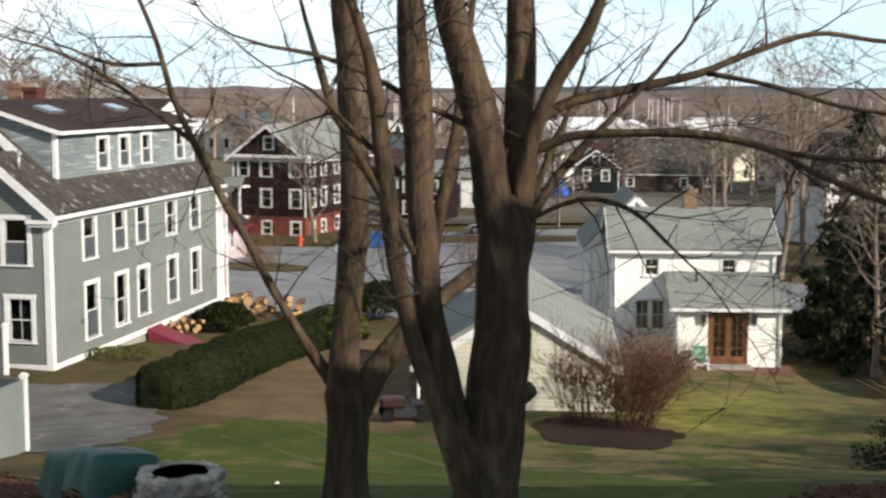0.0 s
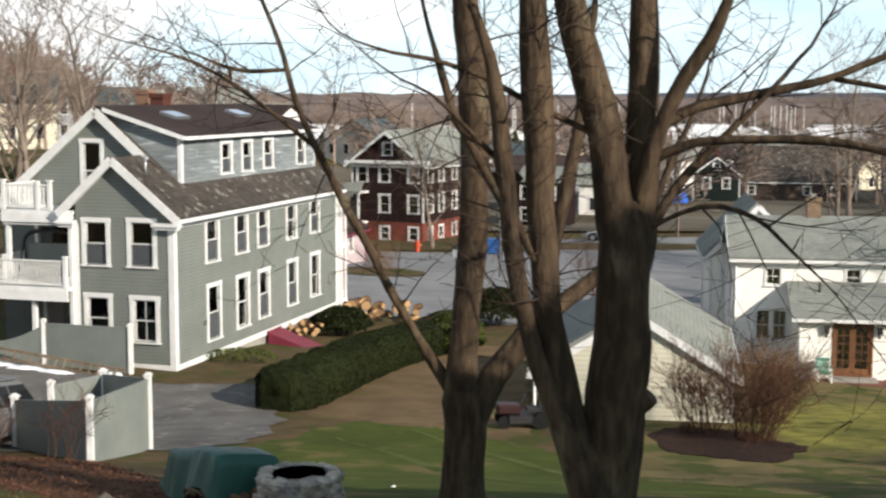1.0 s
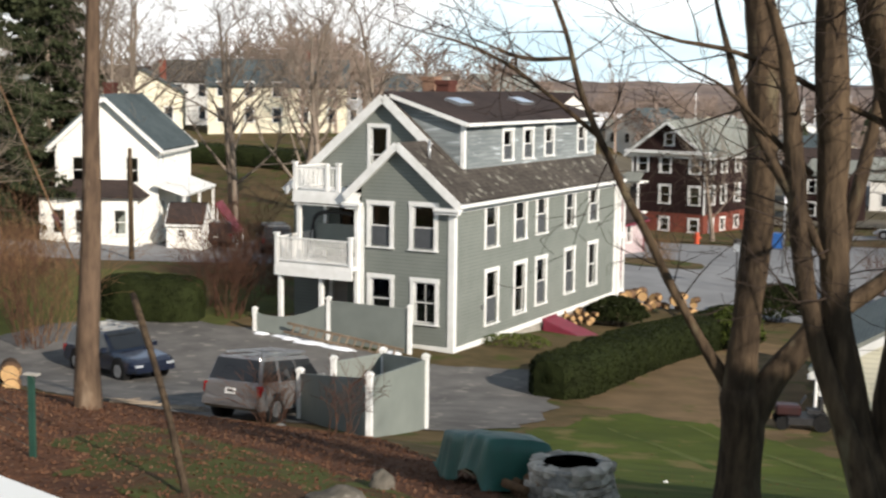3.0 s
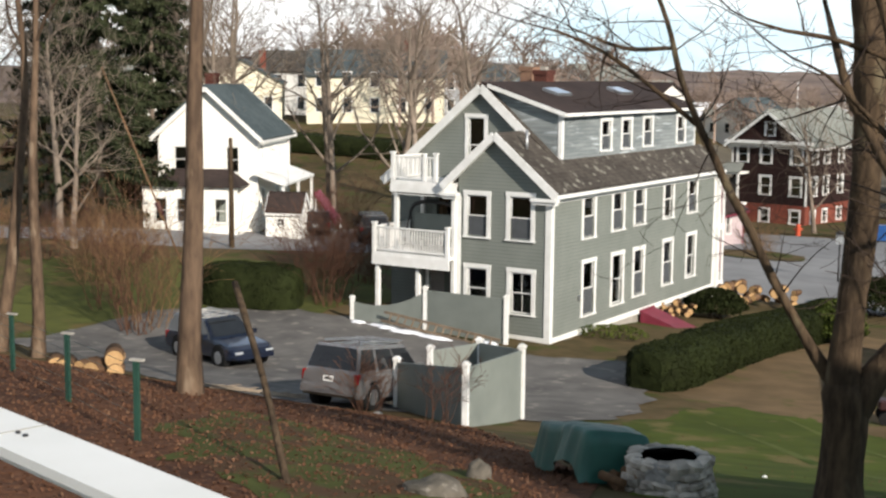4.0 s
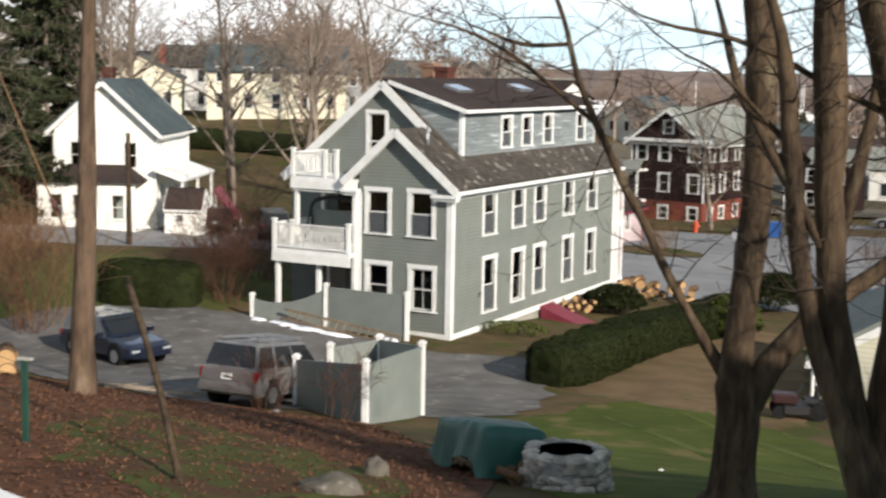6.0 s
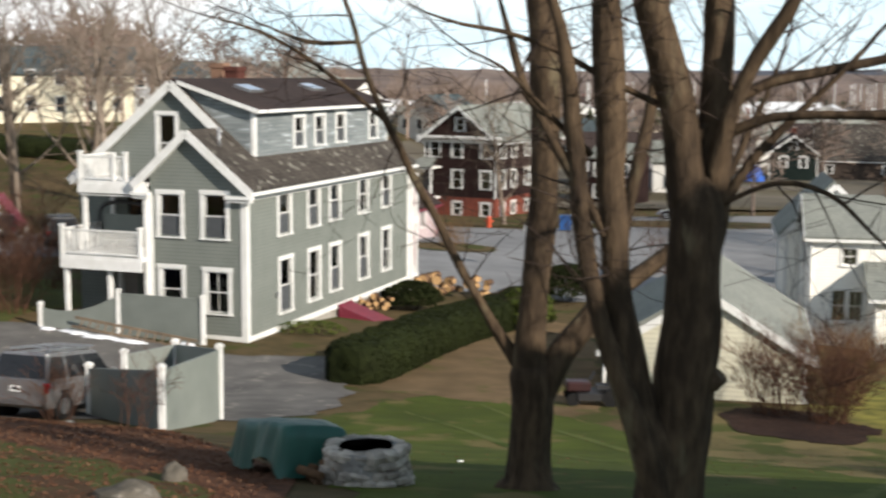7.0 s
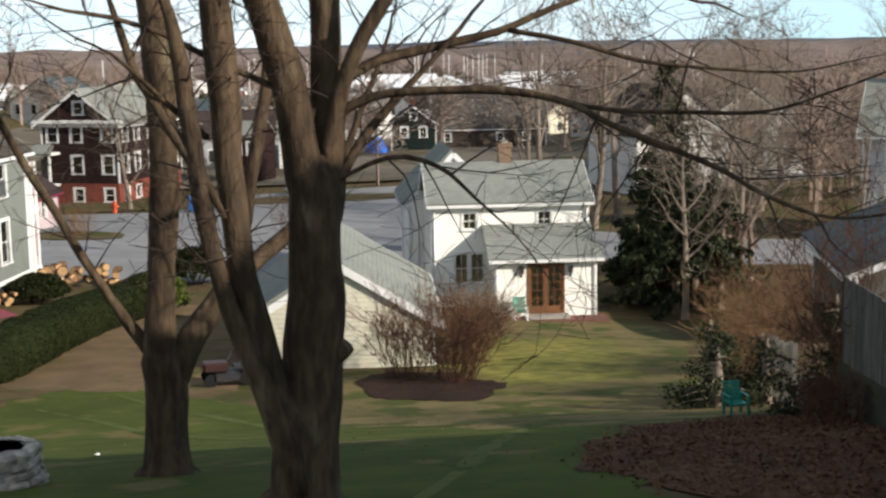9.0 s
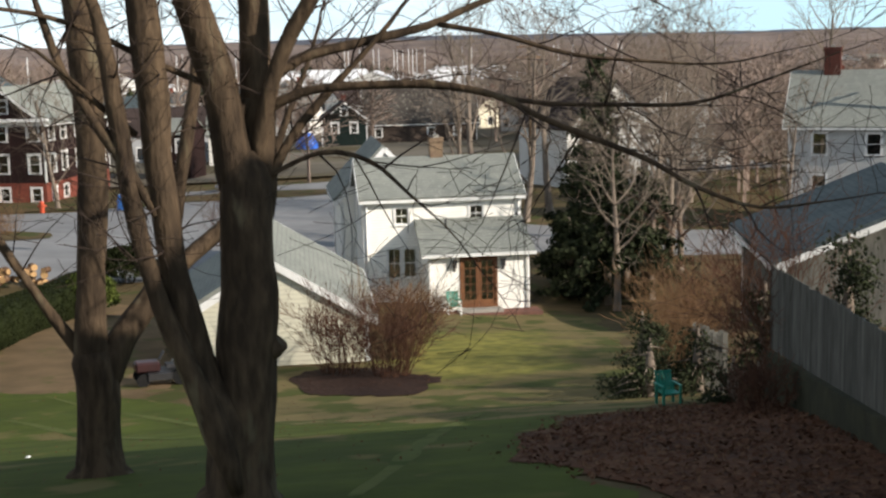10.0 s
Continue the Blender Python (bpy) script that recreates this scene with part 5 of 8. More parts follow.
MAPLE_B.append(("limb", [(-4.0, 19.58, 12.86, 0.03), (-4.66, 19.29, 12.85, 0.03), (-5.33, 18.96, 13.11, 0.01)]))
yard_tree("big bare maple dividing low into several dark trunks", (0.5, 16.15, ground_z(0.5, 16.15)), MAPLE_A, 5)
yard_tree("forked bare maple with a slim side limb", (-1.47, 20.4, ground_z(-1.47, 20.4)), MAPLE_B, 9)


def bare_tree_mesh(name, height, radius, seed, depth=3, trunk_to=0.45, material=None, kids=(4, 6), spread=0.75, lean=0.0, thin=0.012):
    """One mesh of a bare tree for the middle distance."""
    rng = random.Random(seed)
    bm = bmesh.new()
    d = Vector((rng.gauss(lean, 0.04), rng.gauss(0, 0.04), 1))
    pts, p = [], Vector((0, 0, -0.5))
    k = 8
    for i in range(k + 1):
        pts.append((*p, max(thin, radius * (1.25 if i == 0 else 1 - 0.75 * i / k))))
        d = (d + Vector((rng.gauss(0, 0.05), rng.gauss(0, 0.05), 0.1))).normalized()
        p = p + d * (height * 0.75 / k)
    stem = bmesh.new()
    tube(stem, pts, 8, cap=False)
    for i in range(2, k + 1):
        for _ in range(rng.randint(2, 3)):
            if i / k < trunk_to and (trunk_to > 0.9 and i < 6 or rng.random() < 0.6):
                continue
            a = rng.uniform(0, 6.28)
            sprout(bm, pts[i][:3], Vector((math.cos(a), math.sin(a), rng.uniform(0.4, 1.3))), height * rng.uniform(0.2, 0.38) * (1.15 - 0.5 * i / k), pts[i][3] * 0.55, depth, rng, 0.3, 5, 4, spread, kids, thin)
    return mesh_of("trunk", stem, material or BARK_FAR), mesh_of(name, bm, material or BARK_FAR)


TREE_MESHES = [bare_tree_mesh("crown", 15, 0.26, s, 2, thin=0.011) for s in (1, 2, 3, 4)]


def far_tree(x, y, s, k, label="tall bare deciduous tree", turn=0, group="bare trees behind the houses"):
    t = thing("tree", on_ground(x, y, turn), label, "tree", group)
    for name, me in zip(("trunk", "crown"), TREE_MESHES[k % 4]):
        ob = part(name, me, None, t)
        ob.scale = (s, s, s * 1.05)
    return t


for i, (x, y, s) in enumerate(((-43, 90, 1.25), (-37, 88, 1.3), (-33.5, 84, 1.2), (-46, 96, 1.4), (-52, 92, 1.4), (-35, 98, 1.4), (-27, 101, 0.75),
                              (-62, 88, 1.5), (-57, 100, 1.5), (-11.0, 116.2, 0.8), (-8.8, 122.5, 0.85))):
    far_tree(x, y, s, i, turn=i * 67)
for i, (x, y, s) in enumerate(((24, 96, 1.1), (27, 100, 1.2), (39, 102, 1.1), (30, 84, 1.05), (35, 93, 1.15), (28, 77, 0.95), (23, 78, 0.85), (27, 72, 0.8), (22, 112, 1.0), (55, 110, 1.3), (62, 100, 1.3), (47, 118, 1.2), (31, 66, 0.75))):
    far_tree(x, y, s, i + 1, turn=i * 41)


def left_tree(x, y, h, r, seed, label):
    t = thing("tree", on_ground(x, y), label, "tree", group="slim trunks on the leafy slope")
    for name, me in zip(("trunk", "crown"), bare_tree_mesh("crown", h, r, seed, 2, 0.95, BARK_SUNLIT, kids=(3, 4), thin=0.008)):
        part(name, me, None, t)


left_tree(-14.6, 23.7, 17, 0.27, 21, "tall straight bare tree on the leafy slope")
left_tree(-31.5, 38.5, 20, 0.26, 22, "slim bare tree beside the wire fence")
left_tree(-29.4, 38.0, 20, 0.24, 23, "slim bare tree beside the wire fence")


# ---- woods and distance ----
def woods(name, spots, label, seed, sizes=(9, 15), material=None):
    """A far wood of many small bare trees in one mesh."""
    rng = random.Random(seed)
    protos = []
    for s in range(3):
        bm = bmesh.new()
        tube(bm, [(0, 0, -1, 0.25), (0, 0, 4, 0.16), (0.2, 0.1, 9, 0.05)], 3, cap=False)
        r2 = random.Random(s + 50)
        for i in range(40):
            z = r2.uniform(2.5, 8.5)
            a = r2.uniform(0, 6.28)
            q = Vector((math.cos(a), math.sin(a), r2.uniform(0.3, 1.2)))
            sprout(bm, (0, 0, z), q, r2.uniform(2.0, 3.6), 0.08, 1, r2, 0.2, 3, 3, 0.8, (3, 5), 0.045)
        bm.verts.ensure_lookup_table()
        bm.verts.index_update()
        protos.append((np.array([v.co for v in bm.verts]), [[v.index for v in f.verts] for f in bm.faces]))
        bm.free()
    V, F, base = [], [], 0
    for x, y in spots:
        v, f = protos[rng.randint(0, 2)]
        s = rng.uniform(*sizes) / 11.0
        a = rng.uniform(0, 6.28)
        c, si = math.cos(a), math.sin(a)
        w = np.empty_like(v)
        w[:, 0], w[:, 1], w[:, 2] = x + s * (c * v[:, 0] - si * v[:, 1]), y + s * (si * v[:, 0] + c * v[:, 1]), ground_z(x, y) + s * v[:, 2]
        V.append(w)
        F.extend([[i + base for i in q] for q in f])
        base += len(v)
    me = bpy.data.meshes.new(name)
    me.from_pydata(np.concatenate(V).tolist(), [], F)
    me.materials.append(material or WOODS)
    return tagged(new(name, me), label, "woods", kind="stuff")


def scatter(k, seed, x0, x1, y0, y1, keep=None):
    rng = random.Random(seed)
    out = []
    while len(out) < k:
        y = rng.uniform(y0, y1)
        x = rng.uniform(x0, x1) * y / y1
        if keep is None or keep(x, y):
            out.append((x, y))
    return out


woods("far_woods", scatter(230, 3, -330, 260, 170, 420, lambda x, y: not -0.36 < x / y < 0.34 or (int(x * 7) % 10) < 2), "bare brown woods among the town's roofs", 3)


def ridge_line(name, y, top, rough, seed, label, material, x0=-2600, x1=2600, k=420):
    """A long wooded rise, uneven along its top."""
    rng = random.Random(seed)
    bm = bmesh.new()
    rows = []
    for i in range(k + 1):
        x = x0 + (x1 - x0) * i / k
        h = top + rough * (noise.noise(Vector((x * 0.0016, seed, 0))) * 1.6 + noise.noise(Vector((x * 0.02, seed, 3))) * 0.35) + rng.uniform(0, rough * 0.28)
        rows.append([bm.verts.new((x, y - 260, -10)), bm.verts.new((x, y - 120, h * 0.55)), bm.verts.new((x, y, h)), bm.verts.new((x, y + 200, -12))])
    for a, b in zip(rows, rows[1:]):
        for i in range(3):
            bm.faces.new((a[i], b[i], b[i + 1], a[i + 1]))
    return tagged(part(name, bm, material), label, kind="structure")


# Distance haze is put into both colours: HILL lighter, HILL_FAR bluer.
HILL = mat("hazy_winter_woods", (0.215, 0.165, 0.140), (0.125, 0.096, 0.084), 0.06, 1.0, 0.8, depth=4.0, speck=(0.09, 0.60, (0.23, 0.19, 0.16)))
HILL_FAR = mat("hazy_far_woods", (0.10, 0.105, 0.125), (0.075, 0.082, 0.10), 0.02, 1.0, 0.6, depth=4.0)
ridge_line("hill", 900, 12, 6, 2, "brown wooded hillside beyond the town", HILL)
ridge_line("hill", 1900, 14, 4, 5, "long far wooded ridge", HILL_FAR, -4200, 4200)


# ---- yard things ----
HEDGE = mat("dark_clipped_hedge", (0.020, 0.026, 0.008), (0.010, 0.013, 0.004), 3, 0.8, 1.0, depth=0.08)
SHRUB_GREEN = mat("yellow_green_leaves", (0.085, 0.105, 0.022), (0.045, 0.060, 0.014), 3, 0.75, 0.5)
CONIFER = mat("dark_conifer_needles", (0.046, 0.053, 0.026), (0.022, 0.028, 0.014), 2, 0.9, 0.6)
BRUSH = mat("reddish_bare_brush", (0.135, 0.070, 0.045), (0.080, 0.043, 0.030), 4, 0.95, 0.3)
STRAW = mat("tan_dry_stalks", (0.27, 0.165, 0.085), (0.17, 0.10, 0.055), 4, 0.95, 0.3)
FENCE = mat("grey_green_vinyl_fence", (0.185, 0.205, 0.185), (0.150, 0.168, 0.152), 1.5, 0.6, 0.15)
OLD_FENCE = mat("weathered_grey_pickets", (0.155, 0.150, 0.130), (0.085, 0.083, 0.072), 4, 0.95, 0.5, stretch=(3, 3, 0.4), vary=0.2)
MOSS_WALL = mat("mossy_concrete_wall", (0.062, 0.060, 0.036), (0.034, 0.035, 0.023), 2.2, 0.95, 0.6, depth=0.04)
TARP = mat("dark_green_tarpaulin", (0.014, 0.085, 0.062), (0.010, 0.062, 0.046), 3, 0.5, 0.35, depth=0.04)
LOG = mat("split_log_bark", (0.17, 0.10, 0.055), (0.09, 0.055, 0.035), 6, 0.95, 0.6, vary=0.3)
CUT = mat("fresh_cut_wood", (0.50, 0.33, 0.16), (0.40, 0.25, 0.12), 8, 0.85, 0.2, vary=0.15)
RUBBER = mat("black_tyre_rubber", (0.018, 0.018, 0.018), (0.012, 0.012, 0.012), 8, 0.85, 0.2)
SNOW = mat("old_snow", (0.82, 0.84, 0.87), (0.70, 0.72, 0.76), 4, 0.7, 0.5, depth=0.04)
GREEN_PLASTIC = mat("teal_green_plastic", (0.014, 0.24, 0.17), (0.012, 0.20, 0.14), 3, 0.45, 0.1)
GREEN_POST = mat("green_steel_post", (0.018, 0.060, 0.042), (0.012, 0.042, 0.03), 4, 0.5, 0.2)
TAIL = mat("red_tail_lamp", (0.24, 0.015, 0.015), (0.18, 0.012, 0.012), 3, 0.2, 0.0)
LAMP_GLASS = mat("headlamp_glass", (0.34, 0.36, 0.38), (0.27, 0.29, 0.30), 3, 0.15, 0.0)


def hedge(label, axis, width, height, seed, leaf=0.035, density=420):
    """A clipped hedge along (x, y) points: a lumpy body covered in small leaves."""
    rng = random.Random(seed)
    t = thing("hedge", on_ground(*axis[0]), label, "hedge")
    o = t.matrix_basis.translation
    pts = smooth_path([(x, y, 0, 1) for x, y in axis], 0.35)
    bm, spots = bmesh.new(), []
    prof = [(-0.5, 0.0), (-0.56, 0.35), (-0.53, 0.72), (-0.42, 0.93), (-0.18, 1.0), (0.18, 1.0), (0.42, 0.93), (0.53, 0.72), (0.56, 0.35), (0.5, 0.0)]
    rings = []
    k = len(pts)
    for i, p in enumerate(pts):
        a, b = Vector(pts[max(0, i - 1)][:3]), Vector(pts[min(k - 1, i + 1)][:3])
        d = (b - a).normalized()
        side = Vector((d.y, -d.x, 0))
        e = min(1, 0.55 + 0.5 * min(i, k - 1 - i) / 2.0)
        g = ground_z(p[0], p[1])
        ring = []
        for u, v in prof:
            q = Vector((p[0], p[1], g - 0.1)) + side * (u * width * e) + Vector((0, 0, v * (height + 0.1) * (0.8 + 0.2 * e)))
            q += Vector((noise.noise(q * 1.7), noise.noise(q * 1.7 + Vector((9, 0, 0))), noise.noise(q * 1.7 + Vector((0, 9, 0))))) * 0.13
            ring.append(bm.verts.new(q - o))
        rings.append(ring)
    for a, b in zip(rings, rings[1:]):
        for s in range(len(prof) - 1):
            f = bm.faces.new((a[s], a[s + 1], b[s + 1], b[s]))
            f.smooth = True
    bm.faces.new(rings[0][::-1])
    bm.faces.new(rings[-1])
    bmesh.ops.recalc_face_normals(bm, faces=bm.faces[:])
    for f in bm.faces:
        for _ in range(max(1, int(f.calc_area() * density))):
            if len(f.verts) == 4:
                c = [v.co for v in f.verts]
                u, w = rng.random(), rng.random()
                q = c[0].lerp(c[1], u).lerp(c[3].lerp(c[2], u), w)
            else:
                w = [rng.random() for _ in f.verts]
                q = sum((v.co * x for v, x in zip(f.verts, w)), Vector()) / sum(w)
            spots.append(q + f.normal * rng.uniform(-0.03, 0.05))
    part("body", bm, HEDGE, t)
    tagged(part("foliage", leaves(bmesh.new(), spots, leaf, rng), HEDGE, t, "small dark green leaves"), kind="stuff")
    return t


def bush(x, y, rx, ry, h, material, label, seed, k=2600, leaf=0.055, lift=0.0):
    """A rounded evergreen bush of many small leaves."""
    rng = random.Random(seed)
    t = thing("bush", on_ground(x, y, 0, lift), label, "bush")
    bm = bmesh.new()
    for i in range(9):
        a = i * 2.4
        sprout(bm, (math.cos(a) * rx * 0.15, math.sin(a) * ry * 0.15, -0.1), (math.cos(a) * 0.5, math.sin(a) * 0.5, 1), h * 0.8, 0.03, 1, rng, 0.2, 4, 4, 0.7, (2, 3), 0.008)
    tagged(part("branchwork", bm, TWIG, t), kind="stuff")
    spots = []
    for _ in range(k):
        a, c = rng.uniform(0, 6.28), rng.uniform(-0.25, 1)
        s = math.sqrt(max(0, 1 - c * c)) * rng.uniform(0.78, 1.02)
        lump = 1 + 0.22 * noise.noise(Vector((math.cos(a) * 2 + seed, math.sin(a) * 2, c * 2)))
        spots.append((math.cos(a) * s * rx * lump, math.sin(a) * s * ry * lump, max(0.02, h * (0.42 + 0.55 * c * lump))))
    part("foliage", leaves(bmesh.new(), spots, leaf, rng), material, t)
    return t


def brush(x, y, r, h, k, material, label, seed, depth=2):
    """A bare many-stemmed shrub."""
    rng = random.Random(seed)
    t = thing("shrub", on_ground(x, y), label, "shrub")
    bm = bmesh.new()
    for i in range(k):
        a, q = rng.uniform(0, 6.28), math.sqrt(rng.random()) * r * 0.5
        out = Vector((math.cos(a) * 0.45 * rng.random(), math.sin(a) * 0.45 * rng.random(), 1))
        sprout(bm, (math.cos(a) * q, math.sin(a) * q, -0.1), out, h * rng.uniform(0.6, 1.0), 0.018, depth, rng, 0.1, 5, 3, 0.55, (3, 4), 0.006)
    tagged(part("branchwork", bm, material, t), kind="stuff")
    return t


def pine(x, y, h, r, seed, label):
    """A conifer with drooping ragged boughs of needles."""
    rng = random.Random(seed)
    t = thing("conifer", on_ground(x, y), label, "conifer tree")
    part("trunk", tube(bmesh.new(), [(0, 0, -0.5, 0.22), (0, 0, h * 0.5, 0.14), (0, 0, h, 0.02)], 8), BARK_FAR, t)
    limbs, needles = bmesh.new(), []
    for i in range(int(h * 9)):
        z = h * rng.uniform(0.06, 0.98)
        a = rng.uniform(0, 6.28)
        ln = r * (1 - z / h) ** 0.75 * rng.uniform(0.5, 1.1) + 0.2
        d = Vector((math.cos(a), math.sin(a), rng.uniform(-0.25, 0.15)))
        tube(limbs, [(0, 0, z, 0.03), (*(d * ln * 0.6 + Vector((0, 0, z))), 0.02), (*(d * ln + Vector((0, 0, z - 0.1 * ln))), 0.006)], 3, cap=False)
        for _ in range(int((60 if y > 45 else 170) * ln) + 10):
            s = rng.uniform(0.2, 1.0)
            needles.append(d * (ln * s) + Vector((rng.gauss(0, 0.16), rng.gauss(0, 0.16), z - 0.1 * ln * s + rng.gauss(-0.06, 0.12))))
    tagged(part("branchwork", limbs, BARK_FAR, t), kind="stuff")
    tagged(part("needle_spray", leaves(bmesh.new(), needles, 0.15 if y > 45 else 0.048, rng), CONIFER, t, "dark green needles"), kind="stuff")
    return t


hedge("long clipped dark green hedge beside the drive", [(-9.3, 43.2), (-8.3, 47.5), (-7.2, 53), (-5.9, 58.5), (-4.9, 63.5)], 1.9, 1.35, 2)
hedge("squared dark yew hedge at the edge of the court", [(-29.6, 49.6), (-27.6, 50.0), (-25.6, 50.4)], 1.9, 1.75, 3)
bush(-10.15, 61.8, 1.35, 1.2, 1.35, HEDGE, "rounded dark green bush by the house wall", 4, 5200, 0.075)
bush(-3.35, 68.5, 1.6, 1.4, 1.9, HEDGE, "rounded dark evergreen bush at the hedge's end", 5, 6500, 0.085)
bush(-4.4, 58.6, 1.2, 1.2, 1.9, SHRUB_GREEN, "yellow-green leafy shrub by the hedge", 6, 3600, 0.075)
bush(-12.6, 52.0, 1.4, 0.9, 0.5, SHRUB_GREEN, "low brownish green foundation shrub", 7, 700)
bush(8.8, 53.6, 0.75, 0.6, 0.7, SHRUB_GREEN, "small green shrub beside the lawn", 8, 500)
brush(4.5, 41.0, 1.4, 2.0, 56, BRUSH, "bare reddish shrub before the garage", 11)
brush(5.8, 39.8, 1.1, 2.0, 70, BRUSH, "bare reddish shrub before the garage", 12)
brush(6.9, 44.0, 1.0, 2.1, 40, STRAW, "tall tan dry shrub between garage and lawn", 13)
brush(7.6, 48.5, 0.8, 1.9, 30, STRAW, "tall tan dry shrub between garage and lawn", 14)
brush(-11.9, 31.3, 0.9, 1.3, 10, BRUSH, "small bare shrub before the fence post", 15)
brush(-14.6, 32.6, 0.9, 1.4, 16, BRUSH, "small bare shrub beside the car", 16)
brush(-28.8, 60.5, 2.4, 3.4, 50, BRUSH, "dense bare reddish bush on the side lawn", 17)
brush(-26.4, 58.5, 1.8, 2.6, 36, BRUSH, "dense bare reddish bush on the side lawn", 18)
brush(-29.8, 45.5, 2.0, 4.2, 30, STRAW, "loose bare multi-stemmed bush by the court", 19)
brush(-33.0, 47.5, 1.8, 3.8, 26, BRUSH, "loose bare multi-stemmed bush by the court", 20)
brush(14.2, 38.4, 1.0, 2.5, 56, STRAW, "tall tan bare bush by the old fence", 21)
brush(15.4, 41.0, 0.9, 2.2, 30, STRAW, "tall tan bare bush by the old fence", 22)
brush(15.6, 38.5, 1.3, 2.2, 24, BRUSH, "reddish bare bush by the old fence", 23)
pine(11.6, 33.4, 2.1, 1.6, 24, "dark low juniper beside the leaf bed")
pine(10.9, 30.8, 1.5, 1.2, 25, "dark low juniper beside the leaf bed")
pine(12.3, 31.2, 1.7, 1.3, 26, "dark low juniper beside the leaf bed")
brush(12.9, 34.4, 0.8, 2.0, 36, STRAW, "tan dry stalks rising from the juniper", 27)
pine(20.6, 67.0, 9.0, 3.4, 31, "dense dark conifer beyond the cottage")
pine(23.0, 74.5, 12.5, 3.4, 32, "dense dark conifer beyond the cottage")
pine(21.8, 63.0, 6.5, 3.2, 37, "dense dark conifer beyond the cottage")
pine(19.3, 61.0, 7.5, 3.4, 38, "dense dark conifer beyond the cottage")
pine(18.3, 64.0, 4.2, 2.6, 33, "low spreading dark evergreen by the cottage")
pine(-52.5, 82.0, 22, 5.5, 34, "very tall ragged conifer beside the white house")
pine(-57.5, 78.0, 24, 5.0, 35, "very tall ragged conifer beside the white house")
for x, y, s, k in ((19.2, 59.2, 0.72, 0), (22.0, 62.5, 0.8, 2), (25.5, 69.5, 0.75, 1)):
    far_tree(x, y, s, k, "pale bare tree with rising limbs", turn=x * 31, group="bare trees by the cottage")


def vinyl_fence(label, runs, dips=()):
    """Solid panels between white capped posts; runs: lists of (x, y, top)."""
    t = thing("fence", on_ground(*runs[0][0][:2]), label, "fence")
    o = t.matrix_basis.translation
    done = set()
    for run in runs:
        for a, b in zip(run, run[1:]):
            A, B = Vector((a[0], a[1], a[2])) - o, Vector((b[0], b[1], b[2])) - o
            k = 10
            bm = bmesh.new()
            d = (B - A).normalized()
            side = Vector((d.y, -d.x, 0)).normalized() * 0.025
            cols = []
            for i in range(k + 1):
                f = i / k
                p = A.lerp(B, f)
                top = p.z - 0.13 - (0.35 * (1 - abs(2 * f - 1) ** 2) * (1 if a in dips else 0))
                g = ground_z(p.x + o.x, p.y + o.y) - o.z - 0.1
                cols.append([bm.verts.new(Vector((p.x, p.y, z)) + s) for z in (g, top) for s in (side, -side)])
            for c, e in zip(cols, cols[1:]):
                for i, j in ((0, 2), (3, 1), (2, 3), (1, 0)):
                    bm.faces.new((c[i], e[i], e[j], c[j]))
            bm.faces.new((cols[0][0], cols[0][2], cols[0][3], cols[0][1]))
            bm.faces.new((cols[-1][1], cols[-1][3], cols[-1][2], cols[-1][0]))
            part("panel", bm, FENCE, t)
            if a not in dips:
                part("rail", bar(bmesh.new(), A + Vector((0, 0, -0.12)), B + Vector((0, 0, -0.12)), 0.07, 0.1), FENCE, t)
        for x, y, z in run:
            if (x, y) in done:
                continue
            done.add((x, y))
            p = Vector((x, y, z)) - o
            g = ground_z(x, y) - o.z - 0.3
            part("post", boxes((p.x - 0.075, p.x + 0.075, p.y - 0.075, p.y + 0.075, g, p.z), (p.x - 0.105, p.x + 0.105, p.y - 0.105, p.y + 0.105, p.z, p.z + 0.05), (p.x - 0.06, p.x + 0.06, p.y - 0.06, p.y + 0.06, p.z + 0.05, p.z + 0.1)), WHITE, t, "white capped post")
    return t


vinyl_fence("grey-green panel enclosure with white capped posts", [[(-14.55, 34.6, 4.42), (-11.5, 31.85, 5.08), (-10.95, 34.85, 5.02), (-13.2, 37.75, 4.5), (-14.3, 36.55, 4.4)]])
vinyl_fence("grey-green panel fence with a dipped top by the house", [[(-22.7, 49.4, 3.35), (-19.45, 49.2, 3.98), (-15.83, 48.4, 3.98)]], [(-22.7, 49.4, 3.35)])


LADDER = mat("weathered_ladder_wood", (0.22, 0.17, 0.12), (0.13, 0.10, 0.075), 6, 0.9, 0.4)


def ladder():
    t = thing("ladder", on_ground(-20.5, 48.6), "weathered wooden ladder leaning along the fence", "ladder")
    o = t.matrix_basis.translation
    a, b = Vector((-21.1, 48.95, 2.95)) - o, Vector((-15.95, 48.05, 2.38)) - o
    off = Vector((-0.05, -0.24, -0.3))
    part("stile", bar(bmesh.new(), a, b, 0.05, 0.10), LADDER, t)
    part("stile", bar(bmesh.new(), a + off, b + off, 0.05, 0.10), LADDER, t)
    for i in range(1, 15):
        p = a.lerp(b, i / 15)
        part("rung", bar(bmesh.new(), p, p + off, 0.05, 0.05), LADDER, t)


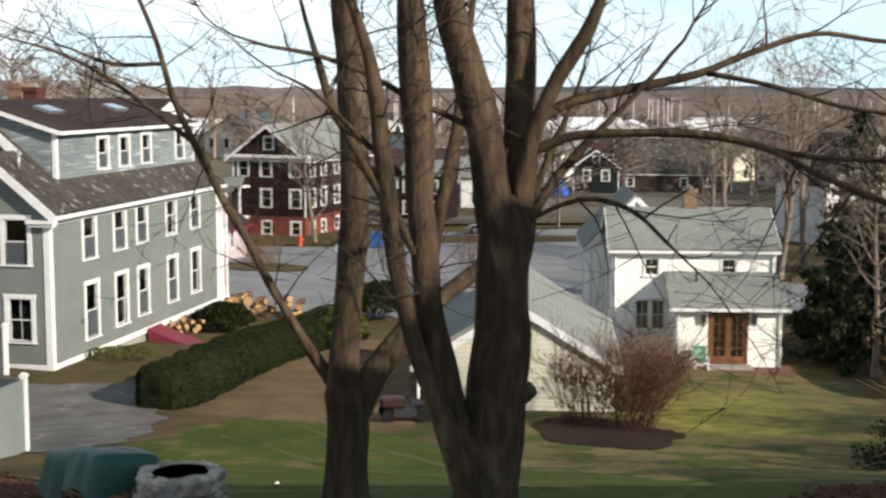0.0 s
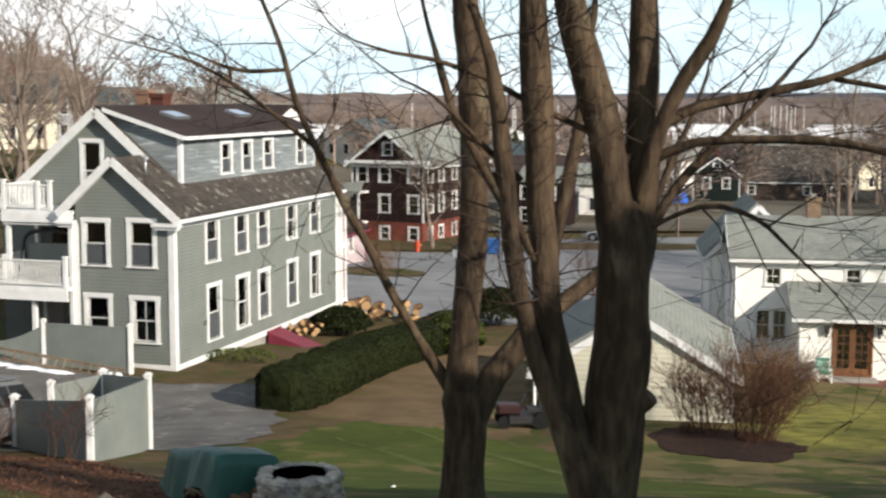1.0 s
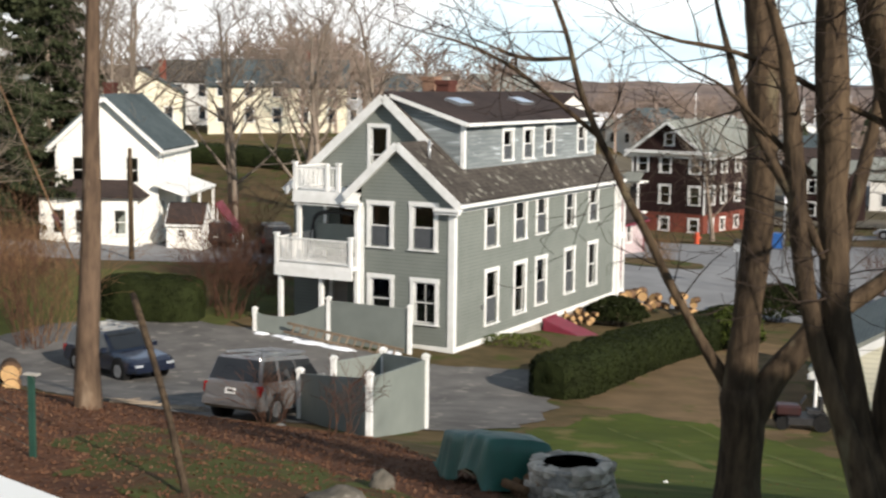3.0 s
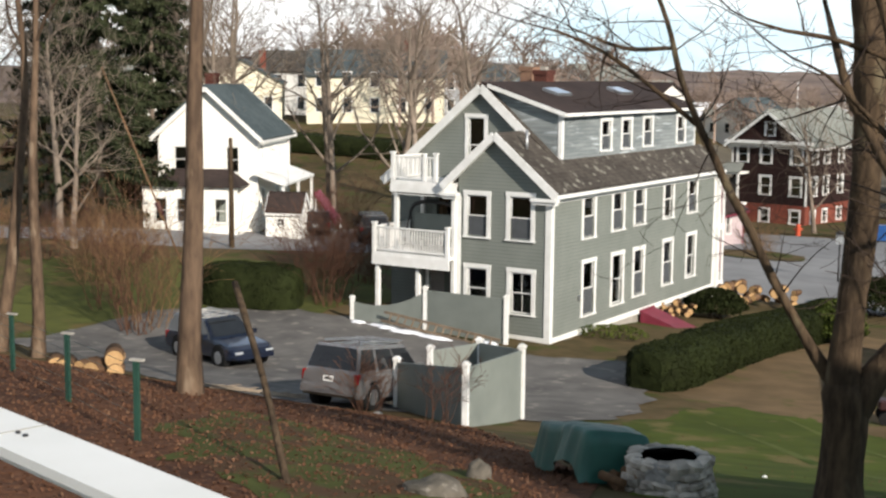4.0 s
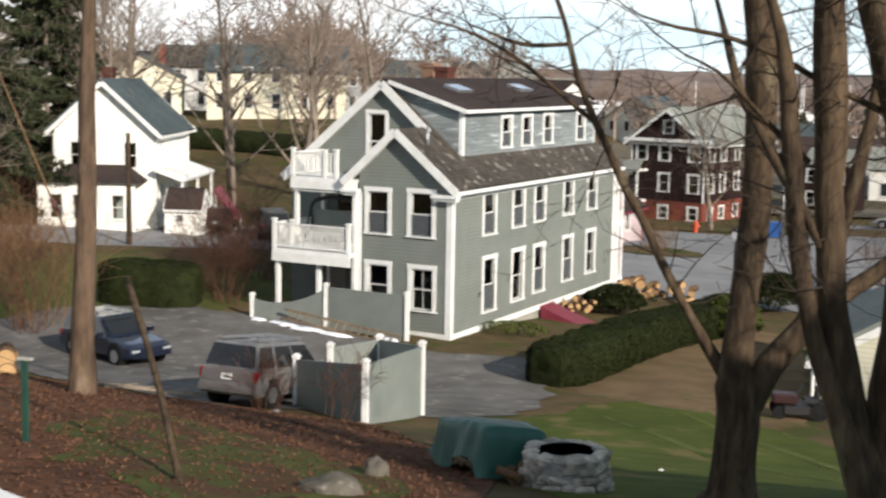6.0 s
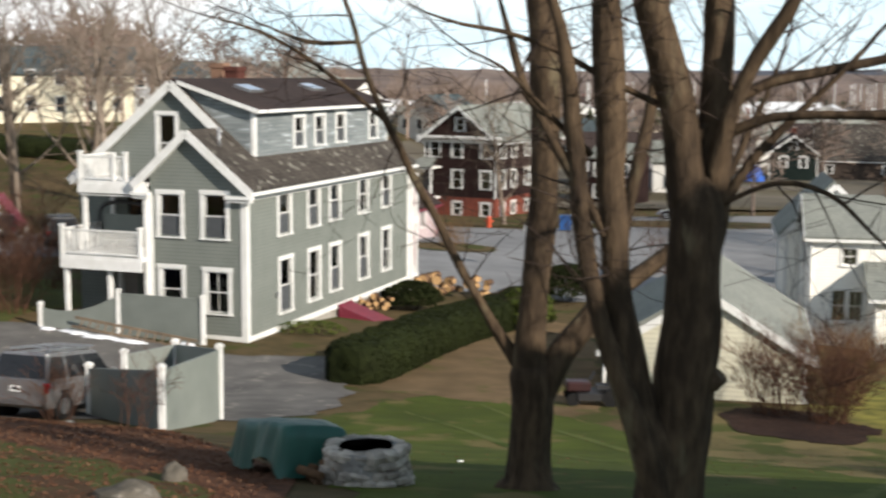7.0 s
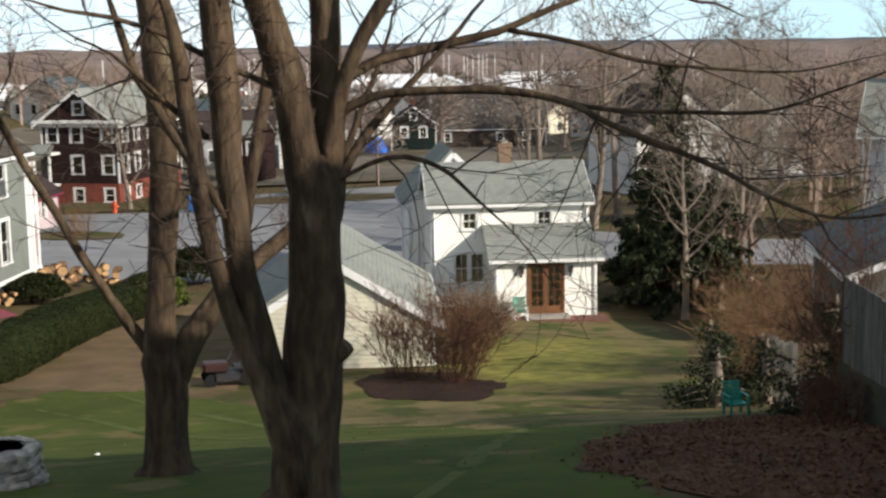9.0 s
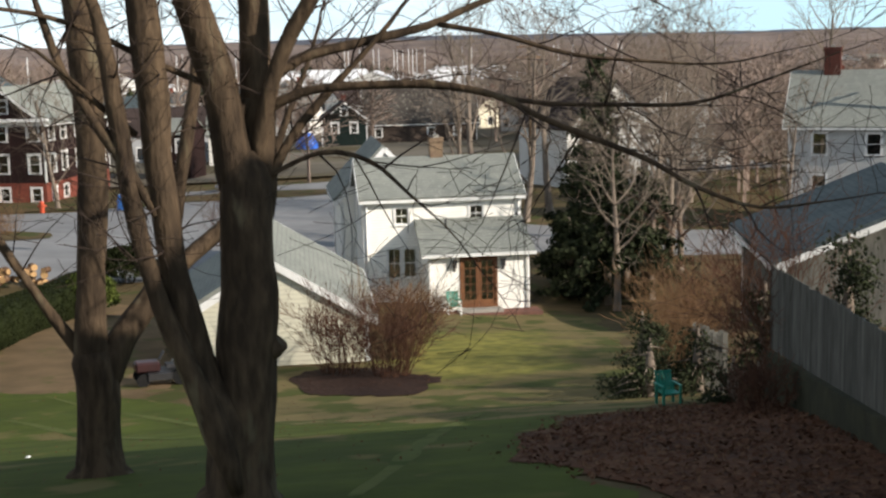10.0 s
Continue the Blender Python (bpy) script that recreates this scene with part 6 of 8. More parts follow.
ladder()
for x, y, rx, ry, s in ((-21.0, 48.75, 0.8, 0.22, 1.0), (-19.8, 48.35, 0.9, 0.26, 5.0), (-18.6, 48.0, 0.7, 0.18, 2.0), (-22.3, 49.05, 0.3, 0.15, 3.0), (-16.4, 48.15, 0.3, 0.12, 4.0)):
    bm = bmesh.new()
    ring = wavy(0, 0, rx, ry, s, 20, 0.9, -14)
    g = ground_z(x, y)
    top = bm.verts.new((0, 0, 0.10))
    vs = [bm.verts.new((a, b, ground_z(x + a, y + b) - g)) for a, b in ring]
    mid = [bm.verts.new((a * 0.7, b * 0.7, 0.07 + ground_z(x + a * 0.7, y + b * 0.7) - g)) for a, b in ring]
    for i in range(20):
        j = (i + 1) % 20
        bm.faces.new((vs[i], vs[j], mid[j], mid[i]))
        bm.faces.new((mid[i], mid[j], top))
    for f in bm.faces:
        f.smooth = True
    tagged(part("snow_patch", bm, SNOW, None, "", on_ground(x, y, 0, 0.02)), "thin patch of leftover snow by the fence", "snow", "snow by the fence")


def car(name, m, label, paint, L=4.75, W=1.85, H=1.75, hood=1.0, rack=False, suv=True):
    """A car, forward +y, wheels on z = 0: body, glasshouse, wheels, lamps."""
    t = thing(name, m, label, "car")
    hl = L / 2
    z_sill, z_belt, z_roof = 0.32, H * 0.60, H
    # half profiles along the length: (y, half width, low, belt)
    def loft(sections, material, nm):
        bm = bmesh.new()
        rings = []
        for y, pts in sections:
            rings.append([bm.verts.new((x, y, z)) for x, z in pts])
        n = len(rings[0])
        for a, b in zip(rings, rings[1:]):
            for i in range(n):
                f = bm.faces.new((a[i], a[(i + 1) % n], b[(i + 1) % n], b[i]))
                f.smooth = False
        bm.faces.new(rings[0][::-1])
        bm.faces.new(rings[-1])
        bmesh.ops.recalc_face_normals(bm, faces=bm.faces[:])
        bmesh.ops.bevel(bm, geom=bm.edges[:], offset=0.035, segments=2, affect="EDGES")
        return part(nm, bm, material, t)
    w = W / 2
    def sec(k, lo, belt, top):
        return [(-w * k, lo), (w * k, lo), (w * k * 1.01, (lo + belt) / 2), (w * k * 0.97, belt), (w * 0.8 * k, top), (-w * 0.8 * k, top), (-w * k * 0.97, belt), (-w * k * 1.01, (lo + belt) / 2)]
    nose = z_belt - 0.06
    body = loft([(-hl, sec(0.93, 0.45, z_belt - 0.08, z_belt)), (-hl + 0.12, sec(1, z_sill, z_belt - 0.05, z_belt + 0.02)), (hl - hood - 0.35, sec(1, z_sill, z_belt - 0.05, z_belt + 0.02)),
                 (hl - 0.25, sec(0.98, z_sill, nose - 0.14, nose - 0.06)), (hl, sec(0.86, 0.42, nose - 0.28, nose - 0.2))], paint, "body")
    def cab(k, z):
        return [(-w * 0.93, z_belt - 0.02), (w * 0.93, z_belt - 0.02), (w * k, z), (-w * k, z)]
    y0, y1 = -hl + 0.1, hl - hood - 0.2
    bm = bmesh.new()
    lo = [bm.verts.new(p) for p in ((-w * 0.93, y0, z_belt - 0.02), (w * 0.93, y0, z_belt - 0.02), (w * 0.93, y1, z_belt - 0.02), (-w * 0.93, y1, z_belt - 0.02))]
    up = [bm.verts.new(p) for p in ((-w * 0.76, y0 + (0.22 if suv else 0.7), z_roof), (w * 0.76, y0 + (0.22 if suv else 0.7), z_roof), (w * 0.76, y1 - 0.75, z_roof), (-w * 0.76, y1 - 0.75, z_roof))]
    for f in ((0, 1, 5, 4), (1, 2, 6, 5), (2, 3, 7, 6), (3, 0, 4, 7), (4, 5, 6, 7)):
        bm.faces.new([(lo + up)[i] for i in f])
    bmesh.ops.bevel(bm, geom=bm.edges[:], offset=0.06, segments=2, affect="EDGES")
    cabin = part("cabin", bm, paint, t)
    L4, U4 = [v for v in ((-w * 0.93, y0), (w * 0.93, y0), (w * 0.93, y1), (-w * 0.93, y1))], [(-w * 0.76, y0 + (0.22 if suv else 0.7)), (w * 0.76, y0 + (0.22 if suv else 0.7)), (w * 0.76, y1 - 0.75), (-w * 0.76, y1 - 0.75)]
    def pane(i, j, f0, f1, s0=0.12, s1=0.88):
        a, b = Vector((*L4[i], z_belt)), Vector((*L4[j], z_belt))
        c, d = Vector((*U4[j], z_roof)), Vector((*U4[i], z_roof))
        q = [a.lerp(b, f0).lerp(d.lerp(c, f0), s0), a.lerp(b, f1).lerp(d.lerp(c, f1), s0), a.lerp(b, f1).lerp(d.lerp(c, f1), s1), a.lerp(b, f0).lerp(d.lerp(c, f0), s1)]
        n = (q[1] - q[0]).cross(q[3] - q[0]).normalized()
        part("window", slab(bmesh.new(), [p + n * 0.012 for p in q], 0.03), CAR_GLASS, cabin, "dark tinted car window")
    pane(0, 1, 0.04, 0.96, 0.06, 0.9)
    pane(2, 3, 0.06, 0.94, 0.1, 0.92)
    for f0, f1 in ((0.04, 0.27), (0.32, 0.61), (0.64, 0.95)):
        pane(1, 2, f0, f1, 0.05, 0.86)
        pane(3, 0, 1 - f1, 1 - f0, 0.05, 0.86)
    for sx in (-1, 1):
        for y in (-hl + 0.9, hl - 0.9):
            wh = part("wheel", tube(bmesh.new(), [(sx * (w - 0.22), y, 0.36, 0.36), (sx * (w + 0.01), y, 0.36, 0.36)], 20), RUBBER, t, "black tyre")
            part("rim", tube(bmesh.new(), [(sx * (w - 0.05), y, 0.36, 0.23), (sx * (w + 0.02), y, 0.36, 0.22)], 14), METAL, wh)
            part("arch", tube(bmesh.new(), [(sx * (w - 0.3), y, 0.38, 0.43), (sx * (w + 0.004), y, 0.38, 0.43)], 20), RUBBER, t)
        part("mirror", boxes((sx * w, sx * (w + 0.2), y1 - 0.35, y1 - 0.2, z_belt, z_belt + 0.16)), paint, t)
        part("tail_lamp", box(bmesh.new(), min(sx * w * 0.80, sx * w * 0.985), max(sx * w * 0.80, sx * w * 0.985), -hl + 0.01, -hl + 0.24, z_belt - 0.34, z_belt - 0.04, 0.03), TAIL, t)
        part("headlamp", boxes((sx * (w * 0.84), sx * (w * 0.52), hl - 0.08, hl + 0.005, nose - 0.4, nose - 0.24)), LAMP_GLASS, t)
        if rack:
            part("roof_rail", bar(bmesh.new(), (sx * w * 0.64, y0 + 0.5, z_roof + 0.06), (sx * w * 0.64, y1 - 0.95, z_roof + 0.06), 0.05, 0.06), METAL, t)
    if rack:
        for y in (-1.3, -0.7, -0.1, 0.4):
            part("crossbar", bar(bmesh.new(), (-w * 0.66, y, z_roof + 0.09), (w * 0.66, y, z_roof + 0.09), 0.05, 0.03), METAL, t)
    part("bumper", boxes((-w * 0.92, w * 0.92, -hl - 0.07, -hl + 0.1, 0.42, 0.62)), paint, t)
    part("bumper", boxes((-w * 0.84, w * 0.84, hl - 0.1, hl + 0.05, 0.36, 0.56)), paint, t)
    plate = part("number_plate", boxes((-0.16, 0.16, -hl - 0.03, -hl - 0.01, z_belt - 0.3, z_belt - 0.14)), WHITE, t)
    part("plate_bar", boxes((-0.11, 0.11, -hl - 0.036, -hl - 0.031, z_belt - 0.25, z_belt - 0.19)), DARK, plate)
    return t


CAR_GLASS = mat("tinted_car_glass", (0.018, 0.02, 0.022), (0.012, 0.013, 0.015), 2, 0.06, 0.0)
SILVER = mat("bronze_silver_car_paint", (0.27, 0.262, 0.262), (0.23, 0.224, 0.224), 2, 0.22, 0.0, metal=0.55)
NAVY = mat("dark_blue_car_paint", (0.008, 0.014, 0.034), (0.006, 0.010, 0.024), 2, 0.25, 0.0, metal=0.3)
for paint in (SILVER, NAVY):
    paint.node_tree.nodes["Principled BSDF"].inputs["Coat Weight"].default_value = 1.0
BLACKCAR = mat("dark_grey_car_paint", (0.03, 0.032, 0.036), (0.02, 0.022, 0.026), 2, 0.3, 0.0, metal=0.3)


def tilt_on(x, y, deg, reach=1.4):
    """A pose lying along the slope of the ground."""
    a = radians(deg)
    fx, fy = -math.sin(a), math.cos(a)
    pitch = math.degrees(math.atan2(ground_z(x + fx * reach, y + fy * reach) - ground_z(x - fx * reach, y - fy * reach), 2 * reach))
    return on_ground(x, y, deg, 0.03) @ pose(0, 0, 0, pitch, 0, 0)


car("suv", tilt_on(-15.5, 35.0, -8), "bronze-silver sport utility car parked by the enclosure", SILVER, rack=True)
car("car", tilt_on(-24.1, 41.2, -118), "dark blue estate car with roof bars in the court", NAVY, 4.5, 1.78, 1.55, 1.1, True)
car("car", tilt_on(-36.6, 74.8, 20), "dark parked car beside the white house", BLACKCAR, 4.5, 1.8, 1.5, 1.1)
car("car", tilt_on(-33.0, 74.6, 30), "dark parked car beside the white house", BLACKCAR, 4.6, 1.85, 1.7, 1.0)
car("car", tilt_on(4.5, 127.5, 80), "silver car on the far street", SILVER, 4.5, 1.8, 1.45, 1.1, suv=False)


def fire_pit():
    t = thing("fire_pit", on_ground(-3.95, 20.0), "old squarish fieldstone fire pit with a sooty mouth", "fire pit")
    rng = random.Random(4)
    part("core", tube(bmesh.new(), [(0, 0, -0.6, 0.70), (0, 0, 0.1, 0.63), (0, 0, 0.5, 0.60), (0, 0, 0.6, 0.57), (0, 0, 0.6, 0.44), (0, 0, 0.3, 0.40), (0, 0, -0.2, 0.40)], 24, wobble=0.14), MORTAR, t, "rough grey mortar")
    part("mouth", tube(bmesh.new(), [(0, 0, -0.05, 0.42), (0, 0, 0.05, 0.42)], 18), SOOT, t, "sooty black mouth")
    for row in range(8):
        z, k = -0.40 + row * 0.135, 15
        for i in range(k):
            a = 2 * math.pi * (i + 0.5 * (row % 2) + rng.uniform(-0.22, 0.22)) / k
            square = 1 + 0.10 * (1 - abs(math.cos(2 * a)))
            r = (0.575 - 0.02 * (row - 4)) * square + rng.uniform(-0.02, 0.03)
            s = Vector((rng.uniform(0.10, 0.18), rng.uniform(0.09, 0.13), rng.uniform(0.05, 0.095)))
            bm = bmesh.new()
            bmesh.ops.create_cube(bm, size=2)
            bmesh.ops.bevel(bm, geom=bm.edges[:], offset=0.45, segments=1, affect="EDGES")
            for v in bm.verts:
                v.co = Vector((v.co.x * s.y, v.co.y * s.x, v.co.z * s.z)) * (1 + rng.uniform(-0.14, 0.14))
            part("stone", bm, STONE, t, "", pose(math.cos(a) * r, math.sin(a) * r, z, rng.uniform(-14, 14), rng.uniform(-14, 14), math.degrees(a) + rng.uniform(-12, 12)))


SOOT = mat("black_soot", (0.012, 0.011, 0.010), (0.008, 0.008, 0.007), 6, 0.95, 0.5)
MORTAR = mat("rough_grey_mortar", (0.34, 0.32, 0.295), (0.19, 0.18, 0.165), 9, 0.95, 0.9, depth=0.06)
fire_pit()


def covered_pile():
    t = thing("covered_pile", on_ground(-5.4, 20.95), "woodpile under a draped dark green tarpaulin", "tarpaulin pile")
    rng = random.Random(8)
    o = t.matrix_basis.translation
    ax = Vector((2.0, -2.6, 0)).normalized()
    sd = Vector((-ax.y, ax.x, 0))
    bm = bmesh.new()
    n, k, half = 34, 30, 1.2
    rows = []
    for i in range(n + 1):
        s = -half + 2 * half * i / n
        row = []
        for j in range(k + 1):
            u = -1 + 2 * j / k
            top = 0.92 - 0.10 * ease(0.2, half, s) + 0.05 * math.sin(s * 2.3)
            hem = 0.16 + 0.16 * math.sin(s * 3.1) - 0.12 * ease(0.5, half, s)
            if abs(u) < 0.42:
                q, z = u / 0.42 * 0.52, top - 0.07 * (u / 0.42) ** 4
            else:
                e = (abs(u) - 0.42) / 0.58
                q, z = math.copysign(0.52 + 0.16 * e + 0.05 * e * math.sin(s * 7 + u), u), top - 0.07 - (top - 0.07 - hem) * e ** 1.1
            drop = ease(half - 0.22, half, abs(s))
            z -= drop * (z - hem) * 0.92
            z += 0.035 * noise.noise(Vector((s * 3, u * 3, 1.0))) + 0.02 * noise.noise(Vector((s * 8, u * 8, 4)))
            q += 0.06 * noise.noise(Vector((s * 4.1, u * 1.2, 9)))
            p = ax * (s * (1 - 0.06 * drop)) + sd * q
            row.append(bm.verts.new((p.x, p.y, max(0.04, z) + ground_z(o.x + p.x, o.y + p.y) - o.z)))
        rows.append(row)
    for a, b in zip(rows, rows[1:]):
        for j in range(k):
            f = bm.faces.new((a[j], b[j], b[j + 1], a[j + 1]))
            f.smooth = True
    part("tarpaulin", bm, TARP, t, "creased dark green sheet")
    for i in range(11):
        p = ax * rng.uniform(-1.2, 1.3) + sd * rng.uniform(-0.3, 0.3)
        if i < 7:
            p = ax * rng.uniform(1.4, 1.7) + sd * rng.uniform(-0.4, 0.4)
        z = ground_z(o.x + p.x, o.y + p.y) - o.z + rng.uniform(0.05, 0.5)
        d = (ax + sd * rng.uniform(-0.3, 0.3)) * 0.25
        part("log", tube(bmesh.new(), [(p.x - d.x, p.y - d.y, z, 0.075), (p.x + d.x, p.y + d.y, z, 0.07)], 8), LOG, t)


covered_pile()


def log_at(x, y, lift, length, r, deg, group, label="cut log with a pale sawn end", tilt=0.0):
    t = thing("log", on_ground(x, y, deg, lift) @ pose(0, 0, 0, 0, tilt, 0), label, "log", group)
    part("bark", tube(bmesh.new(), [(-length / 2, 0, 0, r), (0, 0, 0, r * 1.03), (length / 2, 0, 0, r * 0.97)], 12), LOG, t)
    for s in (-1, 1):
        part("sawn_end", tube(bmesh.new(), [(s * length / 2 * 0.99, 0, 0, r * 0.93), (s * (length / 2 + 0.006), 0, 0, r * 0.92)], 12), CUT, t, "pale sawn wood")


rng_l = random.Random(17)
for i in range(7):
    log_at(-26.4 + 0.62 * i * 0.9 - (1.2 if i > 4 else 0), 35.0 + rng_l.uniform(-0.5, 0.5) + (0.5 if i > 4 else 0), 0.22 + (0.4 if i > 4 else 0), 0.8, 0.26 + 0.05 * rng_l.random(), -75 + rng_l.uniform(-25, 25), "sawn logs on the slope")
for i in range(26):
    x, y = -12.05 + rng_l.uniform(-0.9, 1.3), 60.6 + rng_l.uniform(-1.4, 1.0)
    log_at(x, y, 0.1 + rng_l.uniform(0, 0.55), 0.45, rng_l.uniform(0.08, 0.15), rng_l.uniform(-100, -40), "firewood by the house", "split firewood log in a heap by the house")
for i in range(40):
    x, y = -9.2 + rng_l.uniform(-2.0, 2.2), 67.3 + rng_l.uniform(-1.5, 1.2)
    log_at(x, y, 0.1 + rng_l.uniform(0, 0.8), 0.5, rng_l.uniform(0.12, 0.26), rng_l.uniform(-120, -30), "sawn wood heap at the street", "orange-brown sawn round in a heap")


def rock(x, y, r, flat, seed, label, material=None):
    rng = random.Random(seed)
    bm = bmesh.new()
    bmesh.ops.create_icosphere(bm, subdivisions=3, radius=1)
    for v in bm.verts:
        v.co *= 1 + 0.28 * noise.noise(v.co * 1.3 + Vector((seed, 0, 0))) + 0.08 * noise.noise(v.co * 4)
        v.co = Vector((v.co.x * r, v.co.y * r * 0.8, v.co.z * r * flat))
    return tagged(part("rock", bm, material or STONE, None, "", on_ground(x, y, rng.uniform(0, 180), r * flat * 0.25)), label, "rock", "rocks on the slope")


ROCK = mat("dark_lichened_rock", (0.135, 0.12, 0.10), (0.07, 0.064, 0.052), 4, 0.95, 0.9, depth=0.05, speck=(6, 0.6, (0.19, 0.175, 0.15)))
rock(-6.35, 16.3, 0.42, 0.5, 3, "broad grey boulder sunk in the grass", ROCK)
rock(-6.5, 18.5, 0.20, 1.2, 4, "small upright grey stone", ROCK)
rock(-3.2, 25.6, 0.06, 0.6, 7, "small white stone on the lawn", WHITE)
for i in range(14):
    rock(-21 + i * 0.55 + rng_l.uniform(-0.2, 0.2), 33.6 - i * 0.16 + rng_l.uniform(-0.2, 0.2), rng_l.uniform(0.1, 0.2), 0.5, 20 + i, "pale edging stone along the drive", CONCRETE)


STICK = mat("pale_peeled_branch", (0.42, 0.34, 0.25), (0.28, 0.22, 0.16), 8, 0.9, 0.4)
for i in range(9):
    x, y = -20.6 + 0.36 * i + rng_l.uniform(-0.2, 0.2), 35.0 - 0.08 * i + rng_l.uniform(-0.35, 0.35)
    a, n = rng_l.uniform(-0.5, 0.3), rng_l.uniform(0.6, 1.3)
    bm = bmesh.new()
    pts = [(f * n * math.cos(a), f * n * math.sin(a) + 0.06 * math.sin(f * 5 + i), 0) for f in (-1, -0.4, 0.2, 0.7, 1)]
    g = ground_z(x, y)
    tube(bm, [(u, v, 0.06 + ground_z(x + u, y + v) - g, 0.035 - 0.006 * j) for j, (u, v, _) in enumerate(pts)], 6)
    u, v = pts[2][:2]
    tube(bm, [(u, v, 0.06 + ground_z(x + u, y + v) - g, 0.018), (u + 0.35, v + 0.22, 0.12 + ground_z(x + u + 0.35, y + v + 0.22) - g, 0.008)], 5)
    tagged(part("fallen_branch", bm, STICK, None, "", on_ground(x, y)), "pale fallen branch at the drive's edge", "branch", "fallen branches by the drive")


def wire_fence():
    t = thing("wire_fence", on_ground(-14, 18.8), "green steel posts with thin wire mesh on the slope", "fence")
    o = t.matrix_basis.translation
    ps = [(-20.4, 24.6), (-17.5, 21.8), (-13.9, 18.7), (-10.75, 16.0)]
    tops = []
    for x, y in ps:
        g = Vector((x, y, ground_z(x, y))) - o
        part("post", bar(bmesh.new(), g - Vector((0, 0, 0.3)), g + Vector((0, 0, 1.18)), 0.08, 0.06), GREEN_POST, t)
        part("cap", boxes((g.x - 0.10, g.x + 0.12, g.y - 0.03, g.y + 0.05, g.z + 1.18, g.z + 1.21)), CONCRETE, t)
        tops.append(g)
    for a, b in zip(tops, tops[1:]):
        for z in (0.15, 0.4, 0.65, 0.9, 1.1):
            part("wire", bar(bmesh.new(), a + Vector((0, 0, z)), b + Vector((0, 0, z)), 0.006, 0.006), GREEN_POST, t)


wire_fence()


def sapling():
    t = thing("cut_sapling", on_ground(-7.75, 14.9), "leaning cut sapling with a pale sawn top", "stump")
    o = t.matrix_basis.translation
    a, b = Vector((0, 0, -0.2)), Vector((-10.35, 18.1, 9.25)) - o
    part("stem", tube(bmesh.new(), smooth_path([(*a, 0.05), (*(a.lerp(b, 0.5) + Vector((0.05, 0, 0.06))), 0.048), (*b, 0.05)], 0.3), 8, wobble=0.2), BARK, t)


sapling()


def handrail():
    t = thing("deck_rail", pose(-1.2, 1.5, ground_z(-1.2, 1.5)), "white painted wooden deck rail with bolt heads", "railing")
    o = t.matrix_basis.translation
    d = Vector((0.906, -0.424, 0))
    mid = Vector((-1.175, 1.504, 11.987)) - o
    a, b = mid - d * 1.5, mid + d * 1.6
    part("cap_rail", bar(bmesh.new(), a, b, 0.1, 0.014), WHITE, t)
    part("top_rail", bar(bmesh.new(), a + Vector((0, 0, -0.018)), b + Vector((0, 0, -0.018)), 0.05, 0.02), WHITE, t)
    for f in (0.02, 0.98):
        p = a.lerp(b, f)
        part("post", boxes((p.x - 0.045, p.x + 0.045, p.y - 0.045, p.y + 0.045, -0.3, p.z - 0.02)), WHITE, t)
    for f in (0.43, 0.437):
        p = a.lerp(b, f) + Vector((0, 0, 0.006))
        part("bolt", tube(bmesh.new(), [(p.x, p.y, p.z - 0.01, 0.004), (p.x, p.y, p.z + 0.004, 0.004)], 8), DARK, t)
    f0 = a.lerp(b, 0.425)
    part("joint", bar(bmesh.new(), f0, f0 + d * 0.003, 0.1015, 0.0155), CONCRETE, t)


handrail()


def garden_chair(x, y, deg, label, lift=0.0, size=1.0):
    """A moulded armchair with a slatted back."""
    t = thing("garden_chair", on_ground(x, y, deg, lift), label, "chair", "green garden chairs")
    t.scale = (size, size, size)
    part("seat", boxes((-0.27, 0.27, -0.27, 0.25, 0.38, 0.42)), GREEN_PLASTIC, t)
    for i in range(5):
        u = -0.2 + 0.1 * i
        part("back_slat", bar(bmesh.new(), (u, 0.25, 0.4), (u * 1.12, 0.42, 0.98 - 0.03 * abs(i - 2)), 0.085, 0.025), GREEN_PLASTIC, t)
    part("back_rail", bar(bmesh.new(), (-0.27, 0.415, 0.93), (0.27, 0.415, 0.93), 0.03, 0.09), GREEN_PLASTIC, t)
    for s in (-1, 1):
        part("arm", boxes((s * 0.25, s * 0.33, -0.25, 0.34, 0.62, 0.65)), GREEN_PLASTIC, t)
        for y2 in (-0.24, 0.28):
            part("leg", boxes((s * 0.24, s * 0.31, y2 - 0.03, y2 + 0.03, 0, 0.62)), GREEN_PLASTIC if lift == 0 else WHITE, t)


garden_chair(11.3, 58.3, 0, "teal green garden chair beside the french doors", 0.34 - ground_z(11.3, 58.3))
garden_chair(10.0, 27.0, 5, "dark teal plastic chair by the junipers", 0.0, 0.72)


